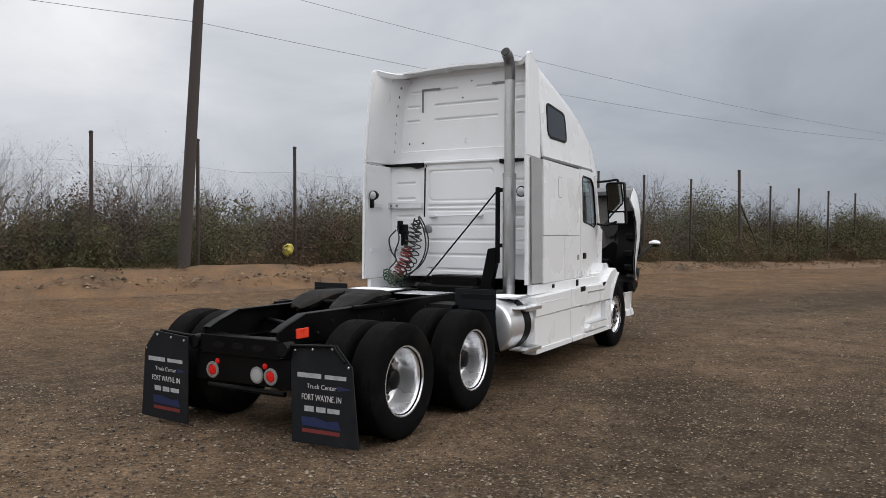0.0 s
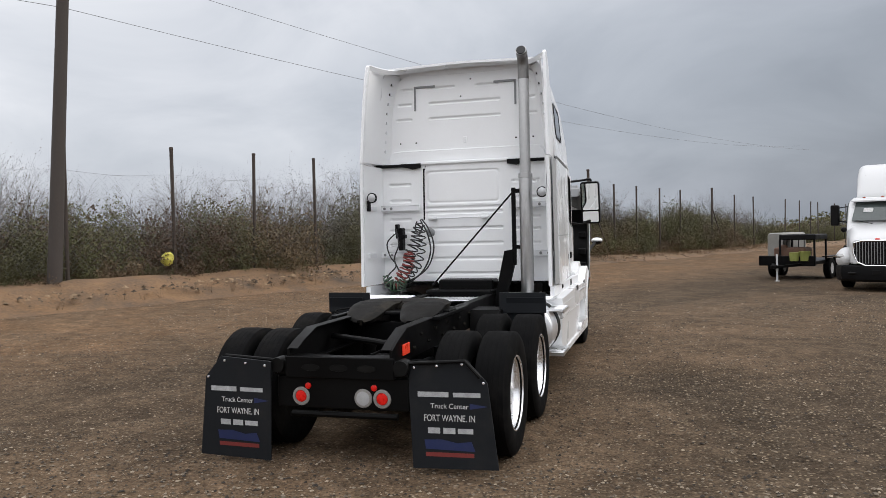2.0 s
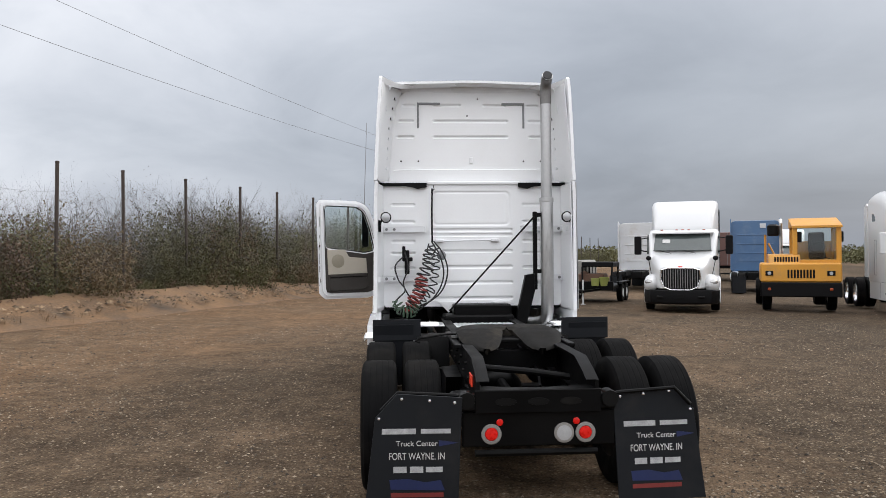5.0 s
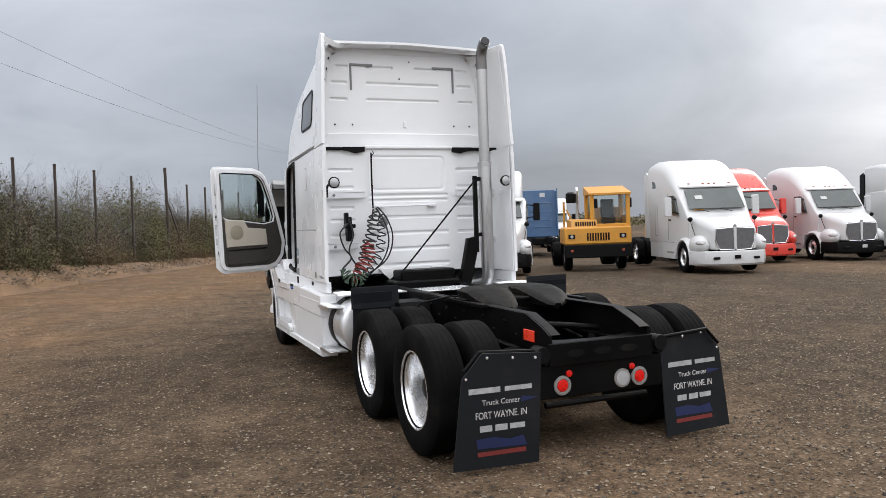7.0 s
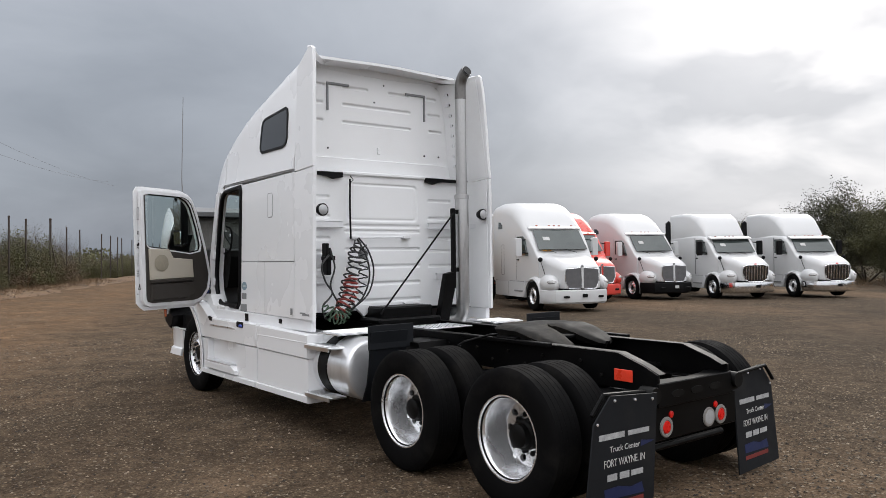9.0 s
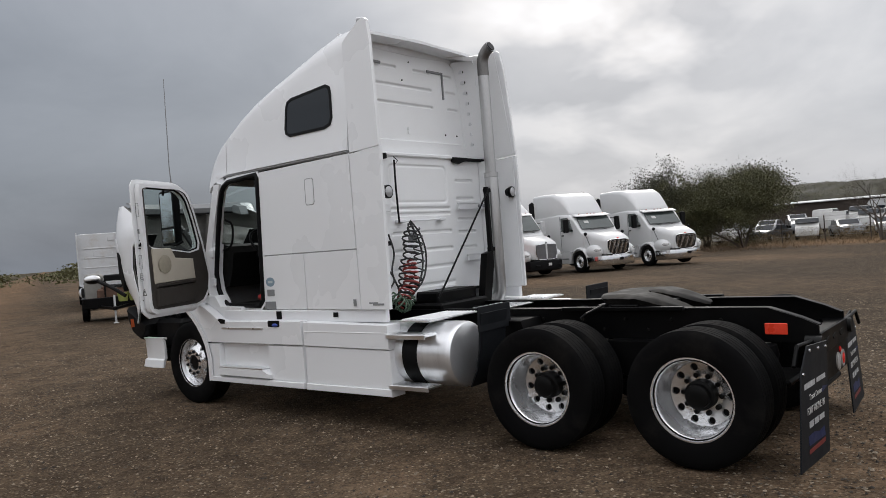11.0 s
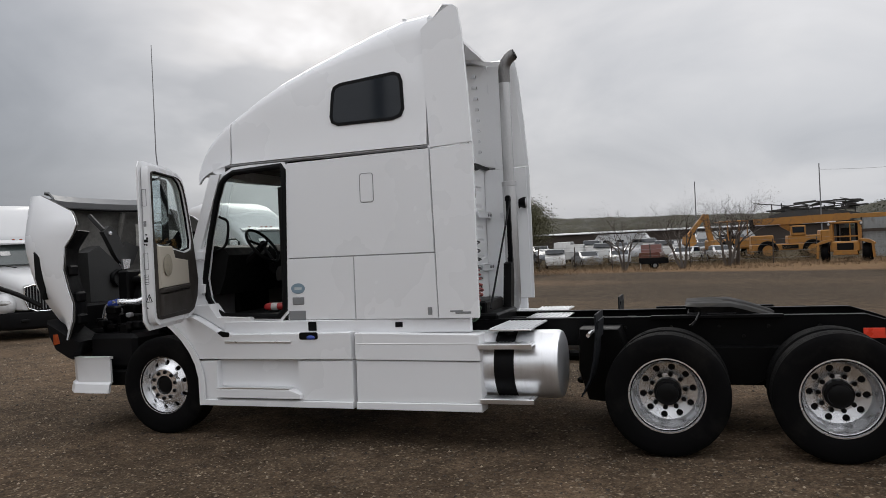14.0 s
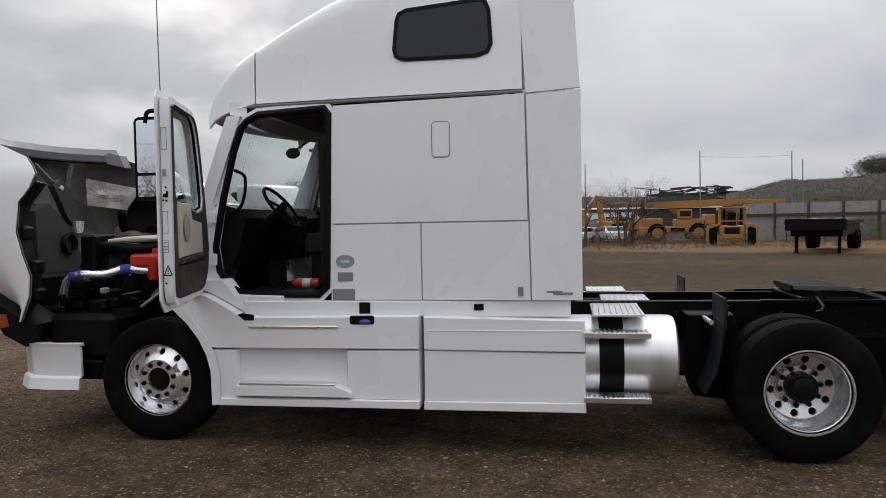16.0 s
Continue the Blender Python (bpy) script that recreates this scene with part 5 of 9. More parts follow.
for a in (20, 160, 270):
    a = radians(a)
    g.tube([(-0.62, 5.52, 1.93), (-0.62 + 0.22 * math.cos(a), 5.52 + 0.22 * math.sin(a) * 0.62, 1.93 + 0.22 * math.sin(a) * 0.78)], 0.014, 6)
part("steering_hub", g, BLACKP, wheel_ob)
part("steering_column", Geo().tube([(-0.62, 5.54, 1.91), (-0.62, 5.80, 1.70)], 0.04, 8), BLACKP, truck)


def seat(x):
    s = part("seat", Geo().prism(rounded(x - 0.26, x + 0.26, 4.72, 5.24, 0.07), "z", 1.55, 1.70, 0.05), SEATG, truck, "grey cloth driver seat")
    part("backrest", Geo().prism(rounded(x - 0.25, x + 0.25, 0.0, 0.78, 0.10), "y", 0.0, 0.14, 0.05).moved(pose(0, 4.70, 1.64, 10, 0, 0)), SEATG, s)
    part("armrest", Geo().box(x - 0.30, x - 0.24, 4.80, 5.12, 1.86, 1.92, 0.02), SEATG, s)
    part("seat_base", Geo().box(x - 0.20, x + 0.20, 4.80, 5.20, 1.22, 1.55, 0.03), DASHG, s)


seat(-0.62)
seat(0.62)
ext = part("fire_extinguisher", Geo().lathe([(0.01, 5.06), (0.036, 5.07), (0.040, 5.09), (0.040, 5.26), (0.03, 5.29), (0.012, 5.31)], "y", (-0.98, 0, 1.285), 18), surface("extinguisher_red", (0.34, 0.02, 0.02), 0.35), truck, "red fire extinguisher by the seat")
part("extinguisher_label", Geo().lathe([(0.0412, 5.14), (0.0412, 5.21)], "y", (-0.98, 0, 1.285), 18), TEXTW, ext)
part("door_mirror_small", Geo().ball((0.95, 5.98, 2.56), (0.02, 0.085, 0.06), 14, 8).tube([(0.97, 5.95, 2.6), (1.02, 5.85, 2.68)], 0.012, 6), BLACKP, truck, "oval blind spot mirror beyond the glass")
# grab handle on the pillar and seat belt
part("grab_handle", Geo().tube(spline([(-1.03, 5.78, 2.25), (-0.99, 5.70, 2.18), (-0.99, 5.74, 1.95), (-1.03, 5.86, 1.88)]), 0.014, 8), BLACKP, truck)
part("seat_belt", Geo().box(-1.135, -1.125, 4.95, 5.0, 1.3, 2.5, 0.002), SEATG, truck)
# badges by the door
g = Geo().prism([(4.77 + 0.078 * math.cos(a), 1.475 + 0.052 * math.sin(a)) for a in np.linspace(0, 2 * math.pi, 25)[:-1]], "x", -side_x(4.77, 1.475) + 0.001, -side_x(4.77, 1.475) - 0.004, 0.001)
badge = part("oval_badge", g, surface("grey_blue_badge", (0.20, 0.28, 0.34), 0.4), truck, "oval grey-blue badge")
part("badge_mark", Geo().box(-side_x(4.77, 1.47) - 0.0045, -side_x(4.77, 1.47) - 0.0035, 4.73, 4.81, 1.462, 1.488, 0), surface("pale_badge", (0.45, 0.5, 0.52), 0.5), badge)
for y0, y1, z0, z1 in ((4.705, 4.835, 1.315, 1.39), (4.69, 4.88, 1.165, 1.255)):
    x = -side_x((y0 + y1) / 2, z0)
    part("door_latch_cover", Geo().box(x + 0.004, x - 0.008, y0, y1, z0, z1, 0.01), GREYP, truck)
x = -side_x(4.0, 1.25)
part("side_emblem", Geo().box(-1.2985, -1.291, 2.97, 3.12, 1.205, 1.225, 0.003).box(-1.2985, -1.291, 3.05, 3.17, 1.222, 1.238, 0.003), GREYP, truck)
part("info_sticker", Geo().box(-1.3005, -1.296, 3.345, 3.385, 1.20, 1.27, 0.0), GREYP, truck)

# ---- doors ----
def build_door(parent):
    """A cab door in the closed position on the left, with trim, glass and handles."""
    inner = grown(OPENING, -0.012)
    d = part("door", door_skin(grown(OPENING, 0.035), DOORWIN, 0.012, 0.0, -1), WHITE, parent, "white cab door standing wide open")
    part("door_inner", door_skin(inner, grown(DOORWIN, 0.005), -0.012, -0.075, -1), WHITE, d)
    part("door_trim", door_skin(grown(OPENING, -0.058), grown(DOORWIN, 0.022), -0.07, -0.092, -1), TAUPE, d, "dark taupe door trim")
    part("glass_seal", Geo().tube([(-side_x(y, z) + 0.055, y, z) for y, z in DOORWIN], 0.012, 6, closed=True), BLACKP, d)
    pane = part("pane", side_panel(DOORWIN, 0.040, -1, -0.034, 0.0), CLEARGL, d)
    pane.visible_shadow = False
    insert = [(5.00, 1.95), (5.28, 1.95), (5.345, 1.835), (5.62, 1.81), (5.64, 1.575), (5.02, 1.555)]
    part("trim_insert", door_panel(insert, 0.088, 0.112), BEIGE, d, "beige door trim insert")
    part("armrest", door_panel([(5.03, 1.552), (5.63, 1.572), (5.63, 1.535), (5.03, 1.515)], 0.088, 0.135), TAUPE, d)
    part("speaker_grille", Geo().lathe([(0.10, 0.112), (0.105, 0.118), (0.09, 0.122), (0.002, 0.124)], "x", (-side_x(5.17, 1.77), 5.17, 1.77), 24), surface("speaker_cloth", (0.30, 0.27, 0.21), 0.9, 0, 0.2, 40, 300, 0.001), d)
    part("map_pocket", door_panel([(5.03, 1.50), (5.62, 1.52), (5.66, 1.38), (5.56, 1.32), (5.03, 1.30)], 0.09, 0.13), TAUPE, d)
    def edge(z):
        return -side_x(4.9, z) + 0.018

    for z0, z1 in ((2.315, 2.47), (1.735, 1.89), (1.60, 1.69)):
        x0, g = edge((z0 + z1) / 2), Geo()
        for a, b, c, e in ((0, 0.040, z0, z0 + 0.004), (0, 0.040, z1 - 0.004, z1), (0, 0.003, z0, z1), (0.037, 0.040, z0, z1)):
            g.box(x0 + a, x0 + b, 4.893, 4.897, c, e, 0)
        for k in range(3 if z1 - z0 < 0.1 else 0):
            g.box(x0 + 0.006, x0 + 0.034, 4.893, 4.897, z0 + 0.018 + k * 0.024, z0 + 0.024 + k * 0.024, 0)
        part("edge_sticker", g, GREYP, d, "thin printed outline of a label")
    part("code_sticker", Geo().box(edge(2.15) + 0.008, edge(2.15) + 0.032, 4.893, 4.897, 2.13, 2.18, 0), GREYP, d)
    for dx, z in ((0.028, 2.055), (0.012, 1.965), (0.032, 1.962), (0.02, 1.385)):
        part("edge_hole", Geo().lathe([(0.008, 4.895), (0.007, 4.891), (0.001, 4.890)], "y", (edge(z) + dx, 0, z), 10), HUBB, d)
    part("door_latch", Geo().box(edge(2.0) + 0.010, edge(2.0) + 0.044, 4.885, 4.90, 1.985, 2.012, 0.003).box(edge(2.0) + 0.030, edge(2.0) + 0.044, 4.885, 4.90, 1.985, 2.03, 0.003), HUBB, d)
    tri = Geo()
    corners = [(-1.19, 1.44), (-1.135, 1.44), (-1.1625, 1.51)]
    for a, b in zip(corners, corners[1:] + corners[:1]):
        tri.bar((a[0], 4.910, a[1]), (b[0], 4.910, b[1]), 0.004, 0.007)
    tri.box(-1.1655, -1.1595, 4.908, 4.912, 1.462, 1.488, 0).box(-1.1655, -1.1595, 4.908, 4.912, 1.450, 1.456, 0)
    part("warning_sticker", tri, BLACKP, d, "black warning triangle")
    part("outer_handle", Geo().box(-1.235, -1.20, 4.98, 5.14, 1.55, 1.60, 0.01), BLACKP, d)
    return d


def door_skin(outer, hole, a, b, sx):
    """A plate with a window hole, between two depths behind the cab's side."""
    def loop_at(poly, n):
        total = [math.dist(p, q) for p, q in zip(poly, poly[1:] + poly[:1])]
        length, out = sum(total), []
        for i in range(n):
            s = length * i / n
            for p, q, t in zip(poly, poly[1:] + poly[:1], total):
                if s <= t:
                    out.append((p[0] + (q[0] - p[0]) * s / t, p[1] + (q[1] - p[1]) * s / t))
                    break
                s -= t
        return out
    n = 64
    o = loop_at(outer, n)
    # match every outer point with the hole's boundary in the same direction from the hole's middle
    cy, cz = sum(p[0] for p in hole) / len(hole), sum(p[1] for p in hole) / len(hole)
    h = []
    for y, z in o:
        best = None
        for p, q in zip(hole, hole[1:] + hole[:1]):
            d, e = Vector((y - cy, z - cz)), Vector((q[0] - p[0], q[1] - p[1]))
            det = d.x * -e.y + e.x * d.y
            if abs(det) < 1e-9:
                continue
            px, pz = p[0] - cy, p[1] - cz
            s = (px * -e.y + e.x * pz) / det
            u = (d.x * pz - d.y * px) / det
            if s > 0 and -1e-6 <= u <= 1 + 1e-6:
                best = s if best is None else min(best, s)
        best = min(best or 0.5, 0.995)
        h.append((cy + (y - cy) * best, cz + (z - cz) * best))
    return ring_panel(o, h, -b, sx, a)


def door_panel(poly, a, b):
    """A raised piece on the door's inner side, between two depths."""
    g = Geo().prism(poly, "x", a, b, 0.012)
    return Geo().add([(-side_x(y, z) + d, y, z) for d, y, z in g.v], g.f)


left_door = build_door(truck)
OPEN = 72.6
hinge = Vector((-1.13, 5.93, 0))
left_door.matrix_basis = Matrix.Translation(hinge + Vector((-0.061, 0.11, 0))) @ Matrix.Rotation(radians(-OPEN), 4, "Z") @ Matrix.Translation(-hinge)
for z in (1.50, 1.85):
    part("door_hinge", Geo().box(-1.17, -1.08, 5.90, 5.98, z - 0.05, z + 0.05, 0.01).tube([(-1.15, 5.95, z - 0.06), (-1.15, 5.95, z + 0.06)], 0.018, 8), WHITE, truck)


def mirrored_part(name, geo, mat, parent, label=""):
    return part(name, geo.mirrored(), mat, parent, label)


right_door = mirrored_part("door", door_skin(grown(OPENING, 0.04), DOORWIN, 0.010, -0.05, -1), WHITE, truck, "white closed cab door")
mirrored_part("glass_seal", Geo().tube([(-side_x(y, z) - 0.004, y, z) for y, z in DOORWIN], 0.014, 6, closed=True), BLACKP, right_door)
pane = mirrored_part("pane", side_panel(DOORWIN, 0.012, -1, 0.0, 0.0), CLEARGL, right_door)
pane.visible_shadow = False
mirrored_part("door_trim", door_skin(grown(OPENING, -0.05), grown(DOORWIN, 0.02), -0.055, -0.075, -1), TAUPE, right_door)
mirrored_part("outer_handle", Geo().box(-1.235, -1.205, 4.97, 5.09, 1.43, 1.52, 0.012), BLACKP, right_door)
mirrored_part("lock_cover", Geo().box(-1.225, -1.205, 4.72, 4.80, 1.42, 1.50, 0.01), GREYP, truck)


def mirror(parent, x, y, z, yaw, sx, tip=0):
    """A tall door mirror with a flat glass above a convex one."""
    m = pose(x, y, z, tip, 0, yaw)
    if sx < 0:
        way = [(x + 0.02, y - 0.26, z + 0.30), (x + 0.01, y - 0.12, z + 0.36), (x, y + 0.02, z + 0.37), (x, y + 0.05, z + 0.28)]
    else:
        way = [(1.15, 5.78, z + 0.34), (1.3, 5.9, z + 0.36), (x, y + 0.06, z + 0.37), (x, y + 0.05, z + 0.28)]
    part("mirror_arm", Geo().tube(spline(way), 0.018, 8), BLACKP, parent)
    body = part("mirror", Geo().prism(rounded(-0.15, 0.15, -0.33, 0.33, 0.045), "y", 0.0, 0.10, 0.03).moved(m), BLACKP, parent, "tall black door mirror")
    part("mirror_glass", Geo().prism(rounded(-0.128, 0.128, -0.11, 0.305, 0.02), "y", 0.0, -0.003).moved(m), surface("mirror_silver", (0.85, 0.88, 0.9), 0.02, 1.0, 0.0), body)
    part("convex_glass", Geo().prism(rounded(-0.128, 0.128, -0.305, -0.13, 0.02), "y", 0.0, -0.010, 0.008).moved(m), surface("mirror_silver", (0.85, 0.88, 0.9), 0.02, 1.0, 0.0), body)
    return body


mirror(truck, -1.545, 6.23, 2.32, -90, -1)
mirror(truck, 1.45, 5.82, 2.26, -3, 1, 11)
part("mirror_support", Geo().tube(spline([(1.16, 5.75, 1.95), (1.3, 5.80, 1.93), (1.44, 5.85, 1.98)]), 0.016, 8), BLACKP, truck)
part("mirror_support", Geo().tube(spline([(-1.52, 5.98, 2.02), (-1.535, 6.10, 1.99), (-1.545, 6.22, 2.02)]), 0.016, 8), BLACKP, truck)
part("antenna", Geo().tube([(-1.50, 6.14, 2.62), (-1.50, 6.17, 2.9), (-1.46, 6.20, 4.02)], [0.010, 0.006, 0.004], 6), WIRE, truck, "thin whip antenna")
part("antenna_base", Geo().tube([(-1.50, 6.13, 2.55), (-1.50, 6.14, 2.66)], 0.018, 8), BLACKP, truck)

FIT["cab"] = False
# ---- raised hood ----
RIM_Y = [(0.98, 7.73), (1.26, 7.60), (1.38, 7.61), (1.52, 7.67), (1.76, 7.735), (2.03, 7.70), (2.21, 7.52), (2.28, 7.53), (2.42, 7.68), (2.52, 7.93), (2.64, 8.24)]
RIM_X = [(0.98, 1.20), (1.38, 1.215), (2.02, 1.20), (2.26, 1.20), (2.42, 1.10), (2.64, 0.98)]
FRONT_Y = [(0.98, 8.05), (1.25, 8.30), (1.6, 8.52), (2.1, 8.66), (2.5, 8.64), (2.64, 8.62)]


def hood_rows(inset):
    rows = []
    for z in (0.98, 1.08, 1.2, 1.38, 1.57, 1.76, 1.9, 2.02, 2.14, 2.26, 2.34, 2.42, 2.53, 2.64):
        xr, yr, yf = lerp(RIM_X, z) - inset, lerp(RIM_Y, z), lerp(FRONT_Y, z) - inset
        corner = 0.86 + 0.10 * math.sin((z - 0.98) / 1.66 * math.pi)
        half = []
        for f in (0, 0.33, 0.66, 1.0):
            half.append((xr + (min(xr, corner + 0.16) - xr) * f ** 2, yr + (max(yr + 0.05, yf - 0.36) - yr) * f))
        half += [(corner + 0.10, max(yr + 0.07, yf - 0.22)), (corner, max(yr + 0.09, yf - 0.11)), (0.62, yf - 0.05), (0.3, yf - 0.012)]
        rows.append([(-x, y, z) for x, y in half] + [(0, yf, z)] + [(x, y, z) for x, y in reversed(half)])
    return rows


GREYD = surface("dark_grey_moulding", (0.045, 0.045, 0.045), 0.5, 0, 0.2, 4, 60, 0.001, spec=0.3)
LINERG = surface("grey_beige_liner", (0.135, 0.130, 0.120), 0.75, 0, 0.35, 2.5, 30, 0.004, (0.035, 0.032, 0.028, 1), 0.8)
FOIL = surface("crumpled_heat_foil", (0.42, 0.41, 0.39), 0.38, 0.7, 0.3, 9, 50, 0.02)
hood = part("hood", Geo().shell(hood_rows(0.0), 0.012), WHITE, truck, "white hood tilted fully forward")
part("hood_liner", Geo().shell(hood_rows(0.03), 0.012), LINERG, hood, "grey-beige moulded underside of the hood")
arc = [(x, 8.18 + 0.40 * (1 - abs(x / 0.98) ** 3)) for x in np.linspace(-0.96, 0.96, 17)]
part("hood_top_rail", Geo().shell([[(x, y, 2.665), (x, y - 0.06, 2.66), (x, y - 0.12, 2.60), (x, y - 0.09, 2.53)] for x, y in arc], 0.02), GREYP, hood, "grey folded rail along the hood's edge")
part("rail_end", Geo().prism([(7.96, 2.46), (8.02, 2.60), (8.16, 2.64), (8.22, 2.52)], "x", 0.84, 1.0, 0.02), GREYP, hood)
part("rail_seal", Geo().tube([(x, y - 0.13, 2.52) for x, y in arc], 0.016, 6), BLACKP, hood)
for x in (-0.55, 0.55):
    part("hood_rib", Geo().tube([(x, 8.26, 1.15), (x, 8.42, 1.6), (x, 8.52, 2.1), (x, 8.42, 2.5)], 0.035, 8), LINERG, hood)
part("hood_duct", Geo().prism([(-0.34, 1.18), (0.20, 1.14), (0.34, 1.46), (0.16, 1.80), (-0.16, 2.04), (-0.36, 1.96)], "y", 8.18, 8.44, 0.06), GREYD, hood, "dark moulded intake duct")
part("duct_mouth", Geo().lathe([(0.10, 8.19), (0.115, 8.15), (0.10, 8.12), (0.075, 8.13), (0.07, 8.20)], "y", (0.10, 0, 1.62), 20), BLACKP, hood)
part("intake_box", Geo().prism([(0.42, 1.22), (0.86, 1.26), (0.90, 1.52), (0.66, 1.66), (0.44, 1.50)], "y", 8.05, 8.30, 0.05), BLACKP, hood)
part("liner_panel", Geo().prism([(0.48, 1.72), (0.62, 1.80), (0.74, 2.02), (0.50, 2.10), (0.34, 1.92)], "y", 8.34, 8.42, 0.03), GREYD, hood)
part("side_gusset", Geo().prism([(8.30, 1.46), (8.16, 1.80), (7.98, 1.44), (8.06, 1.38)], "x", 0.96, 1.02, 0.02), GREYP, hood)
part("gusset_ridge", Geo().bar((0.95, 8.16, 1.78), (0.95, 8.16, 1.42), 0.03, 0.03), GREYP, hood)
foil = [[(0.72 + 0.26 * u + 0.02 * noise.noise((u * 6, v * 5, 1)), 8.36 - 0.50 * u, 2.34 - 0.12 * u - (0.30 - 0.04 * u) * v) for v in np.linspace(0, 1, 7)] for u in np.linspace(0, 1, 11)]
part("heat_shield", Geo().shell(foil, 0.008), FOIL, hood, "crumpled silver heat shield")
part("grille_back", Geo().box(-0.62, 0.62, 8.0, 8.20, 1.02, 1.34, 0.03), BLACKP, hood)
for sx in (-1, 1):
    part("arch_liner", Geo().shell([[(sx * 1.17, lerp(RIM_Y, z) + 0.01, z), (sx * 0.96, lerp(RIM_Y, z) + 0.10, z), (sx * 0.80, lerp(RIM_Y, z) + 0.20, z)] for z in (1.0, 1.2, 1.4, 1.6, 1.8, 2.0, 2.2)], 0.015), BLACKP, hood, "black moulded wheel arch liner")
    for z in (1.2, 1.45, 1.75):
        part("liner_clip", Geo().box(sx * 1.0, sx * 1.14, lerp(RIM_Y, z) - 0.04, lerp(RIM_Y, z) + 0.05, z - 0.06, z + 0.06, 0.02), BLACKP, hood)
    lamp = part("head_lamp", Geo().prism([(7.54, 0.96), (7.62, 0.81), (7.745, 0.745), (7.94, 0.845), (8.03, 1.01), (8.075, 1.2), (7.90, 1.12), (7.72, 1.02)], "x", sx * 0.80, sx * 1.165, 0.05), BLACKP, hood, "black headlamp housing at the hood's lower tip")
    part("marker_lamp", Geo().prism([(7.86, 0.93), (7.88, 1.04), (7.95, 1.04), (7.95, 0.91)], "x", sx * 1.15, sx * 1.172, 0.008), ORANGEL, lamp, "dull amber side marker lens")
    part("wing_vent", Geo().prism([(8.194, 1.98), (8.116, 1.92), (8.056, 1.56), (8.087, 1.43), (8.185, 1.67)], "x", sx * 1.05, sx * 1.160, 0.006), HUBB, hood)
    part("hood_mirror_arm", Geo().tube(spline([(sx * 1.08, 8.20, 1.36), (sx * 1.16, 8.45, 1.50), (sx * 1.22, 8.72, 1.60)]), 0.028, 8), BLACKP, hood)
    cap = part("hood_mirror", Geo().ball((sx * 1.24, 8.80, 1.63), (0.11, 0.13, 0.055), 14, 8), WHITE, hood, "white hood mirror cap")
    part("hood_mirror_face", Geo().ball((sx * 1.24, 8.79, 1.60), (0.10, 0.12, 0.05), 14, 8), BLACKP, cap)
bracket = part("hood_bracket", Geo().prism([(-0.10, 2.22), (0.02, 2.30), (0.16, 2.18), (0.34, 1.84), (0.24, 1.76), (0.10, 1.90)], "y", 8.16, 8.24, 0.02).bar((-0.06, 8.2, 2.24), (-0.12, 8.36, 2.44), 0.06, 0.05), GREYD, hood, "folded steel support bracket")
part("bracket_foot", Geo().prism([(0.18, 1.86), (0.33, 1.86), (0.30, 1.74), (0.20, 1.73)], "y", 8.13, 8.20, 0.012), ALLOY, bracket, "bare silver bracket foot")
part("bracket_bolt", Geo().lathe([(0.028, 8.16), (0.028, 8.14), (0.004, 8.138)], "y", (0.0, 0, 2.20), 8), ALLOY, bracket)

# bumper, radiator, engine
plan = [(-1.16, 7.20), (-1.175, 7.45), (-1.15, 7.68), (-1.0, 7.86), (-0.6, 7.98), (0, 8.02), (0.6, 7.98), (1.0, 7.86), (1.15, 7.68), (1.175, 7.45), (1.16, 7.20)]
rows = []
for z, o in ((0.385, 0.015), (0.48, 0.0), (0.50, -0.02), (0.74, -0.015), (0.78, 0.0), (0.785, -0.05)):
    rows.append([(x * (1 + o), y + o * (1 if y > 7.6 else 0.3), z) for x, y in plan])
part("bumper", Geo().shell(rows, 0.03), WHITE, truck, "white front bumper")
for sx in (-1, 1):
    part("splash_shield", Geo().box(sx * 1.02, sx * 0.42, 6.95, 7.60, 0.62, 1.02, 0.05), BLACKP, truck, "black inner splash shield")
    part("bumper_bracket", Geo().box(sx * 1.05, sx * 0.45, 7.05, 7.6, 0.45, 0.62, 0.02), FRAMEB, truck)
    part("hood_hinge", Geo().box(sx * 0.75, sx * 0.55, 7.55, 7.90, 0.78, 1.05, 0.03), FRAMEB, truck)
part("radiator", Geo().box(-0.52, 0.52, 7.45, 7.60, 0.85, 1.72, 0.02), BLACKP, truck)
part("fan_shroud", Geo().lathe([(0.46, 7.44), (0.47, 7.36), (0.40, 7.26), (0.36, 7.26), (0.40, 7.40)], "y", (0, 0, 1.28), 28), BLACKP, truck)
engine = part("engine_block", Geo().box(-0.34, 0.34, 6.05, 7.15, 0.80, 1.45, 0.03).box(-0.26, 0.26, 6.05, 7.1, 1.45, 1.60, 0.04), FRAMEB, truck, "engine with red rocker cover")
part("rocker_cover", Geo().prism(rounded(-0.20, 0.22, 6.15, 7.10, 0.06), "z", 1.58, 1.72, 0.04), BLACKP, engine)
part("oil_filter", Geo().lathe([(0.05, 1.28), (0.06, 1.30), (0.06, 1.50), (0.04, 1.53)], "z", (-0.42, 6.90, 0), 14).lathe([(0.05, 1.28), (0.06, 1.30), (0.06, 1.50), (0.04, 1.53)], "z", (-0.42, 6.74, 0), 14), ENGRED, engine)
part("red_cover", Geo().box(-0.46, -0.30, 6.66, 7.14, 1.40, 1.53, 0.03).box(-0.44, -0.26, 6.60, 6.92, 1.50, 1.60, 0.02).box(-0.475, -0.45, 6.72, 6.84, 1.43, 1.50, 0.008).box(-0.475, -0.45, 6.92, 7.08, 1.42, 1.51, 0.008), ENGRED, engine)
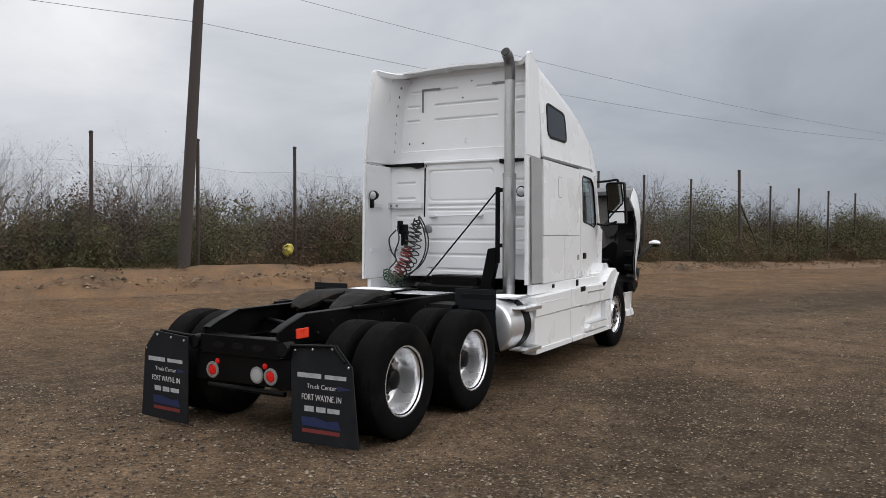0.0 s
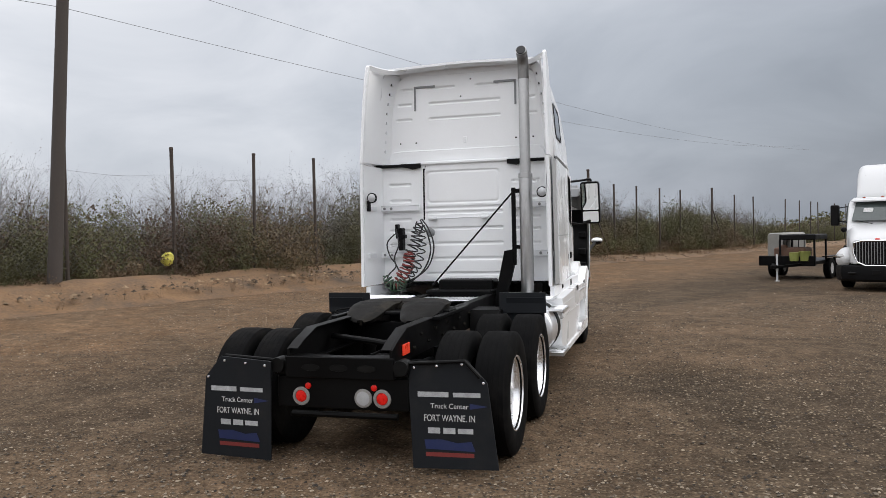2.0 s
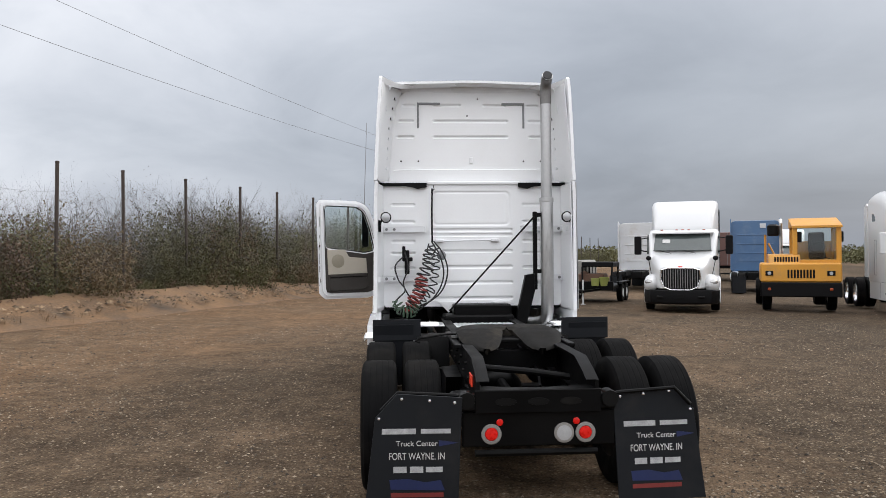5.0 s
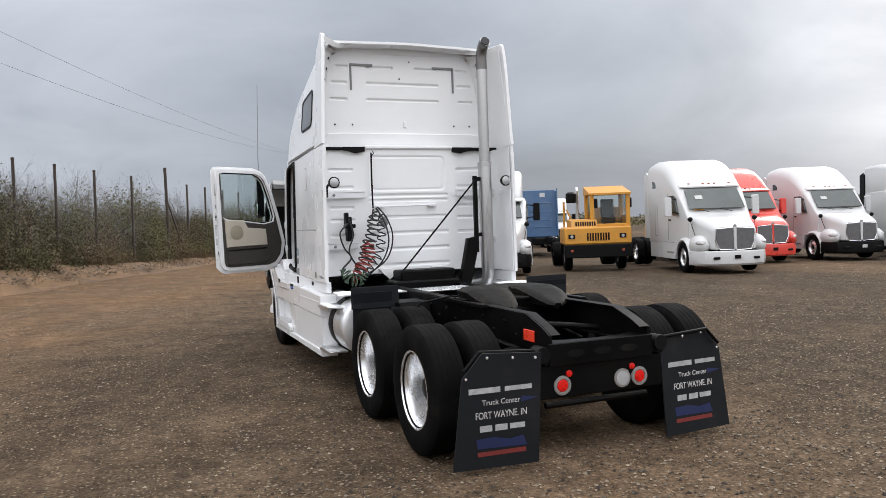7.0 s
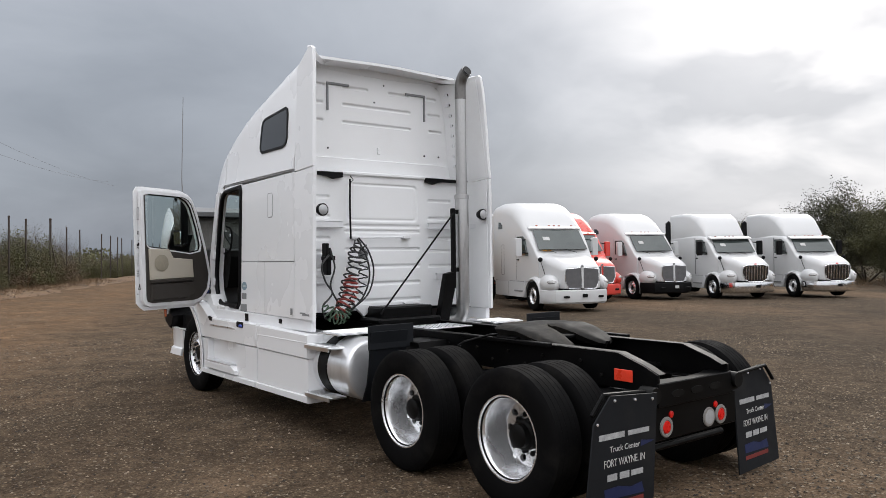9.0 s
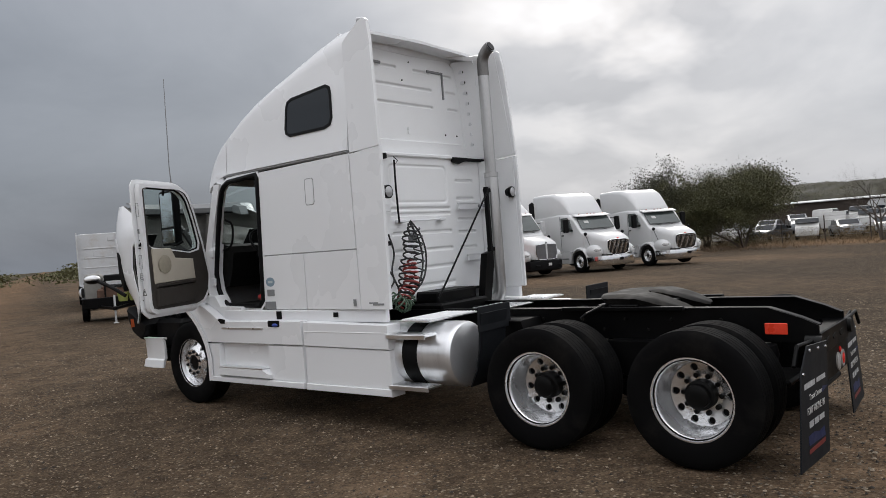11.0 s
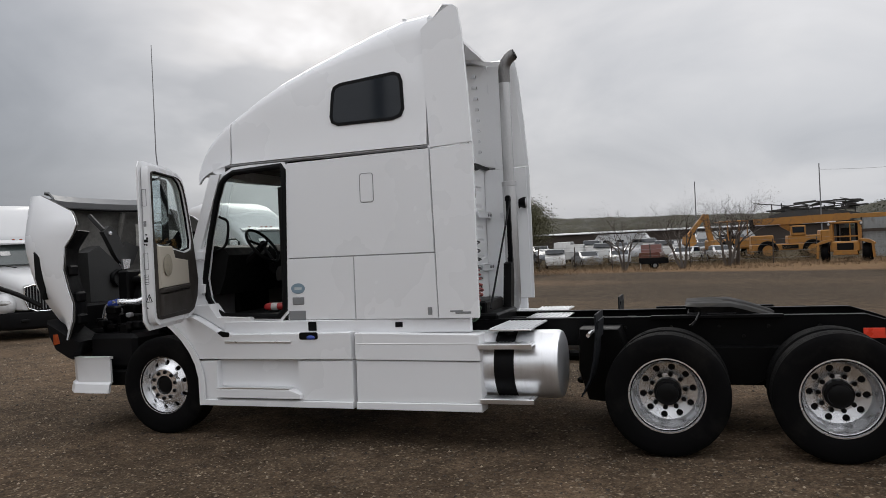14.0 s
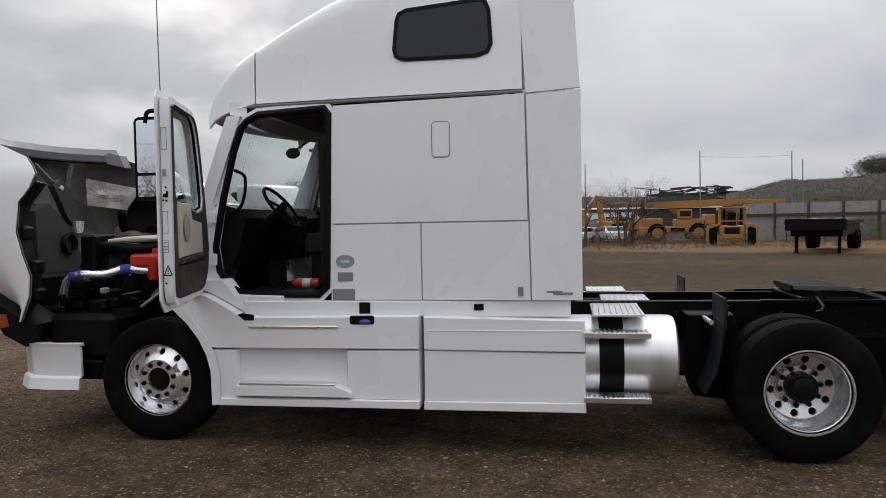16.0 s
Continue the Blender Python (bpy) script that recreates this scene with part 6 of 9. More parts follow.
part("coolant_pipe", Geo().tube(spline([(-0.60, 7.74, 1.02), (-0.60, 7.72, 1.20), (-0.60, 7.66, 1.31), (-0.59, 7.52, 1.345), (-0.52, 7.35, 1.340), (-0.44, 7.20, 1.385), (-0.43, 7.06, 1.375), (-0.42, 6.9, 1.36)]), 0.042, 12), ALLOY, engine, "silver charge air pipe")
for a, b in (((-0.60, 7.65, 1.318), (-0.585, 7.53, 1.345)), ((-0.44, 7.24, 1.378), (-0.436, 7.12, 1.383))):
    part("hose_sleeve", Geo().tube([a, b], 0.050, 12), HOSEB, engine, "blue silicone hose sleeve")
part("air_pipe", Geo().tube(spline([(-0.34, 7.66, 1.42), (-0.38, 7.56, 1.56), (-0.40, 7.35, 1.60), (-0.40, 7.1, 1.575), (-0.38, 6.8, 1.60)]), 0.055, 12), BLACKP, engine)
part("expansion_tank", Geo().tube([(-0.42, 7.36, 1.655), (-0.42, 7.20, 1.665), (-0.41, 7.02, 1.672), (-0.40, 6.80, 1.68)], [0.018, 0.026, 0.030, 0.030], 10).box(-0.45, -0.22, 6.84, 7.06, 1.645, 1.70, 0.02), surface("aged_white_plastic", (0.55, 0.53, 0.42), 0.5), engine, "yellowed plastic tank")
rnd = random.Random(4)
for k in range(12):
    p0 = (rnd.uniform(-0.7, -0.3), rnd.uniform(6.3, 7.5), rnd.uniform(0.9, 1.5))
    p1 = (rnd.uniform(-0.8, -0.3), rnd.uniform(6.3, 7.5), rnd.uniform(0.9, 1.6))
    mid = tuple((a + b) / 2 + rnd.uniform(-0.12, 0.12) for a, b in zip(p0, p1))
    part("engine_hose", Geo().tube(spline([p0, mid, p1]), rnd.uniform(0.009, 0.022), 6), [HOSEK, HOSEK, HOSEK, GREYP][k % 4], engine)
rnd = random.Random(12)
for k in range(26):
    x, y, z = rnd.uniform(-0.92, -0.36), rnd.uniform(6.9, 7.62), rnd.uniform(1.0, 1.30)
    s = rnd.uniform(0.02, 0.06)
    part("engine_fitting", Geo().box(x - s, x + s, y - s * rnd.uniform(0.6, 2.2), y + s, z - s, z + s * rnd.uniform(0.5, 1.5), s * 0.3), [FRAMEB, BLACKP, FRAMEB, FRAMEB, BLACKP, FRAMEB, FRAMEB, GREYP][k % 8], engine)
for sx in (-1, 1):
    part("steer_spring", Geo().box(sx * 0.38, sx * 0.46, 5.75, 7.15, 0.55, 0.62, 0.01), FRAMEB, truck)
part("front_axle", Geo().box(-0.88, 0.88, 6.41, 6.53, 0.40, 0.52, 0.03), FRAMEB, truck)

# ---- ground ----
FENCE_C, FENCE_K = -10.75, 0.44        # the fence runs along x = C + K * (y - 17)
FL = math.hypot(1, FENCE_K)
FENCE_DIR = Vector((FENCE_K / FL, 1 / FL))
FENCE_OUT = Vector((-1 / FL, FENCE_K / FL))


def fence_at(y, off=0.0):
    """A place on the fence line, moved outwards by off."""
    return (FENCE_C + FENCE_K * (y - 17) + FENCE_OUT.x * off, y + FENCE_OUT.y * off)


def level(x, y):
    """The lie of the land: flat round the truck, falling gently to the north-east, rising to the fence."""
    away = min(60.0, max(0.0, 0.85 * x + 0.53 * y - 4.0))
    inside = (x - FENCE_C - FENCE_K * (y - 17)) / FL
    return -0.0085 * away + 0.26 * min(1.0, max(0.0, 1.0 - inside / 8.0)) ** 1.5


def stand(x, y, rz=0, z=0.0):
    """A pose on the ground, turned by rz degrees."""
    return pose(x, y, level(x, y) + z, 0, 0, rz)


def ground_material():
    m = bpy.data.materials.new("gravel_yard")
    m.use_nodes = True
    t = Tree(m.node_tree)
    out = t.n.new("ShaderNodeOutputMaterial")
    b = t.n.new("ShaderNodeBsdfPrincipled")
    t.l.new(b.outputs[0], out.inputs[0])
    co = t.n.new("ShaderNodeTexCoord").outputs["Object"]
    sep = t.n.new("ShaderNodeSeparateXYZ")
    t.put(sep, 0, co)
    wide = t.noise(co, 0.11, 4.0, 0.6, 0.6)
    mid = t.noise(co, 0.9, 5.0, 0.6)
    fine = t.noise(co, 9.0, 6.0, 0.7)
    off = t.math("SUBTRACT", t.math("MULTIPLY", t.math("SUBTRACT", sep.outputs[1], 17.0), FENCE_K / FL), t.math("MULTIPLY", t.math("SUBTRACT", sep.outputs[0], FENCE_C), 1 / FL))
    # compacted gravel, with brown earth worn through along the drive lanes
    gravel = t.mix(t.span(mid, 0.35, 0.65), (0.036, 0.0258, 0.0172), (0.074, 0.0545, 0.0370))
    lane = t.math("ADD", t.math("MULTIPLY", sep.outputs[0], 0.20), t.math("MULTIPLY", sep.outputs[1], -0.085))
    lane = t.math("ADD", lane, t.math("MULTIPLY", wide, 1.5))
    tracks = t.span(t.math("SINE", t.math("MULTIPLY", lane, 2.2)), 0.15, 0.9)
    worn = t.math("MULTIPLY", t.span(wide, 0.34, 0.54), t.math("ADD", 0.35, t.math("MULTIPLY", tracks, 0.65)))
    beside = t.math("MULTIPLY", t.span(t.math("ADD", off, t.math("MULTIPLY", mid, 2.5)), -10.5, -6.0), t.span(off, -1.5, -2.8))
    worn = t.math("MULTIPLY", worn, t.math("MAXIMUM", t.span(sep.outputs[0], 3.0, 13.0, 1.0, 0.30), t.span(sep.outputs[1], 4.0, 9.0, 0.30, 0.95)))
    gravel = t.mix(t.span(sep.outputs[0], 1.0, 14.0, 0.0, 0.75), gravel, (0.042, 0.0330, 0.0245))
    worn = t.math("MAXIMUM", worn, t.math("MULTIPLY", beside, t.span(wide, 0.30, 0.55, 0.45, 1.0)))
    earth = t.mix(t.span(mid, 0.3, 0.7), (0.098, 0.0650, 0.0400), (0.164, 0.1105, 0.0700))
    base = t.mix(worn, gravel, earth)
    base = t.mix(t.math("MULTIPLY", beside, t.span(t.noise(co, 0.35, 4.0, 0.6, 0.8), 0.38, 0.62, 0.15, 0.9)), base, t.mix(t.span(mid, 0.3, 0.7), (0.120, 0.070, 0.037), (0.190, 0.115, 0.064)))
    # dry scrubland outside the yard
    west = t.span(t.math("ADD", off, t.math("MULTIPLY", mid, 2.0)), -0.3, 1.4)
    east = t.span(t.math("ADD", t.math("ADD", sep.outputs[0], t.math("MULTIPLY", sep.outputs[1], -0.72)), t.math("MULTIPLY", mid, 4.0)), 41.2, 43.6)
    outside = t.math("MAXIMUM", west, east)
    scrub = t.mix(t.span(fine, 0.35, 0.65), (0.125, 0.074, 0.037), (0.250, 0.156, 0.082))
    far = t.span(t.math("MAXIMUM", off, t.math("SUBTRACT", sep.outputs[0], 50.0)), 3.0, 12.0)
    scrub = t.mix(far, scrub, (0.045, 0.038, 0.023))
    base = t.mix(outside, base, scrub)
    # mottling by clods, damp spots and scuffed stones
    clod = t.noise(co, 3.2, 8.0, 0.72, 0.3)
    scuff = t.noise(co, 16.0, 5.0, 0.75)
    shade = t.math("MULTIPLY", t.span(clod, 0.34, 0.66, 0.62, 1.42), t.span(scuff, 0.32, 0.68, 0.55, 1.50))
    mott = t.vmath("SCALE", base, (0, 0, 0))
    t.l.new(shade, mott.node.inputs[3])
    base = mott
    # single stones: pale and dark chips
    cell = t.voronoi(co, 26.0, "F1", 1)
    tone = t.n.new("ShaderNodeSeparateColor")
    t.put(tone, 0, cell)
    dist = t.voronoi(co, 26.0)
    chip = t.math("MULTIPLY", t.span(dist, 0.38, 0.20), t.span(tone.outputs[0], 0.56, 0.66))
    base = t.mix(t.math("MULTIPLY", chip, t.math("SUBTRACT", 0.75, t.math("MULTIPLY", worn, 0.4))), base, (0.33, 0.262, 0.182))
    cell3 = t.voronoi(co, 11.0, "F1", 1)
    tone3 = t.n.new("ShaderNodeSeparateColor")
    t.put(tone3, 0, cell3)
    fleck = t.math("MULTIPLY", t.span(t.voronoi(co, 11.0), 0.26, 0.14), t.span(tone3.outputs[0], 0.80, 0.86))
    base = t.mix(t.math("MULTIPLY", fleck, 0.8), base, (0.26, 0.215, 0.165))
    cell2 = t.voronoi(co, 60.0, "F1", 1)
    tone2 = t.n.new("ShaderNodeSeparateColor")
    t.put(tone2, 0, cell2)
    base = t.mix(t.span(tone2.outputs[1], 0.0, 1.0, 0.0, 0.55), base, t.mix(t.math("POWER", tone2.outputs[0], 2.0), (0.009, 0.007, 0.005), (0.15, 0.118, 0.086)))
    t.put(b, "Base Color", base)
    b.inputs["Roughness"].default_value = 0.93
    b.inputs["Specular IOR Level"].default_value = 0.05
    bump = t.n.new("ShaderNodeBump")
    bump.inputs["Strength"].default_value = 0.8
    bump.inputs["Distance"].default_value = 0.018
    t.put(bump, "Height", t.math("ADD", t.math("MULTIPLY", t.voronoi(co, 38.0), -0.8), fine))
    t.l.new(bump.outputs[0], b.inputs["Normal"])
    return m


def axis_lines(near, far, step):
    inner = list(np.arange(near[0], near[1] + step / 2, step))
    left, right, d = [], [], step
    a, c = near[0], near[1]
    while a > -far:
        d *= 1.35
        a -= d
        left.append(a)
    d = step
    while c < far:
        d *= 1.35
        c += d
        right.append(c)
    return np.array(left[::-1] + inner + right)


def fall(y):
    """The yard dips a little towards the truck's tail."""
    return -0.020 - 0.015 * min(1.0, max(0.0, (5.5 - y) / 3.5))


gx, gy = axis_lines((-22, 44), 2500, 0.7), axis_lines((-12, 50), 2500, 0.7)
GX, GY = np.meshgrid(gx, gy)
GZ = np.zeros_like(GX)
for i in range(GX.shape[0]):
    for j in range(GX.shape[1]):
        x, y = GX[i, j], GY[i, j]
        GZ[i, j] = level(x, y) - 0.02
        if abs(x) < 120 and abs(y) < 160:
            keep = min(1.0, max(0.0, max(abs(x) - 1.8, -1.0 - y, y - 7.5) / 2.5))
            GZ[i, j] = keep * 0.035 * noise.noise((x * 0.35, y * 0.35, 0.0)) + fall(y) + level(x, y)
rows, cols = GX.shape
g = Geo()
g.v = list(zip(GX.ravel().tolist(), GY.ravel().tolist(), GZ.ravel().tolist()))
g.f = [(i * cols + j, i * cols + j + 1, (i + 1) * cols + j + 1, (i + 1) * cols + j) for i in range(rows - 1) for j in range(cols - 1)]
GROUND = ground_material()
thing("ground", "gravel truck yard with worn brown earth lanes", "ground", kind="structure", geo=g, material=GROUND, sharp=80, fix=False)


def pebbles(name, label, count, place, size, material, seed, squash=0.55):
    """Many small angular stones in one mesh."""
    r = np.random.RandomState(seed)
    base = np.array([(1, 0, -0.3), (-1, 0, -0.3), (0, 1, -0.3), (0, -1, -0.3), (0, 0, 1)], float)
    tri = np.array([(0, 2, 4), (2, 1, 4), (1, 3, 4), (3, 0, 4)])
    P = np.array([place(r) for _ in range(count)])
    S = size[0] + (size[1] - size[0]) * r.rand(count, 1, 1) ** 3
    V = base[None] * (0.6 + 0.7 * r.rand(count, 5, 3)) + 0.25 * (r.rand(count, 5, 3) - 0.5)
    a = r.rand(count) * 6.283
    c, s = np.cos(a)[:, None], np.sin(a)[:, None]
    V = np.stack([V[..., 0] * c - V[..., 1] * s, V[..., 0] * s + V[..., 1] * c, V[..., 2] * squash], -1) * S + P[:, None, :]
    F = (tri[None] + 5 * np.arange(count)[:, None, None]).reshape(-1, 3)
    me = bpy.data.meshes.new(name)
    me.from_pydata(V.reshape(-1, 3).tolist(), [], F.tolist())
    me.materials.append(material)
    return tagged(new(name, me), label, "gravel", kind="stuff")


def island_stone(name, dark, pale):
    m = bpy.data.materials.new(name)
    m.use_nodes = True
    t = Tree(m.node_tree)
    out = t.n.new("ShaderNodeOutputMaterial")
    b = t.n.new("ShaderNodeBsdfPrincipled")
    t.l.new(b.outputs[0], out.inputs[0])
    isl = t.n.new("ShaderNodeNewGeometry").outputs["Random Per Island"]
    co = t.n.new("ShaderNodeTexCoord").outputs["Object"]
    t.put(b, "Base Color", t.mix(t.math("MULTIPLY", t.math("POWER", isl, 2.2), t.span(t.noise(co, 30), 0.2, 0.8, 0.7, 1.1)), dark, pale))
    b.inputs["Roughness"].default_value = 0.9
    return m


STONE = island_stone("loose_stone", (0.020, 0.015, 0.011), (0.34, 0.275, 0.200))


def near_place(r):
    while True:
        x, y = r.uniform(-13, 11), r.uniform(-6.5, 15)
        if not (-1.2 < x < 1.2 and -0.5 < y < 7.5):
            return (x, y, fall(y) + level(x, y) + 0.006)


def far_place(r):
    x, y = r.uniform(-9, 30), r.uniform(8, 30)
    return (x, y, level(x, y) - 0.012)


pebbles("gravel", "loose pale and dark gravel chips on the yard", 95000, near_place, (0.0045, 0.020), STONE, 3)
pebbles("gravel", "coarser broken stone scattered behind the truck", 26000, lambda r: (lambda x, y: (x, y, fall(y) + level(x, y) + 0.006))(r.uniform(-7, 9), r.uniform(-6.8, -0.2)), (0.006, 0.022), STONE, 4, 0.4)
pebbles("gravel", "loose gravel chips across the far yard", 12000, far_place, (0.008, 0.030), STONE, 5)

# ---- berm along the fence ----
DIRT = surface("orange_dirt", (0.135, 0.078, 0.038), 0.95, 0, 0.5, 1.2, 14, 0.04, (0.045, 0.034, 0.023, 1), 0.9, dirt_scale=0.8)
rows = []
for y in np.arange(-14, 150, 0.8):
    row = []
    for k, off in enumerate((-2.6, -1.9, -1.3, -0.7, 0.0, 0.9, 2.0, 3.4)):
        base = (0.0, 0.07, 0.22, 0.30, 0.26, 0.22, 0.2, -0.02)[k]
        n = noise.noise((y * 0.45, off * 0.9, 2.0)) * 0.14 + noise.noise((y * 1.7, off * 2.5, 5.0)) * 0.07
        w = off + 0.5 * noise.noise((y * 0.13, 3.0, off * 0.1))
        x, yy = fence_at(y, w)
        row.append((x, yy, level(x, yy) + max(-0.06, base * lerp([(22, 1.9), (44, 0.5)], y) + (n if 0 < k < 7 else -0.05))))
    rows.append(row)
thing("dirt_berm", "low berm of orange dirt and rubble under the fence", "berm", kind="structure", geo=Geo().shell(rows, 0.05), material=DIRT, sharp=80)
RUBBLE = island_stone("berm_rubble", (0.04, 0.027, 0.016), (0.30, 0.205, 0.12))


def berm_place(r):
    y = r.uniform(-12, 120) if r.rand() < 0.6 else r.uniform(0, 40)
    x, yy = fence_at(y, r.normal(-1.2, 0.75))
    return (x, yy, level(x, yy) + lerp([(22, 0.34), (44, 0.08)], y) + r.uniform(-0.12, 0.10))


pebbles("rubble", "rubble and clods on the dirt berm", 9000, berm_place, (0.02, 0.10), RUBBLE, 8, 0.5)

# ---- fence ----
fence = thing("fence", "tall chain-link fence on rusty pipe posts", "fence")
POST_Y = [-7.0, -3.6, -0.6, 2.4, 5.3, 8.2, 11.0, 14.0, 16.7, 19.2, 22.05, 25.1, 27.6, 30.5, 33.85, 37.9, 40.6, 43.3, 46.5, 49.6, 55.1, 59.6, 64.0, 72.2, 76.6, 80.4, 83.2, 89.6, 95.0, 101.0, 108.0, 116.0]
post_mesh = mesh_of("post", Geo().lathe([(0.055, 0.0), (0.055, 4.93), (0.065, 4.94), (0.06, 5.0), (0.005, 5.02)], "z", n=10), RUSTP)
for i, y in enumerate(POST_Y):
    p = part("post", post_mesh, None, fence)
    x, yy = fence_at(y)
    rnd = random.Random(i)
    p.matrix_basis = pose(x, yy, level(x, yy), rnd.uniform(-0.8, 0.8), rnd.uniform(-0.8, 0.8), 0)
    p.scale = (1.0, 1.0, 0.885)
    if i in (15, 20):
        p.scale = (1.4, 1.4, 1.03 if i == 15 else 0.96)
        part("brace", Geo().bar((x + 0.02, yy, 3.4), (x + 1.0, yy + 2.1, 0.3), 0.07, 0.07), RUSTP, fence)
g = Geo()
for y in np.arange(-10, 34, 0.155):
    for s in (-1, 1):
        y1 = y + s * 1.3
        (x0, ya), (x1, yb) = fence_at(y), fence_at(y1)
        g.tube([(x0, ya, 0.95), (x1, yb, 2.36), (*fence_at(y + s * 2.6 + 0.05 * math.sin(y)), 3.76)], 0.0020, 3, caps=False)
part("chain_link", g, WIRE, fence, "grey chain-link mesh, sagging", fix=False)
top = [(*fence_at(y), 3.78 + 0.05 * math.sin(y * 1.9)) for y in np.arange(-10, 34, 0.6)]
part("top_wire", Geo().tube(top, 0.0035, 4), WIRE, fence)
bag = Geo().ball((0, 0, 0), (0.22, 0.14, 0.20), 12, 8)
bag.v = [tuple(Vector(p) * (1 + 0.5 * noise.noise(Vector(p) * 9))) for p in bag.v]
bx, by = fence_at(13.75, -0.05)
thing("plastic_bag", "crumpled yellow plastic bag caught on the fence", "bag", geo=bag, material=YELF).location = (bx, by, 1.24)

# ---- utility pole and wires ----
pole = thing("utility_pole", "dark wooden utility pole leaning beside the fence", "pole")
px, py = -12.95, 10.0
top_p = (px + 0.33, py + 0.57, 11.5)
part("pole_shaft", Geo().tube([(px, py, 0.0), (px + 0.16, py + 0.28, 5.6), top_p], [0.19, 0.165, 0.135], 14), WOODP, pole)
part("pole_insulator", Geo().lathe([(0.03, 11.5), (0.06, 11.55), (0.05, 11.62), (0.01, 11.66)], "z", (top_p[0], top_p[1], 0), 10), GREYP, pole)


def wire(a, b, sag, r=0.009):
    pts = []
    for k in range(25):
        f = k / 24
        p = Vector(a).lerp(Vector(b), f)
        pts.append((p.x, p.y, p.z - sag * 4 * f * (1 - f)))
    return Geo().tube(pts, r, 4)


thing("power_line", "thin overhead wire on the wooden pole", "wire", geo=wire((px + 0.23, py + 0.4, 8.05), (16.18, 80, 10.05), 1.19, 0.007), material=CABLE)
thing("power_line", "thin overhead wire on the wooden pole", "wire", geo=wire((px + 0.23, py + 0.4, 8.05), (-40, -52, 10), 1.2, 0.007), material=CABLE)
thing("power_line", "thin overhead wire running past the wooden pole", "wire", geo=wire((-13.87, 10.4, 9.94), (17.1, 80, 9.58), 1.18, 0.007), material=CABLE)
thing("power_line", "thin overhead wire running past the wooden pole", "wire", geo=wire((-13.87, 10.4, 9.94), (-42, -54, 10), 1.2, 0.007), material=CABLE)

# ---- parked trucks ----
def section(w, z0, z1, rt, y, rb=0.06, n=5):
    """A rounded cross-section of half-width w between two heights."""
    pts = []
    for cx, cz, r, a0 in ((w - rt, z1 - rt, rt, 0), (-w + rt, z1 - rt, rt, 90), (-w + rb, z0 + rb, rb, 180), (w - rb, z0 + rb, rb, 270)):
        for i in range(n + 1):
            a = radians(a0 + 90 * i / n)
            pts.append((cx + r * math.cos(a), y, cz + r * math.sin(a)))
    return pts


SMALL = wheel_meshes(n=28)
RIGW = surface("dusty_white_truck_paint", (0.57, 0.575, 0.58), 0.36, 0, 0.03, 0.8, 60, 0, (0.45, 0.42, 0.38, 1), 0.12, coat=0.35, dirt_scale=0.9)


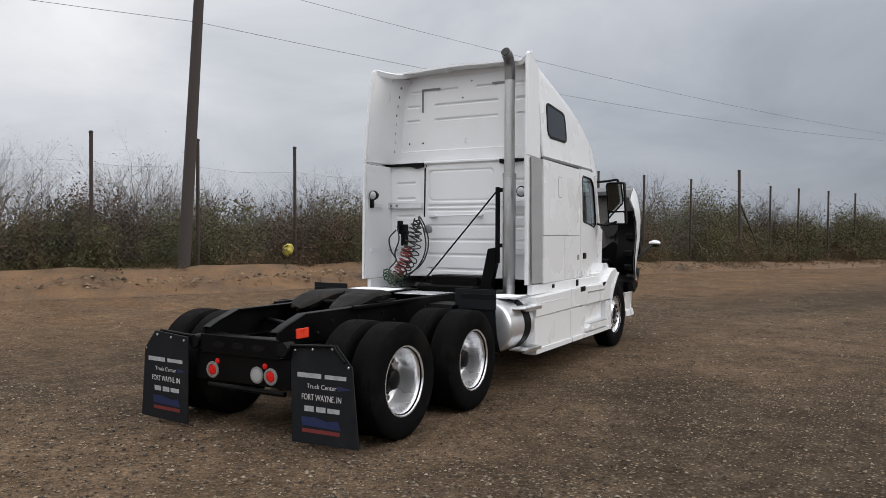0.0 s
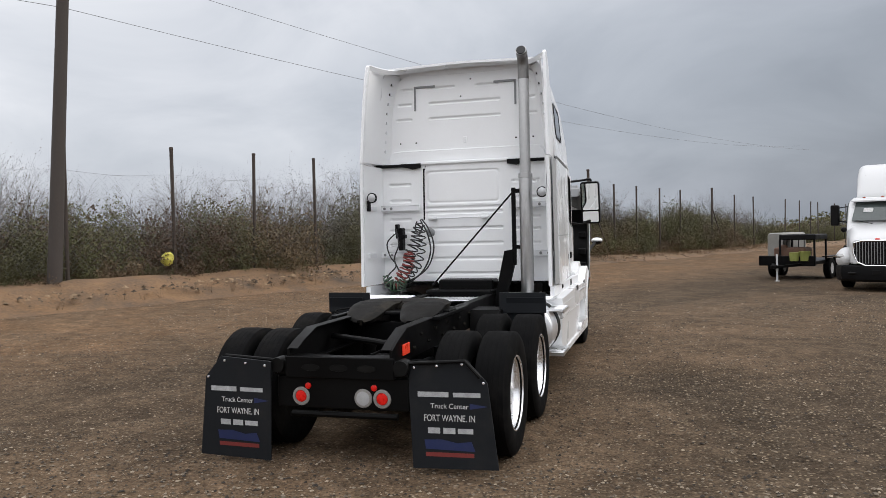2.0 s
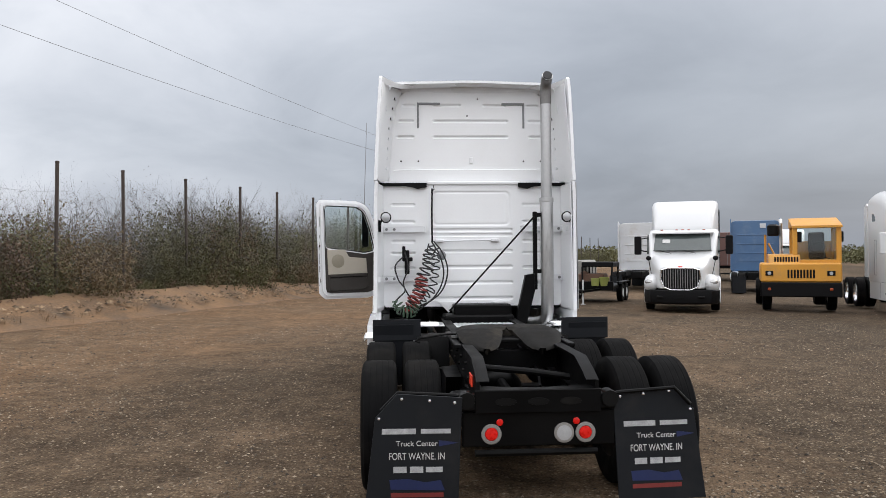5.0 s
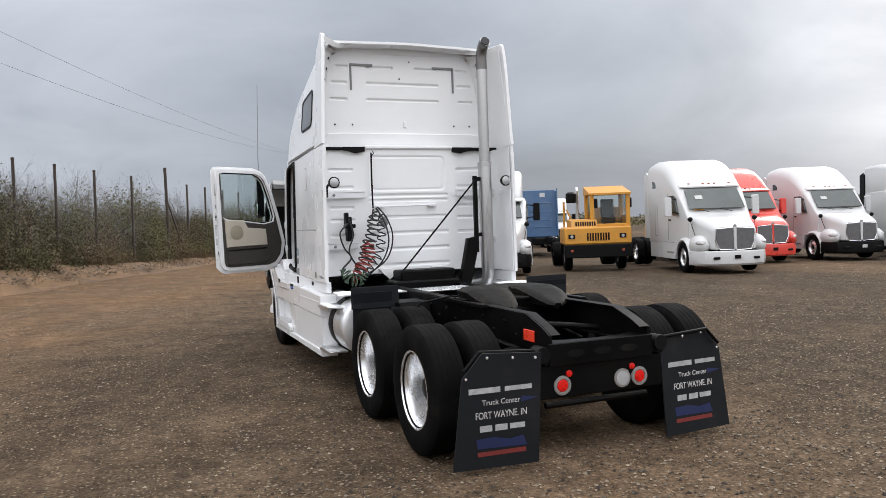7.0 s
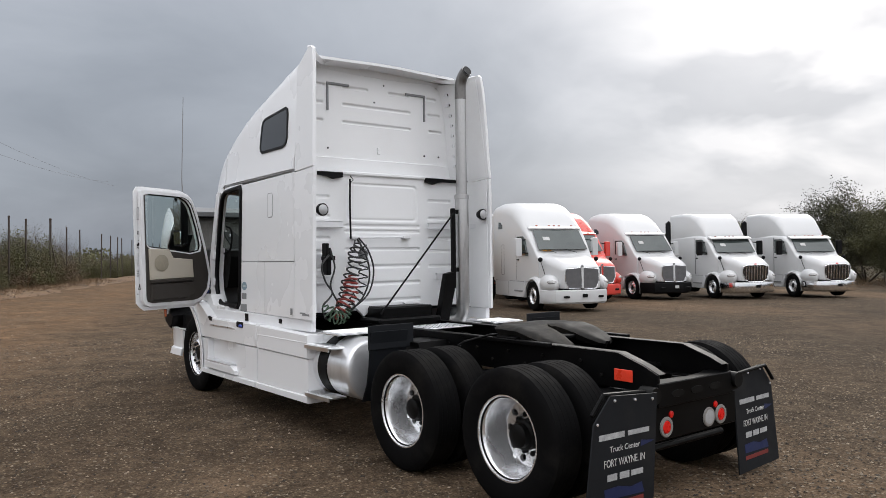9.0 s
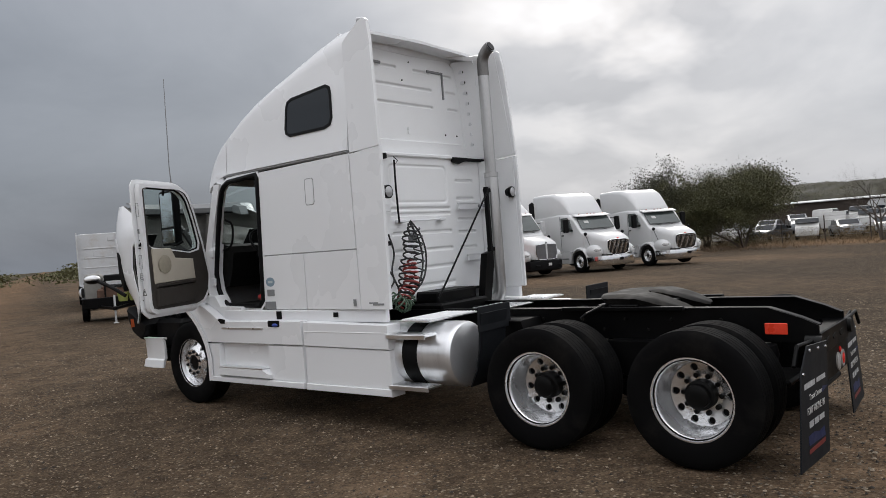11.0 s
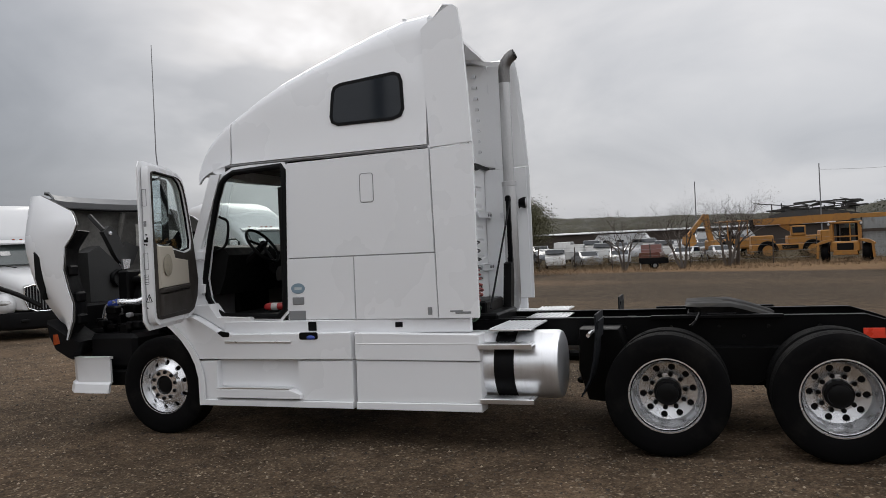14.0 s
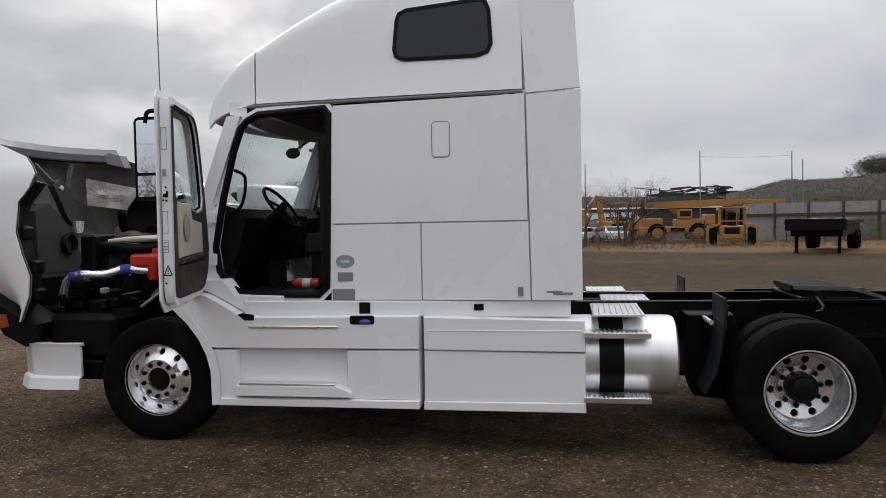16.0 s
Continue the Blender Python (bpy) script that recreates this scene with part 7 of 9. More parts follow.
def rig(name, label, paint, style, bumper, group="trucks parked in a row"):
    """A conventional sleeper tractor; the front axle stands over the origin and it faces +y."""
    t = thing(name, label, "truck", group)
    if style == "round":
        cab = [(-3.55, 1.20, 3.86, 0.30), (-3.0, 1.22, 3.95, 0.38), (-2.2, 1.22, 3.92, 0.45), (-1.7, 1.21, 3.80, 0.48), (-1.25, 1.20, 3.52, 0.46), (-0.85, 1.18, 3.12, 0.34), (-0.62, 1.16, 2.86, 0.20), (-0.30, 1.12, 2.45, 0.10), (0.08, 1.08, 1.98, 0.08), (0.25, 1.06, 1.80, 0.08)]
        ws_top, ws_bot = (-0.66, 2.86), (0.06, 2.00)
    else:
        cab = [(-3.6, 1.18, 2.78, 0.12), (-1.4, 1.19, 2.80, 0.12), (-0.72, 1.17, 2.74, 0.16), (-0.45, 1.14, 2.58, 0.12), (-0.1, 1.10, 2.12, 0.10), (0.10, 1.08, 1.88, 0.10), (0.25, 1.05, 1.78, 0.10)]
        ws_top, ws_bot = (-0.55, 2.64), (0.04, 1.92)
    part("cab", Geo().loft([section(w, 0.95, z, r, y) for y, w, z, r in cab]), paint, t)
    if style != "round":
        fair = [(-3.62, 1.17, 3.86, 0.14), (-2.6, 1.17, 3.88, 0.16), (-1.9, 1.14, 3.84, 0.22), (-1.45, 1.08, 3.66, 0.26), (-1.10, 1.02, 3.30, 0.24), (-0.86, 0.98, 2.92, 0.10), (-0.80, 0.96, 2.80, 0.05)]
        part("roof_fairing", Geo().loft([section(w, 2.70, z, min(r, (z - 2.7) * 0.45), y, 0.02) for y, w, z, r in fair]), paint, t, "tall stepped roof fairing")
        for x in (-0.5, 0.5):
            part("fairing_flute", Geo().tube([(x * 1.6, -1.28, 3.45), (x * 1.3, -1.9, 3.72), (x * 1.1, -2.8, 3.875)], 0.035, 8), paint, t)
        part("cab_visor", Geo().loft([[(x, -0.40 + 0.10 * (1 - x * x) + a, b) for a, b in ((-0.2, 2.66), (-0.2, 2.76), (0.12, 2.66), (0.12, 2.62))] for x in np.linspace(-1.02, 1.02, 9)]), paint, t)
    else:
        part("cab_visor", Geo().loft([[(x, -0.62 + 0.12 * (1 - x * x) + a, b) for a, b in ((-0.2, 2.92), (-0.2, 3.0), (0.06, 2.90), (0.06, 2.86))] for x in np.linspace(-1.04, 1.04, 9)]), paint, t)
    for x in (-0.7, -0.2, 0, 0.2, 0.7):
        yy, zz = (-0.42, 2.76) if style != "round" else (-0.60, 3.0)
        part("roof_marker", Geo().ball((x, yy - 0.05, zz), (0.05, 0.03, 0.02), 8, 6), ORANGEL, t)
    # windscreen, laid just proud of the sloping cab front
    rows = []
    for f in np.linspace(0.10, 0.90, 4):
        y, z = ws_top[0] + (ws_bot[0] - ws_top[0]) * f, ws_top[1] + (ws_bot[1] - ws_top[1]) * f
        half = 0.90 + 0.05 * f
        rows.append([(x * half, y + 0.055 + 0.05 * (1 - x * x), z + 0.035) for x in np.linspace(-1, 1, 11)])
    part("windscreen", Geo().shell(rows, 0.03), RIGGL, t, "dark glossy windscreen")
    part("windscreen_sticker", Geo().tube([(0, ws_top[0] + 0.12, ws_top[1] + 0.035), (0, ws_bot[0] + 0.12, ws_bot[1] + 0.035)], 0.016, 6) if style == "x" else Geo().prism(rounded(0.40, 0.66, -0.08, 0.08, 0.03), "y", 0.0, 0.006).moved(pose(0, ws_bot[0] * 0.45 + ws_top[0] * 0.55 + 0.125, ws_bot[1] * 0.45 + ws_top[1] * 0.55 + 0.045, 40, 0, 0)), TEXTW, t, "white paper sticker")
    for s in (-0.45, 0.35):
        part("wiper", Geo().tube([(s, ws_bot[0] + 0.16, ws_bot[1] + 0.02), (s + 0.45, ws_bot[0] + 0.10, ws_bot[1] + 0.13)], 0.010, 5), BLACKP, t)
    for sx in (-1, 1):
        wz0, wz1 = (1.98, 2.62)
        part("door_window", Geo().prism([(-1.28, wz0), (-0.42, wz0 - 0.06), (-0.62, wz1 - 0.12), (-0.78, wz1), (-1.28, wz1)], "x", sx * 1.15, sx * 1.212, 0.008), RIGGL, t)
        part("door_joint", Geo().box(sx * 1.15, sx * 1.2085, -1.36, -1.345, 1.05, 2.7, 0.0), GREYP, t)
        part("door_handle", Geo().box(sx * 1.19, sx * 1.225, -1.28, -1.12, 1.75, 1.80, 0.008), BLACKP, t)
        if style == "round":
            part("sleeper_window", Geo().prism([(-3.0, 2.95), (-2.60, 2.95), (-2.62, 3.10), (-2.78, 3.20), (-3.0, 3.22)], "x", sx * 1.15, sx * 1.224, 0.01), RIGGL, t)
            part("locker_outline", ring_panel(rounded(-2.75, -2.45, 1.2, 2.35, 0.05), rounded(-2.735, -2.465, 1.215, 2.335, 0.045), 0.03, sx, 0.006, lambda y, z: 1.22), GREYP, t)
        part("side_extender", Geo().prism([(-4.05, 1.1), (-3.6, 1.1), (-3.6, 3.5), (-3.75, 3.6), (-4.02, 3.5)], "x", sx * 1.16, sx * 1.215, 0.015), paint if style == "round" else BLACKP, t)
        # front wing over the wheel
        arcs = []
        for a in np.linspace(-12, 168, 13):
            r = 0.66 if a < 120 else 0.68
            y, z = r * math.cos(radians(a)), 0.50 + r * math.sin(radians(a))
            arcs.append([(sx * 0.62, y * 0.96, z + 0.10), (sx * 1.0, y, z + 0.04), (sx * 1.17, y, z), (sx * 1.215, y * 0.97, z - 0.05), (sx * 1.2, y * 0.93, z - 0.09)])
        part("wing", Geo().shell(arcs, 0.02), paint, t)
        part("wing_front", Geo().ball((sx * 0.92, 0.80, 0.93), (0.29, 0.54, 0.33), 18, 12), paint, t, "rounded wing ahead of the wheel")
        lamp = part("head_lamp", Geo().ball((sx * 0.955, 1.085, 1.00), (0.20, 0.245, 0.115), 16, 10), LAMPG, t, "oval clear headlamp")
        part("turn_lens", Geo().ball((sx * 1.10, 1.07, 0.98), (0.05, 0.145, 0.04), 10, 8), ORANGEL, lamp)
        mm = part("mirror", Geo().prism(rounded(-0.12, 0.12, 1.90, 2.55, 0.05), "y", -0.10, 0.04, 0.03).moved(pose(sx * 1.52, -0.40, 0)), paint if style == "round" else BLACKP, t, "tall door mirror")
        part("mirror_arm", Geo().tube([(sx * 1.16, -0.42, 2.0), (sx * 1.44, -0.42, 2.05)], 0.025, 6), BLACKP, mm)
        part("mirror_arm", Geo().tube([(sx * 1.16, -0.60, 2.5), (sx * 1.44, -0.44, 2.45)], 0.02, 6), BLACKP, mm)
        hm = part("hood_mirror", Geo().ball((sx * 1.08, 0.45, 1.78), (0.09, 0.06, 0.08), 10, 8), BLACKP, t)
        part("mirror_stem", Geo().tube([(sx * 1.08, 0.45, 1.74), (sx * 0.98, 0.60, 1.25)], 0.012, 5), BLACKP, hm)
        part("side_skirt", Geo().prism([(-0.72, 0.42), (-3.4, 0.42), (-3.4, 0.98), (-0.60, 1.0), (-0.66, 0.6)], "x", sx * 1.02, sx * 1.21, 0.02), paint, t)
        part("skirt_joint", Geo().box(sx * 1.15, sx * 1.2125, -2.10, -2.085, 0.44, 0.97, 0.0).box(sx * 1.15, sx * 1.2125, -3.38, -0.7, 0.985, 1.0, 0.0), GREYP, t)
        part("step_tread", Geo().box(sx * 1.18, sx * 1.235, -1.5, -0.8, 0.62, 0.68, 0.01), GREYP, t)
        wheel(t, sx * 1.06, 0, 0.512, "steer", SMALL)
        for y in (-5.35, -6.67):
            wheel(t, sx * 1.10, y, 0.512, "drive", SMALL)
            wheel(t, sx * 0.77, y, 0.512, "inner", SMALL)
        part("frame_rail", Geo().box(sx * 0.40, sx * 0.46, -7.3, 1.0, 0.80, 1.06, 0.01), FRAMEB, t)
    # hood and grille
    hz = 0.0 if style == "round" else -0.02
    hood_s = [(0.05, 1.06, 0.95, 1.92, 0.22), (0.35, 1.00, 0.92, 1.90, 0.26), (0.75, 0.90, 0.85, 1.82, 0.28), (1.10, 0.80, 0.80, 1.70, 0.26), (1.34, 0.72, 0.78, 1.58, 0.20), (1.42, 0.66, 0.80, 1.50, 0.14)]
    part("hood", Geo().loft([section(w, z0, z1 + hz, r, y) for y, w, z0, z1, r in hood_s]), paint, t)
    if style == "round":
        for sx in (-1, 1):
            part("grille", Geo().prism([(sx * 0.05, 0.78), (sx * 0.50, 0.80), (sx * 0.62, 1.05), (sx * 0.60, 1.44), (sx * 0.05, 1.48)], "y", 1.40, 1.45, 0.012), GRILLE, t, "fine mesh grille half")
            rim = [(sx * 0.04, 1.445, 0.77), (sx * 0.51, 1.445, 0.79), (sx * 0.635, 1.44, 1.05), (sx * 0.61, 1.43, 1.45), (sx * 0.04, 1.43, 1.49)]
            part("grille_rim", Geo().tube(rim, 0.018, 6, closed=True), CHROME, t)
        part("grille_post", Geo().box(-0.045, 0.045, 1.42, 1.47, 0.80, 1.52, 0.02), paint, t)
        part("hood_badge", Geo().prism([(0.05 * math.cos(a), 1.53 + 0.06 * math.sin(a)) for a in np.linspace(0, 6.28, 13)[:-1]], "y", 1.42, 1.46, 0.01), GREYP, t)
    else:
        outline = [(-0.30, 0.74), (0.30, 0.74), (0.52, 0.84), (0.62, 1.10), (0.60, 1.40), (0.40, 1.46), (-0.40, 1.46), (-0.60, 1.40), (-0.62, 1.10), (-0.52, 0.84)]
        part("grille", Geo().prism(outline, "y", 1.38, 1.43, 0.01), HUBB, t, "grille of upright dark slats")
        part("grille_rim", Geo().tube([(x, 1.44, z) for x, z in outline], 0.022, 6, closed=True), CHROME, t)
        for k in range(15):
            x = -0.53 + k * 0.0757
            zt = 1.42
            part("grille_slat", Geo().box(x - 0.010, x + 0.010, 1.425, 1.46, 0.80 + 0.25 * max(0, abs(x) - 0.3), zt, 0.004), GREYP if bumper is BLACKP else CHROME, t)
        part("hood_badge", Geo().ball((0, 1.43, 1.50), (0.07, 0.025, 0.035), 10, 8), REDP, t)
    plan = [(-1.20, 0.62), (-1.17, 1.0), (-0.95, 1.36), (-0.5, 1.55), (0, 1.60), (0.5, 1.55), (0.95, 1.36), (1.17, 1.0), (1.20, 0.62)]
    rows = []
    for z, o in ((0.28, -0.06), (0.34, 0.0), (0.55, 0.02), (0.72, 0.0), (0.75, -0.06)):
        rows.append([(x * (1 + o * 0.5), y + (o if y > 0.9 else 0), z) for x, y in plan])
    bp = part("bumper", Geo().shell(rows, 0.04), bumper, t)
    if bumper is CHROME:
        part("bumper_slot", Geo().shell([[(x * 1.005, y + 0.015, z) for x, y in plan[1:-1]] for z in (0.50, 0.58)], 0.02), HUBB, bp)
    else:
        part("bumper_slot", Geo().box(-0.75, -0.52, 1.50, 1.56, 0.48, 0.56, 0.02).box(0.52, 0.75, 1.50, 1.56, 0.48, 0.56, 0.02), HUBB, bp)
    part("number_plate", Geo().box(-0.10, 0.10, 1.625, 1.635, 0.50, 0.62, 0.004), TEXTW if style == "round" and bumper is BLACKP else HUBB, bp)
    part("rear_flap", Geo().box(-1.2, -0.6, -7.35, -7.33, 0.2, 0.9, 0.004).box(0.6, 1.2, -7.35, -7.33, 0.2, 0.9, 0.004), FLAPB, t)
    part("underbody", Geo().box(-0.9, 0.9, -3.5, 1.2, 0.55, 0.95, 0.05), HUBB, t)
    part("front_axle", Geo().box(-0.9, 0.9, -0.06, 0.06, 0.42, 0.54, 0.02), HUBB, t)
    return t


HEAD = 155.0


def park(ob, x, y, yaw):
    ob.matrix_basis = stand(x, y, yaw)
    return ob


first = park(rig("semi_truck", "white tractor with rounded sleeper and split mesh grille", RIGW, "round", RIGW), 14.92, 14.59, 160.0)
part("price_sticker", Geo().prism(rounded(0.46, 0.80, -0.06, 0.06, 0.03), "y", 0.0, 0.006).moved(pose(0, 0.03, 2.12, 48, 0, 0)), YELP, first, "yellow paper strip low on the windscreen")
park(rig("semi_truck", "red tractor with rounded sleeper and mesh grille", REDP, "round", REDP), 19.96, 18.1, 164.0)
park(rig("semi_truck", "white tractor with rounded sleeper and black bumper", RIGW, "round", BLACKP), 23.52, 17.08, 162.5)
chromed = park(rig("semi_truck", "white tractor with stepped roof fairing and chrome bumper", RIGW, "step", CHROME), 26.25, 14.7, 154.5)
copy_thing(chromed, stand(29.6, 12.75, 152.0))
copy_thing(chromed, stand(27.5, 46.5, HEAD))
park(rig("semi_truck", "white tractor with stepped roof fairing and dark grey bumper", RIGW, "step", BLACKP), 8.9, 19.2, 156.0)

# ---- vegetation ----
def twig_mesh(name, segs, material):
    """Thin three-sided twigs from an array of (start, end, radius at start, radius at end)."""
    A, B = np.array([s[0] for s in segs]), np.array([s[1] for s in segs])
    r0, r1 = np.array([s[2] for s in segs]), np.array([s[3] for s in segs])
    D = B - A
    D /= np.linalg.norm(D, axis=1, keepdims=True) + 1e-9
    U = np.cross(D, np.where(np.abs(D[:, 2:3]) < 0.9, [[0, 0, 1.0]], [[1.0, 0, 0]]))
    U /= np.linalg.norm(U, axis=1, keepdims=True) + 1e-9
    W = np.cross(D, U)
    V = []
    for P, r in ((A, r0), (B, r1)):
        for k in range(3):
            a = 2.094 * k
            V.append(P + (U * math.cos(a) + W * math.sin(a)) * r[:, None])
    V = np.stack(V, 1)
    n = len(segs)
    q = np.array([(0, 1, 4, 3), (1, 2, 5, 4), (2, 0, 3, 5)])
    F = (q[None] + 6 * np.arange(n)[:, None, None]).reshape(-1, 4)
    me = bpy.data.meshes.new(name)
    me.from_pydata(V.reshape(-1, 3).tolist(), [], F.tolist())
    me.materials.append(material)
    return me


def leaf_mesh(name, P, size, material, seed):
    """Many small leaves, each a pointed triangle, turned at random."""
    r = np.random.RandomState(seed)
    n = len(P)
    a = r.normal(size=(n, 3))
    a /= np.linalg.norm(a, axis=1, keepdims=True)
    b = np.cross(a, r.normal(size=(n, 3)))
    b /= np.linalg.norm(b, axis=1, keepdims=True)
    s = size * (0.6 + 0.8 * r.rand(n, 1))
    V = np.stack([P - a * s, P + a * s * 0.8 + b * s * 0.62, P + a * s * 0.8 - b * s * 0.62], 1)
    F = np.arange(3 * n).reshape(-1, 3)
    me = bpy.data.meshes.new(name)
    me.from_pydata(V.reshape(-1, 3).tolist(), [], F.tolist())
    me.materials.append(material)
    return me


def grow(rnd, segs, tips, p, d, length, r, depth, bend=0.35, kids=(2, 4), shrink=0.62):
    n = 3 if depth else 2
    for i in range(n):
        d = (d + np.array([rnd.gauss(0, bend) for _ in range(3)]) * 0.5 + np.array([0, 0, 0.06])).astype(float)
        d /= np.linalg.norm(d)
        q = p + d * length / n
        r1 = r * (0.80 if i < n - 1 else 0.65)
        segs.append((p, q, r, r1))
        if depth and i:
            for _ in range(rnd.randint(*kids) - (1 if i == 1 else 0)):
                e = d + np.array([rnd.gauss(0, 0.62) for _ in range(3)])
                e /= np.linalg.norm(e)
                grow(rnd, segs, tips, q, e, length * shrink * rnd.uniform(0.7, 1.15), r1 * 0.72, depth - 1, bend, kids, shrink)
        p, r = q, r1
    if depth < 2:
        tips.append(p)


TWIG = surface("grey_brown_twigs", (0.074, 0.061, 0.052), 0.9, 0, 0.3, 3, 30, spread=0.25)
BARK = surface("dark_bark", (0.065, 0.050, 0.040), 0.9, 0, 0.3, 4, 30, 0.004)
OLIVE = surface("olive_leaves", (0.074, 0.071, 0.026), 0.85, 0, 0.22, 1.5, 12, spread=0.22)
TAN = surface("dry_brown_leaves", (0.096, 0.063, 0.034), 0.9, 0, 0.22, 1.5, 12, spread=0.25)
MESQ = surface("yellow_green_leaves", (0.078, 0.080, 0.030), 0.75, 0, 0.4, 1.0, 10, spread=0.25)
DARKLEAF = surface("dark_green_leaves", (0.056, 0.060, 0.032), 0.75, 0, 0.4, 1.0, 10, spread=0.25)
STRAW = surface("dry_straw_grass", (0.16, 0.105, 0.055), 0.9, 0, 0.3, 2, 30, spread=0.2)


def bush(name, label, seed, height, spread, stems, depth, leaves, leaf_size, leaf_mat, wood=TWIG, stem_r=0.022, droop=0.0, category="shrub", group="scrub along the fence"):
    """A shrub of many stems from one root, with twigs and loose leaves."""
    rnd = random.Random(seed)
    segs, tips = [], []
    for k in range(stems):
        a = 2 * math.pi * (k + rnd.random()) / stems
        lean = rnd.uniform(0.1, 1.0) * spread
        d = np.array([math.cos(a) * lean, math.sin(a) * lean, 1.0])
        d /= np.linalg.norm(d)
        p = np.array([math.cos(a) * 0.12, math.sin(a) * 0.12, -0.1])
        grow(rnd, segs, tips, p, d, height * rnd.uniform(0.45, 0.62), stem_r * rnd.uniform(0.6, 1.2), depth)
    top = max(s[1][2] for s in segs)
    k = height / top
    segs = [(a * k, b * k, r0, r1) for a, b, r0, r1 in segs]
    t = thing(name, label, category, group)
    part("stem", twig_mesh("stem", segs, wood), None, t)
    if leaves:
        r = np.random.RandomState(seed)
        T = np.array(tips) * k
        P = T[r.randint(len(T), size=leaves)] + r.normal(size=(leaves, 3)) * np.array([0.11, 0.11, 0.10]) * height * 0.45
        P[:, 2] = np.abs(P[:, 2]) * (1 - droop * r.rand(leaves)) + 0.02
        part("crown", leaf_mesh("crown", P, leaf_size, leaf_mat, seed), None, t)
    return t


def scatter(protos, spots, seed):
    """Puts the prototypes at the first spots and copies of them at the rest."""
    rnd = random.Random(seed)
    for i, (x, y, z, s) in enumerate(spots):
        m = pose(x, y, z, rnd.uniform(-4, 4), rnd.uniform(-4, 4), rnd.uniform(0, 360)) @ Matrix.Diagonal((s, s, s * rnd.uniform(0.9, 1.12), 1))
        if i < len(protos):
            protos[i].matrix_basis = m
        else:
            made = copy_thing(protos[i % len(protos)], Matrix())
            made.matrix_basis = m


rnd = random.Random(21)


def line_spots(y0, y1, step, off0, off1, s0, s1, z=0.05):
    out, y = [], y0
    while y < y1:
        x, yy = fence_at(y + rnd.uniform(-0.4, 0.4) * step, rnd.uniform(off0, off1))
        out.append((x, yy, level(x, yy) + z - 0.05, rnd.uniform(s0, s1)))
        y += step * rnd.uniform(0.75, 1.25)
    return out


leafy = [bush("shrub", "dense olive-green thorn shrub behind the fence", 100 + k, 2.3, 0.85, 7, 2, 15000, 0.029, OLIVE, droop=0.85) for k in range(3)]
scatter(leafy, line_spots(-12, 22, 2.0, 1.0, 3.4, 0.9, 1.4) + line_spots(-6, 58, 3.2, 0.2, 0.8, 0.65, 1.05) + line_spots(22, 62, 2.2, 0.9, 3.0, 1.35, 1.75) + line_spots(62, 140, 3.6, 0.8, 3.0, 0.9, 1.25), 1)
dry = [bush("shrub", "brown leafless thorn shrub with dry leaves", 200 + k, 2.2, 0.9, 6, 2, 10000, 0.029, TAN, droop=0.85) for k in range(2)]
scatter(dry, line_spots(-12, 60, 1.7, 0.5, 2.6, 0.9, 1.45) + line_spots(-10, 60, 3.4, 3.5, 7, 1.0, 1.35), 2)
bare = [bush("shrub", "bare grey-brown mesquite shrub", 300 + k, 3.6, 0.7, 5, 3, 500, 0.016, TAN, stem_r=0.035) for k in range(3)]
scatter(bare, line_spots(-12, 22, 2.8, 1.6, 5.5, 0.95, 1.35) + line_spots(22, 70, 2.9, 1.2, 4.5, 1.15, 1.5) + line_spots(64, 130, 4.5, 2, 6, 0.9, 1.2), 3)
tallbare = [bush("shrub", "tall bare shrub with fine grey branches", 330 + k, 5.0, 0.6, 6, 3, 0, 0.03, TAN, stem_r=0.062) for k in range(2)]
scatter(tallbare, [(*fence_at(y * 0.86, o), 0.2, s) for y, o, s in ((27.5, 3.0, 1.05), (31.5, 2.5, 1.0), (33.8, 3.5, 1.08), (39.5, 2.6, 1.0), (36.5, 4.0, 1.0), (19.5, 4.5, 0.85), (14.2, 5.0, 0.85), (9.0, 4.0, 0.85), (4.5, 4.2, 0.9), (44.5, 3.0, 0.9), (-4, 4.5, 0.9), (-1, 3.2, 0.85), (1.5, 5.0, 0.95), (6.8, 3.0, 0.88), (11.5, 3.2, 0.92), (13, 6.5, 0.9), (17, 3.0, 0.75), (22, 3.6, 0.9), (24.5, 5.0, 0.95), (8, 7.0, 0.95), (-7, 6.0, 0.9), (48, 2.5, 0.85), (52, 2.0, 0.8), (57, 2.6, 0.85), (63, 2.0, 0.8), (29.5, 1.6, 0.85))], 4)
low = [bush("weed", "low clump of dry brown weeds on the berm", 400 + k, 0.8, 1.2, 14, 1, 700, 0.030, (TAN, OLIVE)[k % 2], wood=STRAW, stem_r=0.008, category="weed", group="weeds along the berm") for k in range(2)]
scatter(low, line_spots(-12, 60, 0.95, -0.9, 0.7, 0.6, 1.5, 0.15), 5)


def grass_tufts(name, label, count, place, size, seed, material=STRAW):
    r = np.random.RandomState(seed)
    segs = []
    for _ in range(count):
        x, y, z = place(r)
        for _ in range(5):
            d = np.array([r.normal(0, 0.5), r.normal(0, 0.5), 1.0])
            h = size * r.uniform(0.5, 1.2)
            a = np.array([x + r.normal(0, 0.05), y + r.normal(0, 0.05), z + level(x, y)])
            segs.append((a, a + d / np.linalg.norm(d) * h, 0.006, 0.001))
    return tagged(new(name, twig_mesh(name, segs, material)), label, "grass", kind="stuff")


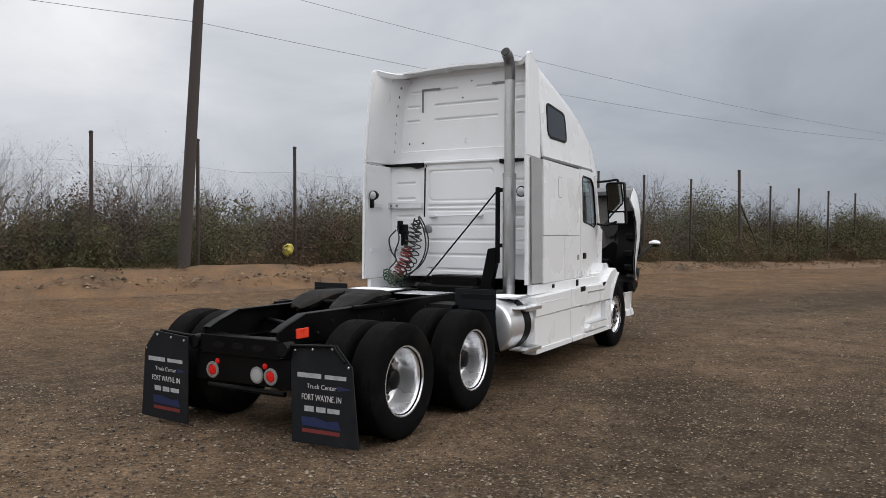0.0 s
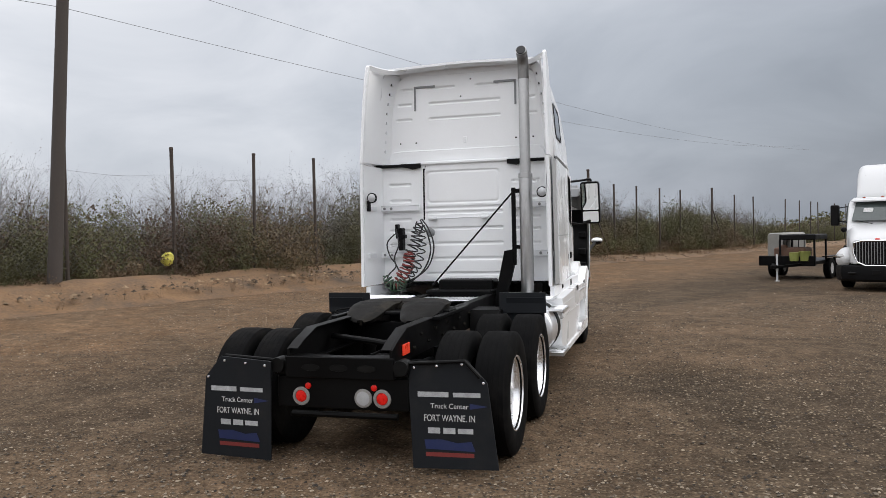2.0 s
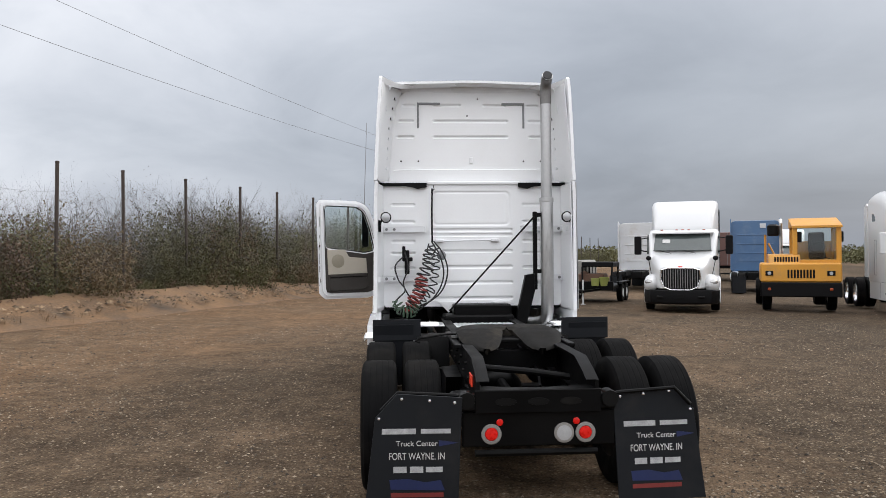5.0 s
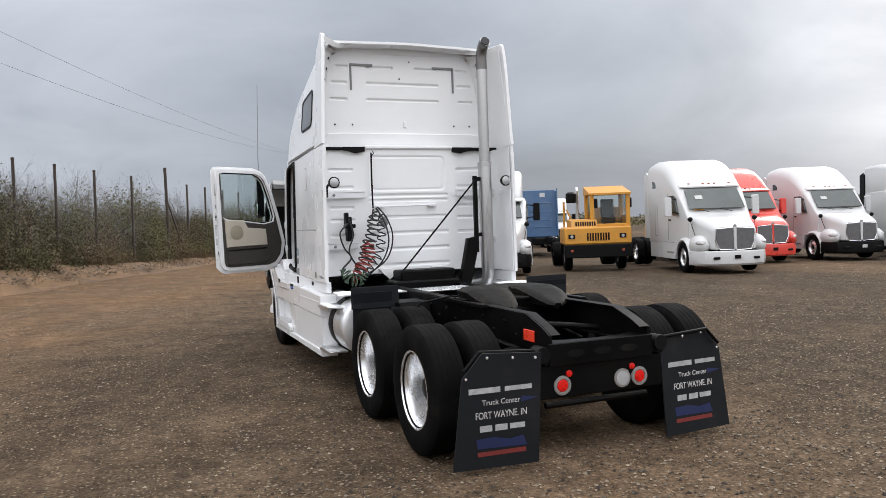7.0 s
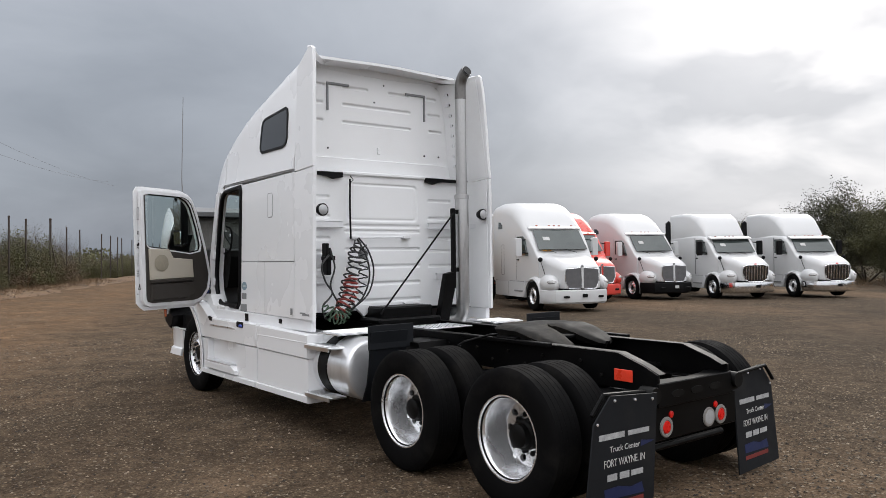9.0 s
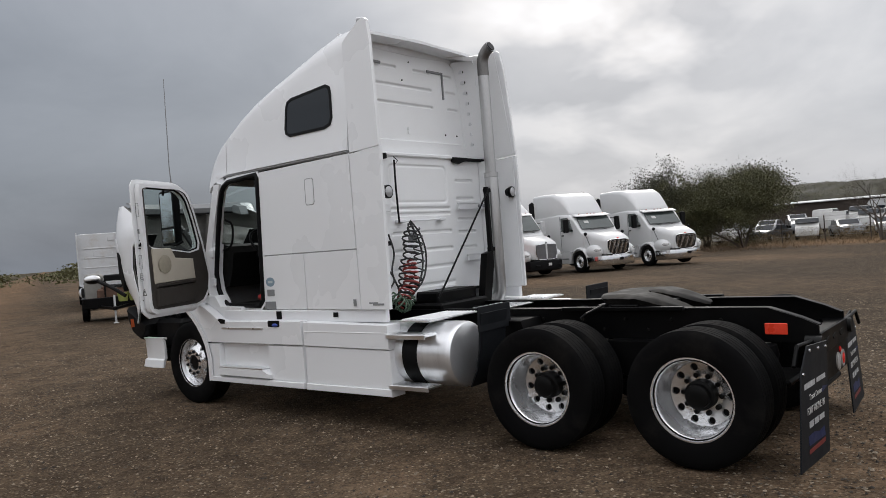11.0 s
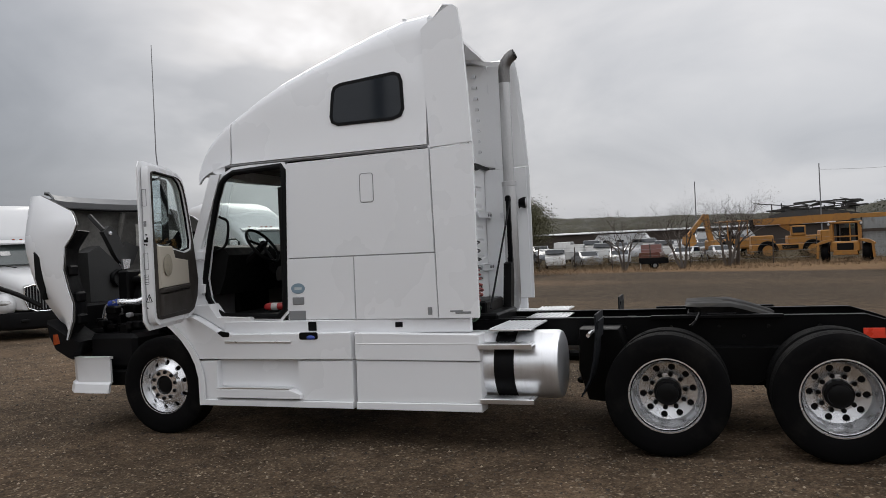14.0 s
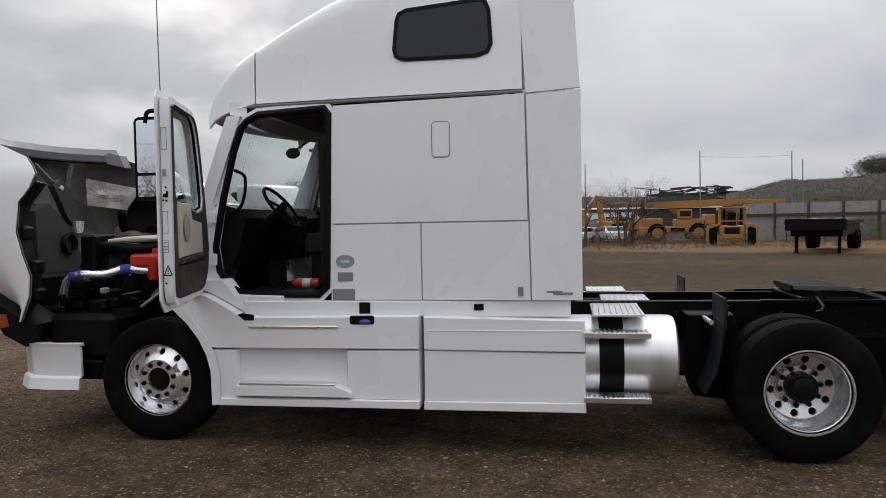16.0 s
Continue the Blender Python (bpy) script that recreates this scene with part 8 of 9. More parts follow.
grass_tufts("dry_grass", "dry straw grass on the berm", 2400, lambda r: (*fence_at(r.uniform(-12, 70), r.normal(-0.5, 0.9)), 0.12), 0.30, 3)
grass_tufts("dry_grass", "dry straw grass at the yard's edge", 1800, lambda r: (r.uniform(42.0, 57), r.uniform(-16, 30), 0.0), 0.38, 4)

# far scrub beyond the fence and round the horizon
def clumps(count, each, centre, size, tall, seed):
    """Places for leaves in loose heaps, one heap a shrub or tree crown."""
    r = np.random.RandomState(seed)
    out = []
    for _ in range(count):
        x, y, h = centre(r)
        h *= tall * r.uniform(0.6, 1.25)
        u = r.rand(each) ** 1.15
        p = r.normal(size=(each, 3)) * size * (1.2 - 0.8 * u)[:, None]
        p[:, 2] = u * h
        out.append(p + np.array([x, y, level(x, y)]))
    return np.concatenate(out)


def woods(name, label, P, leaf, seed, material):
    return tagged(new(name, leaf_mesh(name, P, leaf, material, seed)), label, "woods", kind="stuff")


woods("far_scrub", "grey-brown scrub stretching away behind the fence", clumps(260, 70, lambda r: (*fence_at(r.uniform(-30, 150), 5 + 36 * r.rand() ** 1.3), 1), 0.75, 2.5, 6), 0.11, 6, TAN)
woods("far_scrub", "olive scrub stretching away behind the fence", clumps(280, 70, lambda r: (*fence_at(r.uniform(-30, 190), 5 + 42 * r.rand() ** 1.3), 1), 0.8, 2.6, 7), 0.11, 7, OLIVE)


def ring(az0, az1, d0, d1):
    def centre(r):
        a, d = radians(r.uniform(az0, az1)), r.uniform(d0, d1)
        return (math.sin(a) * d, math.cos(a) * d, 0.7 + 0.35 * math.sin(a * 37) * math.sin(a * 11))
    return centre


woods("far_woods", "low dark woods on the horizon", clumps(420, 170, ring(-95, 62, 140, 300), 3.0, 4.6, 8), 0.36, 8, OLIVE)
BRUSH = surface("brushy_thicket", (0.034, 0.031, 0.017), 0.95, 0, 0.6, 0.5, 5.0, 0.12)


def thicket(label, x0, x1, y0, y1, crest, seed, leaves, leaf, leaf_mat):
    """A broad mass of brush: a heaped, ragged body under a skin of single leaves; crest(y) is its height."""
    xs, ys = np.arange(x0, x1, 0.9), np.arange(y0, y1, 0.45)
    rows = []
    for y in ys:
        top, row = crest(y), []
        for i, x in enumerate(xs):
            f = i / (len(xs) - 1)
            body = lerp([(0, 0.0), (0.06, 0.50), (0.25, 0.74), (0.6, 0.95), (1, 0.98)], f)
            n = 0.55 * noise.noise((x * 0.22, y * 0.22, seed)) + 0.40 * noise.noise((x * 0.7, y * 0.7, seed + 3)) + 0.30 * noise.noise((x * 2.3, y * 2.3, seed + 7))
            row.append((x + 0.3 * noise.noise((y * 0.9, x, seed + 9)), y, -1.2 + (top + 1.2) * body + n * min(1.0, f * 6) * 0.75))
        rows.append(row)
    t = thing("thicket", label, "brush", kind="stuff", geo=Geo().shell(rows, 0.2), material=BRUSH, sharp=180)
    r = np.random.RandomState(seed)
    flat = np.array(rows)
    P = flat[r.randint(len(ys), size=leaves), r.randint(len(xs), size=leaves)] + r.normal(size=(leaves, 3)) * np.array([0.4, 0.35, 0.16])
    woods("thicket_leaves", label, P, leaf, seed, leaf_mat)
    return t


thicket("green-grey brush on rising ground behind the machines", 80, 98, -72, -16.5, lambda y: lerp([(-72, 6.9), (-40, 6.4), (-24, 5.9), (-20, 5.1), (-16.5, 2.2)], y), 10, 90000, 0.075, DARKLEAF)
thicket("dark brush on the skyline behind the parked cars", 114, 134, -80, 95, lambda y: lerp([(-80, 7.0), (-28, 5.7), (-10, 5.1), (5, 5.6), (30, 6.3), (95, 5.6)], y), 11, 120000, 0.085, DARKLEAF)
woods("dry_brush", "scrub grown up against the sheet fence", clumps(34, 420, lambda r: (r.uniform(54.0, 57.0), r.uniform(-32, -12), 1), 0.7, 1.7, 14), 0.04, 14, OLIVE)
woods("dry_brush", "low brown brush along the lot's edge", clumps(150, 200, lambda r: (r.uniform(53.0, 58.0), r.uniform(-32, 24), 1), 0.55, 0.95, 12), 0.04, 12, TAN)


def tree(label, seed, height, spread, leaves, leaf_size, leaf_mat, depth=4, trunks=3, r=0.10, kids=(2, 3), dome=None):
    rnd = random.Random(seed)
    segs, tips = [], []
    for k in range(trunks):
        a = 2 * math.pi * (k + rnd.random()) / trunks
        d = np.array([math.cos(a) * spread, math.sin(a) * spread, 1.0])
        d /= np.linalg.norm(d)
        grow(rnd, segs, tips, np.array([0.1 * math.cos(a), 0.1 * math.sin(a), -0.1]), d, height * 0.42, r, depth, 0.3, kids, 0.66)
    k = height / max(s[1][2] for s in segs)
    segs = [(a * k, b * k, r0, r1) for a, b, r0, r1 in segs]
    t = thing("tree", label, "tree", "trees at the lot's edge")
    part("trunk", twig_mesh("trunk", segs, BARK if leaves else TWIG), None, t)
    if leaves:
        rr = np.random.RandomState(seed)
        T = np.array(tips) * k
        P = T[rr.randint(len(T), size=leaves)] + rr.normal(size=(leaves, 3)) * height * 0.036
        if dome:
            wide, low, high = dome
            c = rr.normal(size=(150, 3))
            c /= np.linalg.norm(c, axis=1, keepdims=True)
            c = c * (0.55 + 0.45 * rr.rand(150, 1)) * np.array([wide, wide, (high - low) / 2]) + np.array([0, 0, (high + low) / 2])
            P = np.concatenate([P, c[rr.randint(150, size=leaves)] + rr.normal(size=(leaves, 3)) * np.array([0.50, 0.50, 0.34])])
        part("crown", leaf_mesh("crown", P, leaf_size, leaf_mat, seed), None, t)
    return t


t1 = tree("spreading mesquite with yellow-green leaves", 1, 6.3, 0.75, 42000, 0.050, MESQ, trunks=4, dome=(3.5, 1.7, 5.7))
t1.matrix_basis = stand(49.0, 15.0)
t2 = tree("dark green thorn tree with a wide crown", 2, 7.2, 0.6, 26000, 0.060, DARKLEAF)
t2.matrix_basis = stand(50.0, 22.0) @ Matrix.Scale(0.95, 4)
for x, y, s, a in ((53.0, 20.5, 1.16, 80), (54, 24, 0.91, 300), (52.5, 27.5, 1.05, 60), (56, 32, 1.1, 210), (58, 28, 1.0, 15)):
    copy_thing(t2 if s == 0.91 else t1, Matrix()).matrix_basis = stand(x, y, a) @ Matrix.Scale(s * 0.75, 4)
t3 = tree("bare tree with fine grey branches", 3, 5.3, 0.55, 0, 0, None, depth=5, trunks=3, r=0.12)
t3.matrix_basis = stand(48.5, 6.2)
for x, y, s, a in ((48.5, 2.2, 1.08, 70), (52.0, -1.6, 1.16, 150), (50.5, -0.9, 1.12, 260), (56, 20, 1.0, 30)):
    copy_thing(t3, Matrix()).matrix_basis = stand(x, y, a) @ Matrix.Scale(s, 4)
for x, y, s, a in ((-8.9, 25.9, 1.0, 40), (-6.6, 32.2, 0.9, 170), (-11.2, 20.6, 0.72, 290), (-14.6, 15.6, 0.7, 110), (-0.6, 46.0, 0.85, 75)):
    copy_thing(t3, Matrix()).matrix_basis = stand(x, y, a) @ Matrix.Scale(s, 4)
t4 = tree("lone dark tree with a flat crown on the skyline", 5, 9.2, 0.35, 9000, 0.075, DARKLEAF, depth=3, trunks=2, r=0.16, dome=(2.7, 7.0, 9.6))
t4.matrix_basis = stand(99, -36.6)

# ---- other things in the yard ----
def plain_wheel(parent, x, y, r, w, rim_mat=GREYP, axis="x", rim_r=0.55):
    g = Geo().lathe([(r * rim_r, -w / 2), (r * 0.92, -w / 2), (r, -w * 0.38), (r, w * 0.38), (r * 0.92, w / 2), (r * rim_r, w / 2)], axis, n=24)
    g.f = [q for q in g.f if len(q) == 4]
    t = part("wheel", g, RUBBER, parent)
    part("rim", Geo().lathe([(r * rim_r, -w * 0.42), (r * rim_r * 0.9, w * 0.1), (r * 0.2, w * 0.12), (r * 0.18, w * 0.3), (0.01, w * 0.32)], axis, n=20).lathe([(r * rim_r, w * 0.42), (r * rim_r * 0.9, -w * 0.1), (r * 0.2, -w * 0.12), (0.01, -w * 0.3)], axis, n=20), rim_mat, t)
    t.matrix_basis = pose(x, y, r)
    return t


def yard_truck(label):
    """A terminal tractor: a narrow glazed cab on one side of a low flat nose. It faces +y, front axle over the origin."""
    t = thing("yard_truck", label, "truck", "yellow yard trucks")
    part("nose", Geo().box(-1.22, 1.22, -0.55, 1.05, 0.98, 1.62, 0.05), YELP, t)
    part("nose_top", Geo().prism([(-0.55, 1.60), (0.95, 1.60), (0.82, 1.88), (-0.55, 1.92)], "x", 0.0, 0.95, 0.03), YELP, t)
    part("bumper", Geo().box(-1.22, 1.22, 0.85, 1.10, 0.50, 0.98, 0.03), BLACKP, t, "black front bumper")
    for k in range(9):
        part("grille_slat", Geo().box(-0.42 + k * 0.095, -0.36 + k * 0.095, 1.045, 1.062, 1.12, 1.40, 0.004), HUBB, t)
        part("vent_slat", Geo().box(0.06 + k * 0.085, 0.11 + k * 0.085, 0.88, 0.925, 1.64, 1.82, 0.003), HUBB, t)
    for x in (-0.9, 0.95):
        lamp = part("head_lamp", Geo().box(x - 0.12, x + 0.12, 1.04, 1.075, 1.20, 1.36, 0.01), BLACKP, t)
        part("lamp_lens", Geo().lathe([(0.06, 1.07), (0.055, 1.085), (0.005, 1.09)], "y", (x, 0, 1.28), 14), CLEARL, lamp)
        part("turn_lamp", Geo().box(x - 0.05, x + 0.05, 1.09, 1.115, 0.72, 0.80, 0.01), ORANGEL, t)
    # the cab frame stands on the truck's left
    x0, x1, y0, y1, z0, z1 = -1.21, 0.20, -0.75, 0.78, 1.60, 2.80
    for x in (x0 + 0.05, x1 - 0.05):
        for y in (y0 + 0.05, y1 - 0.05):
            part("cab_post", Geo().box(x - 0.075, x + 0.075, y - 0.07, y + 0.07, z0, z1, 0.02), YELP, t)
    part("cab_rear_wall", Geo().box(x0 + 0.1, x1 - 0.1, y0, y0 + 0.04, z0, z0 + 0.75, 0.01), YELP, t)
    part("cab_roof", Geo().prism([(y0 - 0.05, z1), (y1 + 0.10, z1 - 0.02), (y1 + 0.10, z1 + 0.05), (y0 - 0.05, z1 + 0.36)], "x", x0 - 0.05, x1 + 0.05, 0.03), YELP, t)
    part("cab_lower", Geo().box(x0, x1, y0, y1, z0, z0 + 0.12, 0.02).box(x0, x0 + 0.05, y0, y1, z0, z0 + 0.45, 0.02), YELP, t)
    w1 = part("windscreen", Geo().box(x0 + 0.1, x1 - 0.1, y1 - 0.05, y1 - 0.03, z0 + 0.12, z1, 0.0), CLEARGL, t)
    w2 = part("side_pane", Geo().box(x1 - 0.06, x1 - 0.04, y0 + 0.1, y1 - 0.1, z0 + 0.5, z1, 0.0), CLEARGL, t)
    w3 = part("side_pane", Geo().box(x0 + 0.02, x0 + 0.04, y0 + 0.1, y1 - 0.1, z0 + 0.5, z1, 0.0), CLEARGL, t)
    w1.visible_shadow = w2.visible_shadow = w3.visible_shadow = False
    part("seat", Geo().box(-0.85, -0.35, -0.45, 0.0, 1.72, 2.0, 0.06).box(-0.85, -0.35, -0.52, -0.42, 1.95, 2.65, 0.05), SEATG, t)
    part("steering_wheel", Geo().tube([(-0.6 + 0.2 * math.cos(a), 0.32 + 0.1 * math.sin(a), 2.15 + 0.16 * math.sin(a)) for a in np.linspace(0, 6.28, 17)[:-1]], 0.014, 6, closed=True), BLACKP, t)
    part("wiper", Geo().tube([(-0.9, y1 - 0.02, 1.75), (-0.3, y1 - 0.02, 1.95)], 0.012, 5), BLACKP, t)
    part("exhaust", Geo().tube([(0.5, -0.7, 1.2), (0.5, -0.7, 3.0), (0.5, -0.85, 3.12)], 0.06, 10), STEEL, t)
    part("air_cleaner", Geo().lathe([(0.16, 2.55), (0.20, 2.6), (0.20, 2.9), (0.12, 2.96)], "z", (0.75, -0.6, 0), 16), BLACKP, t)
    part("headache_rack", Geo().tube([(1.0, -0.9, 1.0), (1.0, -0.9, 2.6)], 0.04, 8).tube([(0.3, -0.9, 1.0), (0.9, -0.9, 2.3)], 0.03, 8), YELP, t)
    part("frame", Geo().box(-0.45, 0.45, -3.9, 0.9, 0.75, 1.0, 0.03), FRAMEB, t)
    part("fifth_wheel", Geo().box(-0.45, 0.45, -3.4, -2.5, 1.05, 1.16, 0.04), GREASE, t)
    for sx in (-1, 1):
        plain_wheel(t, sx * 1.0, 0.0, 0.50, 0.28, GREYP)
        plain_wheel(t, sx * 1.0, -2.95, 0.50, 0.56, GREYP)
        part("mudguard", Geo().shell([[(sx * 0.8, 0.62 * math.cos(a), 0.5 + 0.6 * math.sin(a)), (sx * 1.2, 0.62 * math.cos(a), 0.5 + 0.6 * math.sin(a))] for a in np.linspace(0.15, 2.9, 9)], 0.02), BLACKP, t)
        part("mirror", Geo().box(sx * 0.62 - 0.68, sx * 0.62 - 0.48, 0.72, 0.78, 2.3, 2.65, 0.02), BLACKP, t)
    part("front_axle", Geo().box(-0.95, 0.95, -0.06, 0.06, 0.44, 0.56, 0.02), FRAMEB, t)
    return t


y1 = yard_truck("yellow terminal yard truck with an offset glazed cab")
park(y1, 12.8, 18.8, HEAD)
copy_thing(y1, stand(19.6, 22.6, HEAD))


def generator_trailer():
    t = thing("generator_trailer", "small black two-axle trailer carrying an old generator", "trailer")
    part("deck", Geo().box(-0.95, 0.95, -3.1, 0.1, 0.55, 0.68, 0.02).box(-0.98, 0.98, 0.02, 0.14, 0.50, 0.86, 0.02), FRAMEB, t)
    part("rack", Geo().box(-0.95, 0.30, -1.3, 0.0, 1.42, 1.62, 0.03), BLACKP, t)
    for x in (-0.9, 0.28):
        for y in (-1.25, -0.05):
            part("rack_post", Geo().box(x - 0.03, x + 0.03, y - 0.03, y + 0.03, 0.66, 1.44, 0.005), BLACKP, t)
    part("engine", Geo().box(-0.55, 0.55, -0.95, -0.15, 0.70, 1.15, 0.05).lathe([(0.10, 0.95), (0.16, 1.0), (0.16, 1.2), (0.08, 1.25)], "z", (0.25, -0.3, 0), 12), surface("rusty_engine", (0.11, 0.06, 0.04), 0.7, 0.2, 0.4), t)
    part("green_bucket", Geo().lathe([(0.16, 0.68), (0.20, 1.0), (0.21, 1.02), (0.18, 1.0), (0.14, 0.72)], "z", (-0.62, 0.05, 0), 16).lathe([(0.16, 0.68), (0.19, 0.98), (0.15, 0.98)], "z", (-0.28, 0.08, 0), 16), surface("dull_green_paint", (0.22, 0.24, 0.06), 0.6), t)
    tank = part("water_tank", Geo().prism(rounded(0.35, 0.95, 0.75, 1.68, 0.14), "y", -2.9, -0.6, 0.06), surface("dull_grey_tank", (0.20, 0.195, 0.18), 0.6, 0, 0.2), t, "dull grey tank in a black cage")
    for y in (-2.7, -2.1, -1.5, -0.9):
        part("cage_bar", Geo().box(0.33, 0.97, y - 0.02, y + 0.02, 0.70, 1.40, 0.004), BLACKP, tank)
    part("tongue", Geo().bar((-0.5, 0.05, 0.55), (0, 1.3, 0.5), 0.09, 0.09).bar((0.5, 0.05, 0.55), (0, 1.3, 0.5), 0.09, 0.09).box(-0.06, 0.06, 1.1, 1.5, 0.46, 0.58, 0.02), FRAMEB, t)
    part("jack", Geo().tube([(0, 1.0, 0.95), (0, 1.0, 0.02)], 0.035, 8).lathe([(0.09, 0.0), (0.09, 0.02), (0.03, 0.03)], "z", (0, 1.0, 0), 10), TINW, t)
    for sx in (-1, 1):
        for y in (-1.35, -2.15):
            plain_wheel(t, sx * 0.98, y, 0.37, 0.22, TINW)
        part("mudguard", Geo().box(sx * 0.88, sx * 1.12, -2.6, -0.9, 0.78, 0.82, 0.01), BLACKP, t)
    return t


park(generator_trailer(), 6.75, 23.4, 152)


def sleeper_away(name, label, paint, group="trucks parked further back"):
    """A sleeper tractor seen from behind; rear axle over the origin, facing +y."""
    t = thing(name, label, "truck", group)
    part("sleeper", Geo().loft([section(w, 1.05, z, r, y) for y, w, z, r in ((3.4, 1.22, 3.75, 0.2), (4.2, 1.22, 3.8, 0.25), (5.0, 1.2, 3.6, 0.3), (5.6, 1.15, 3.1, 0.2), (6.1, 1.1, 2.1, 0.1))]), paint, t)
    part("hood", Geo().loft([section(w, 0.9, z, r, y) for y, w, z, r in ((6.0, 1.05, 1.95, 0.2), (7.0, 0.9, 1.8, 0.25), (7.6, 0.7, 1.5, 0.2))]), paint, t)
    for z in (1.6, 2.0, 2.5, 3.0):
        part("back_rib", Geo().box(-0.9, 0.9, 3.37, 3.41, z - 0.03, z + 0.03, 0.01), paint, t)
    for sx in (-1, 1):
        part("side_fairing", Geo().prism([(2.9, 1.1), (3.5, 1.1), (3.5, 3.7), (3.05, 3.85)], "x", sx * 1.2, sx * 1.25, 0.01), paint, t)
        part("side_window", Geo().prism(rounded(3.9, 4.5, 2.9, 3.3, 0.08), "x", sx * 1.15, sx * 1.235, 0.01), DARKGL, t)
        part("tank", Geo().lathe([(0.02, 2.2), (0.29, 2.22), (0.31, 2.26), (0.31, 4.2), (0.02, 4.24)], "y", (sx * 0.98, 0, 0.72), 20), TANKM, t)
        for y in (0.0, 1.32):
            wheel(t, sx * 1.10, y, 0.512, "drive", SMALL)
            wheel(t, sx * 0.77, y, 0.512, "inner", SMALL)
        wheel(t, sx * 1.07, 6.4, 0.512, "steer", SMALL)
        part("frame_rail", Geo().box(sx * 0.40, sx * 0.46, -0.7, 7.0, 0.8, 1.06, 0.01), FRAMEB, t)
        part("mud_flap", Geo().box(sx * 0.58, sx * 1.22, -0.75, -0.735, 0.05, 0.85, 0.003), FLAPB, t)
    part("window", Geo().prism(rounded(-0.45, 0.45, 2.55, 2.85, 0.06), "y", 3.42, 3.375, 0.005), paint, t)
    part("marker", Geo().box(0.25, 0.55, 3.36, 3.40, 3.35, 3.6, 0.01), TINW, t)
    part("chassis_box", Geo().box(-0.9, 0.9, 2.0, 6.8, 0.6, 1.0, 0.04), HUBB, t)
    return t


blue = park(sleeper_away("semi_truck", "blue sleeper tractor parked facing away", BLUEP), 17.2, 30.5, -24)
park(sleeper_away("semi_truck", "grey sleeper tractor parked facing away", TINW), 11.9, 33.5, -24)
park(sleeper_away("semi_truck", "teal sleeper tractor parked facing away", TEALP), 15.5, 41.0, -24)


def box_trailer(label, paint, length=9.0):
    t = thing("box_trailer", label, "trailer")
    part("box", Geo().box(-1.25, 1.25, 0, length, 1.15, 3.7, 0.04), paint, t)
    for k in range(int(length / 0.6)):
        for sx in (-1, 1):
            part("side_rib", Geo().box(sx * 1.25, sx * 1.275, 0.3 + k * 0.6, 0.34 + k * 0.6, 1.2, 3.65, 0.005), paint, t)
    part("door_gap", Geo().box(-0.01, 0.01, -0.012, 0.0, 1.2, 3.65, 0.0).box(-0.7, -0.66, -0.03, 0.0, 1.2, 3.65, 0.005).box(0.66, 0.7, -0.03, 0.0, 1.2, 3.65, 0.005), GREYP, t)
    part("underframe", Geo().box(-0.6, 0.6, 0.1, length, 0.95, 1.15, 0.02).box(-1.1, 1.1, -0.05, 0.02, 0.5, 0.6, 0.02), FRAMEB, t)
    for sx in (-1, 1):
        for y in (0.9, 2.1):
            plain_wheel(t, sx * 0.98, y, 0.5, 0.55, GREYP)
        part("landing_leg", Geo().box(sx * 0.6, sx * 0.72, length - 2.0, length - 1.9, 0.02, 1.0, 0.01), FRAMEB, t)
    return t


park(box_trailer("teal box trailer parked far back", TEALP), 18.6, 44.0, -24)
park(box_trailer("maroon box trailer parked far back", BROWNP), 24.5, 50.0, -24)

# ---- the lot's east edge ----
def car(label, paint, kind):
    t = thing("car", label, "car", "cars in the storage lot")
    prof = {"sedan": [(-2.2, 0.75), (-2.1, 0.95), (-1.4, 1.02), (-0.75, 1.42), (0.35, 1.44), (1.05, 1.02), (2.1, 0.88), (2.25, 0.6)],
            "suv": [(-2.3, 0.8), (-2.25, 1.1), (-2.0, 1.70), (0.3, 1.76), (0.95, 1.14), (2.1, 1.02), (2.3, 0.7)],
            "pickup": [(-2.6, 0.8), (-2.6, 1.12), (-0.9, 1.12), (-0.75, 1.78), (0.45, 1.80), (1.0, 1.2), (2.4, 1.12), (2.55, 0.7)]}[kind]
    body = [(prof[0][0], 0.36)] + prof + [(prof[-1][0], 0.36)]
    part("body", Geo().prism(body, "x", 0.0, 0.88, 0.10).add(*(lambda m: (m.v, m.f))(Geo().prism(body, "x", 0.0, -0.88, 0.10))), paint, t)
    glass_z = max(z for _, z in prof)
    y0, y1 = {"sedan": (-1.15, 0.72), "suv": (-1.95, 0.68), "pickup": (-0.72, 0.78)}[kind]
    part("side_window", Geo().prism([(y0, glass_z - 0.42), (y1 + 0.15, glass_z - 0.42), (y1 - 0.28, glass_z - 0.06), (y0 + 0.30, glass_z - 0.06)], "x", -0.885, 0.885, 0.0), DARKGL, t)
    part("windscreen", Geo().shell([[(x, y1 + 0.30, glass_z - 0.40), (x, y1 - 0.18, glass_z - 0.05)] for x in (-0.72, 0.72)], 0.02), DARKGL, t)
    for sx in (-1, 1):
        for y in (-1.35, 1.4):
            plain_wheel(t, sx * 0.80, y, 0.34, 0.22, GREYP)
        part("head_lamp", Geo().box(sx * 0.5, sx * 0.84, 2.14, 2.24, 0.70, 0.84, 0.03), CLEARL, t)
    return t


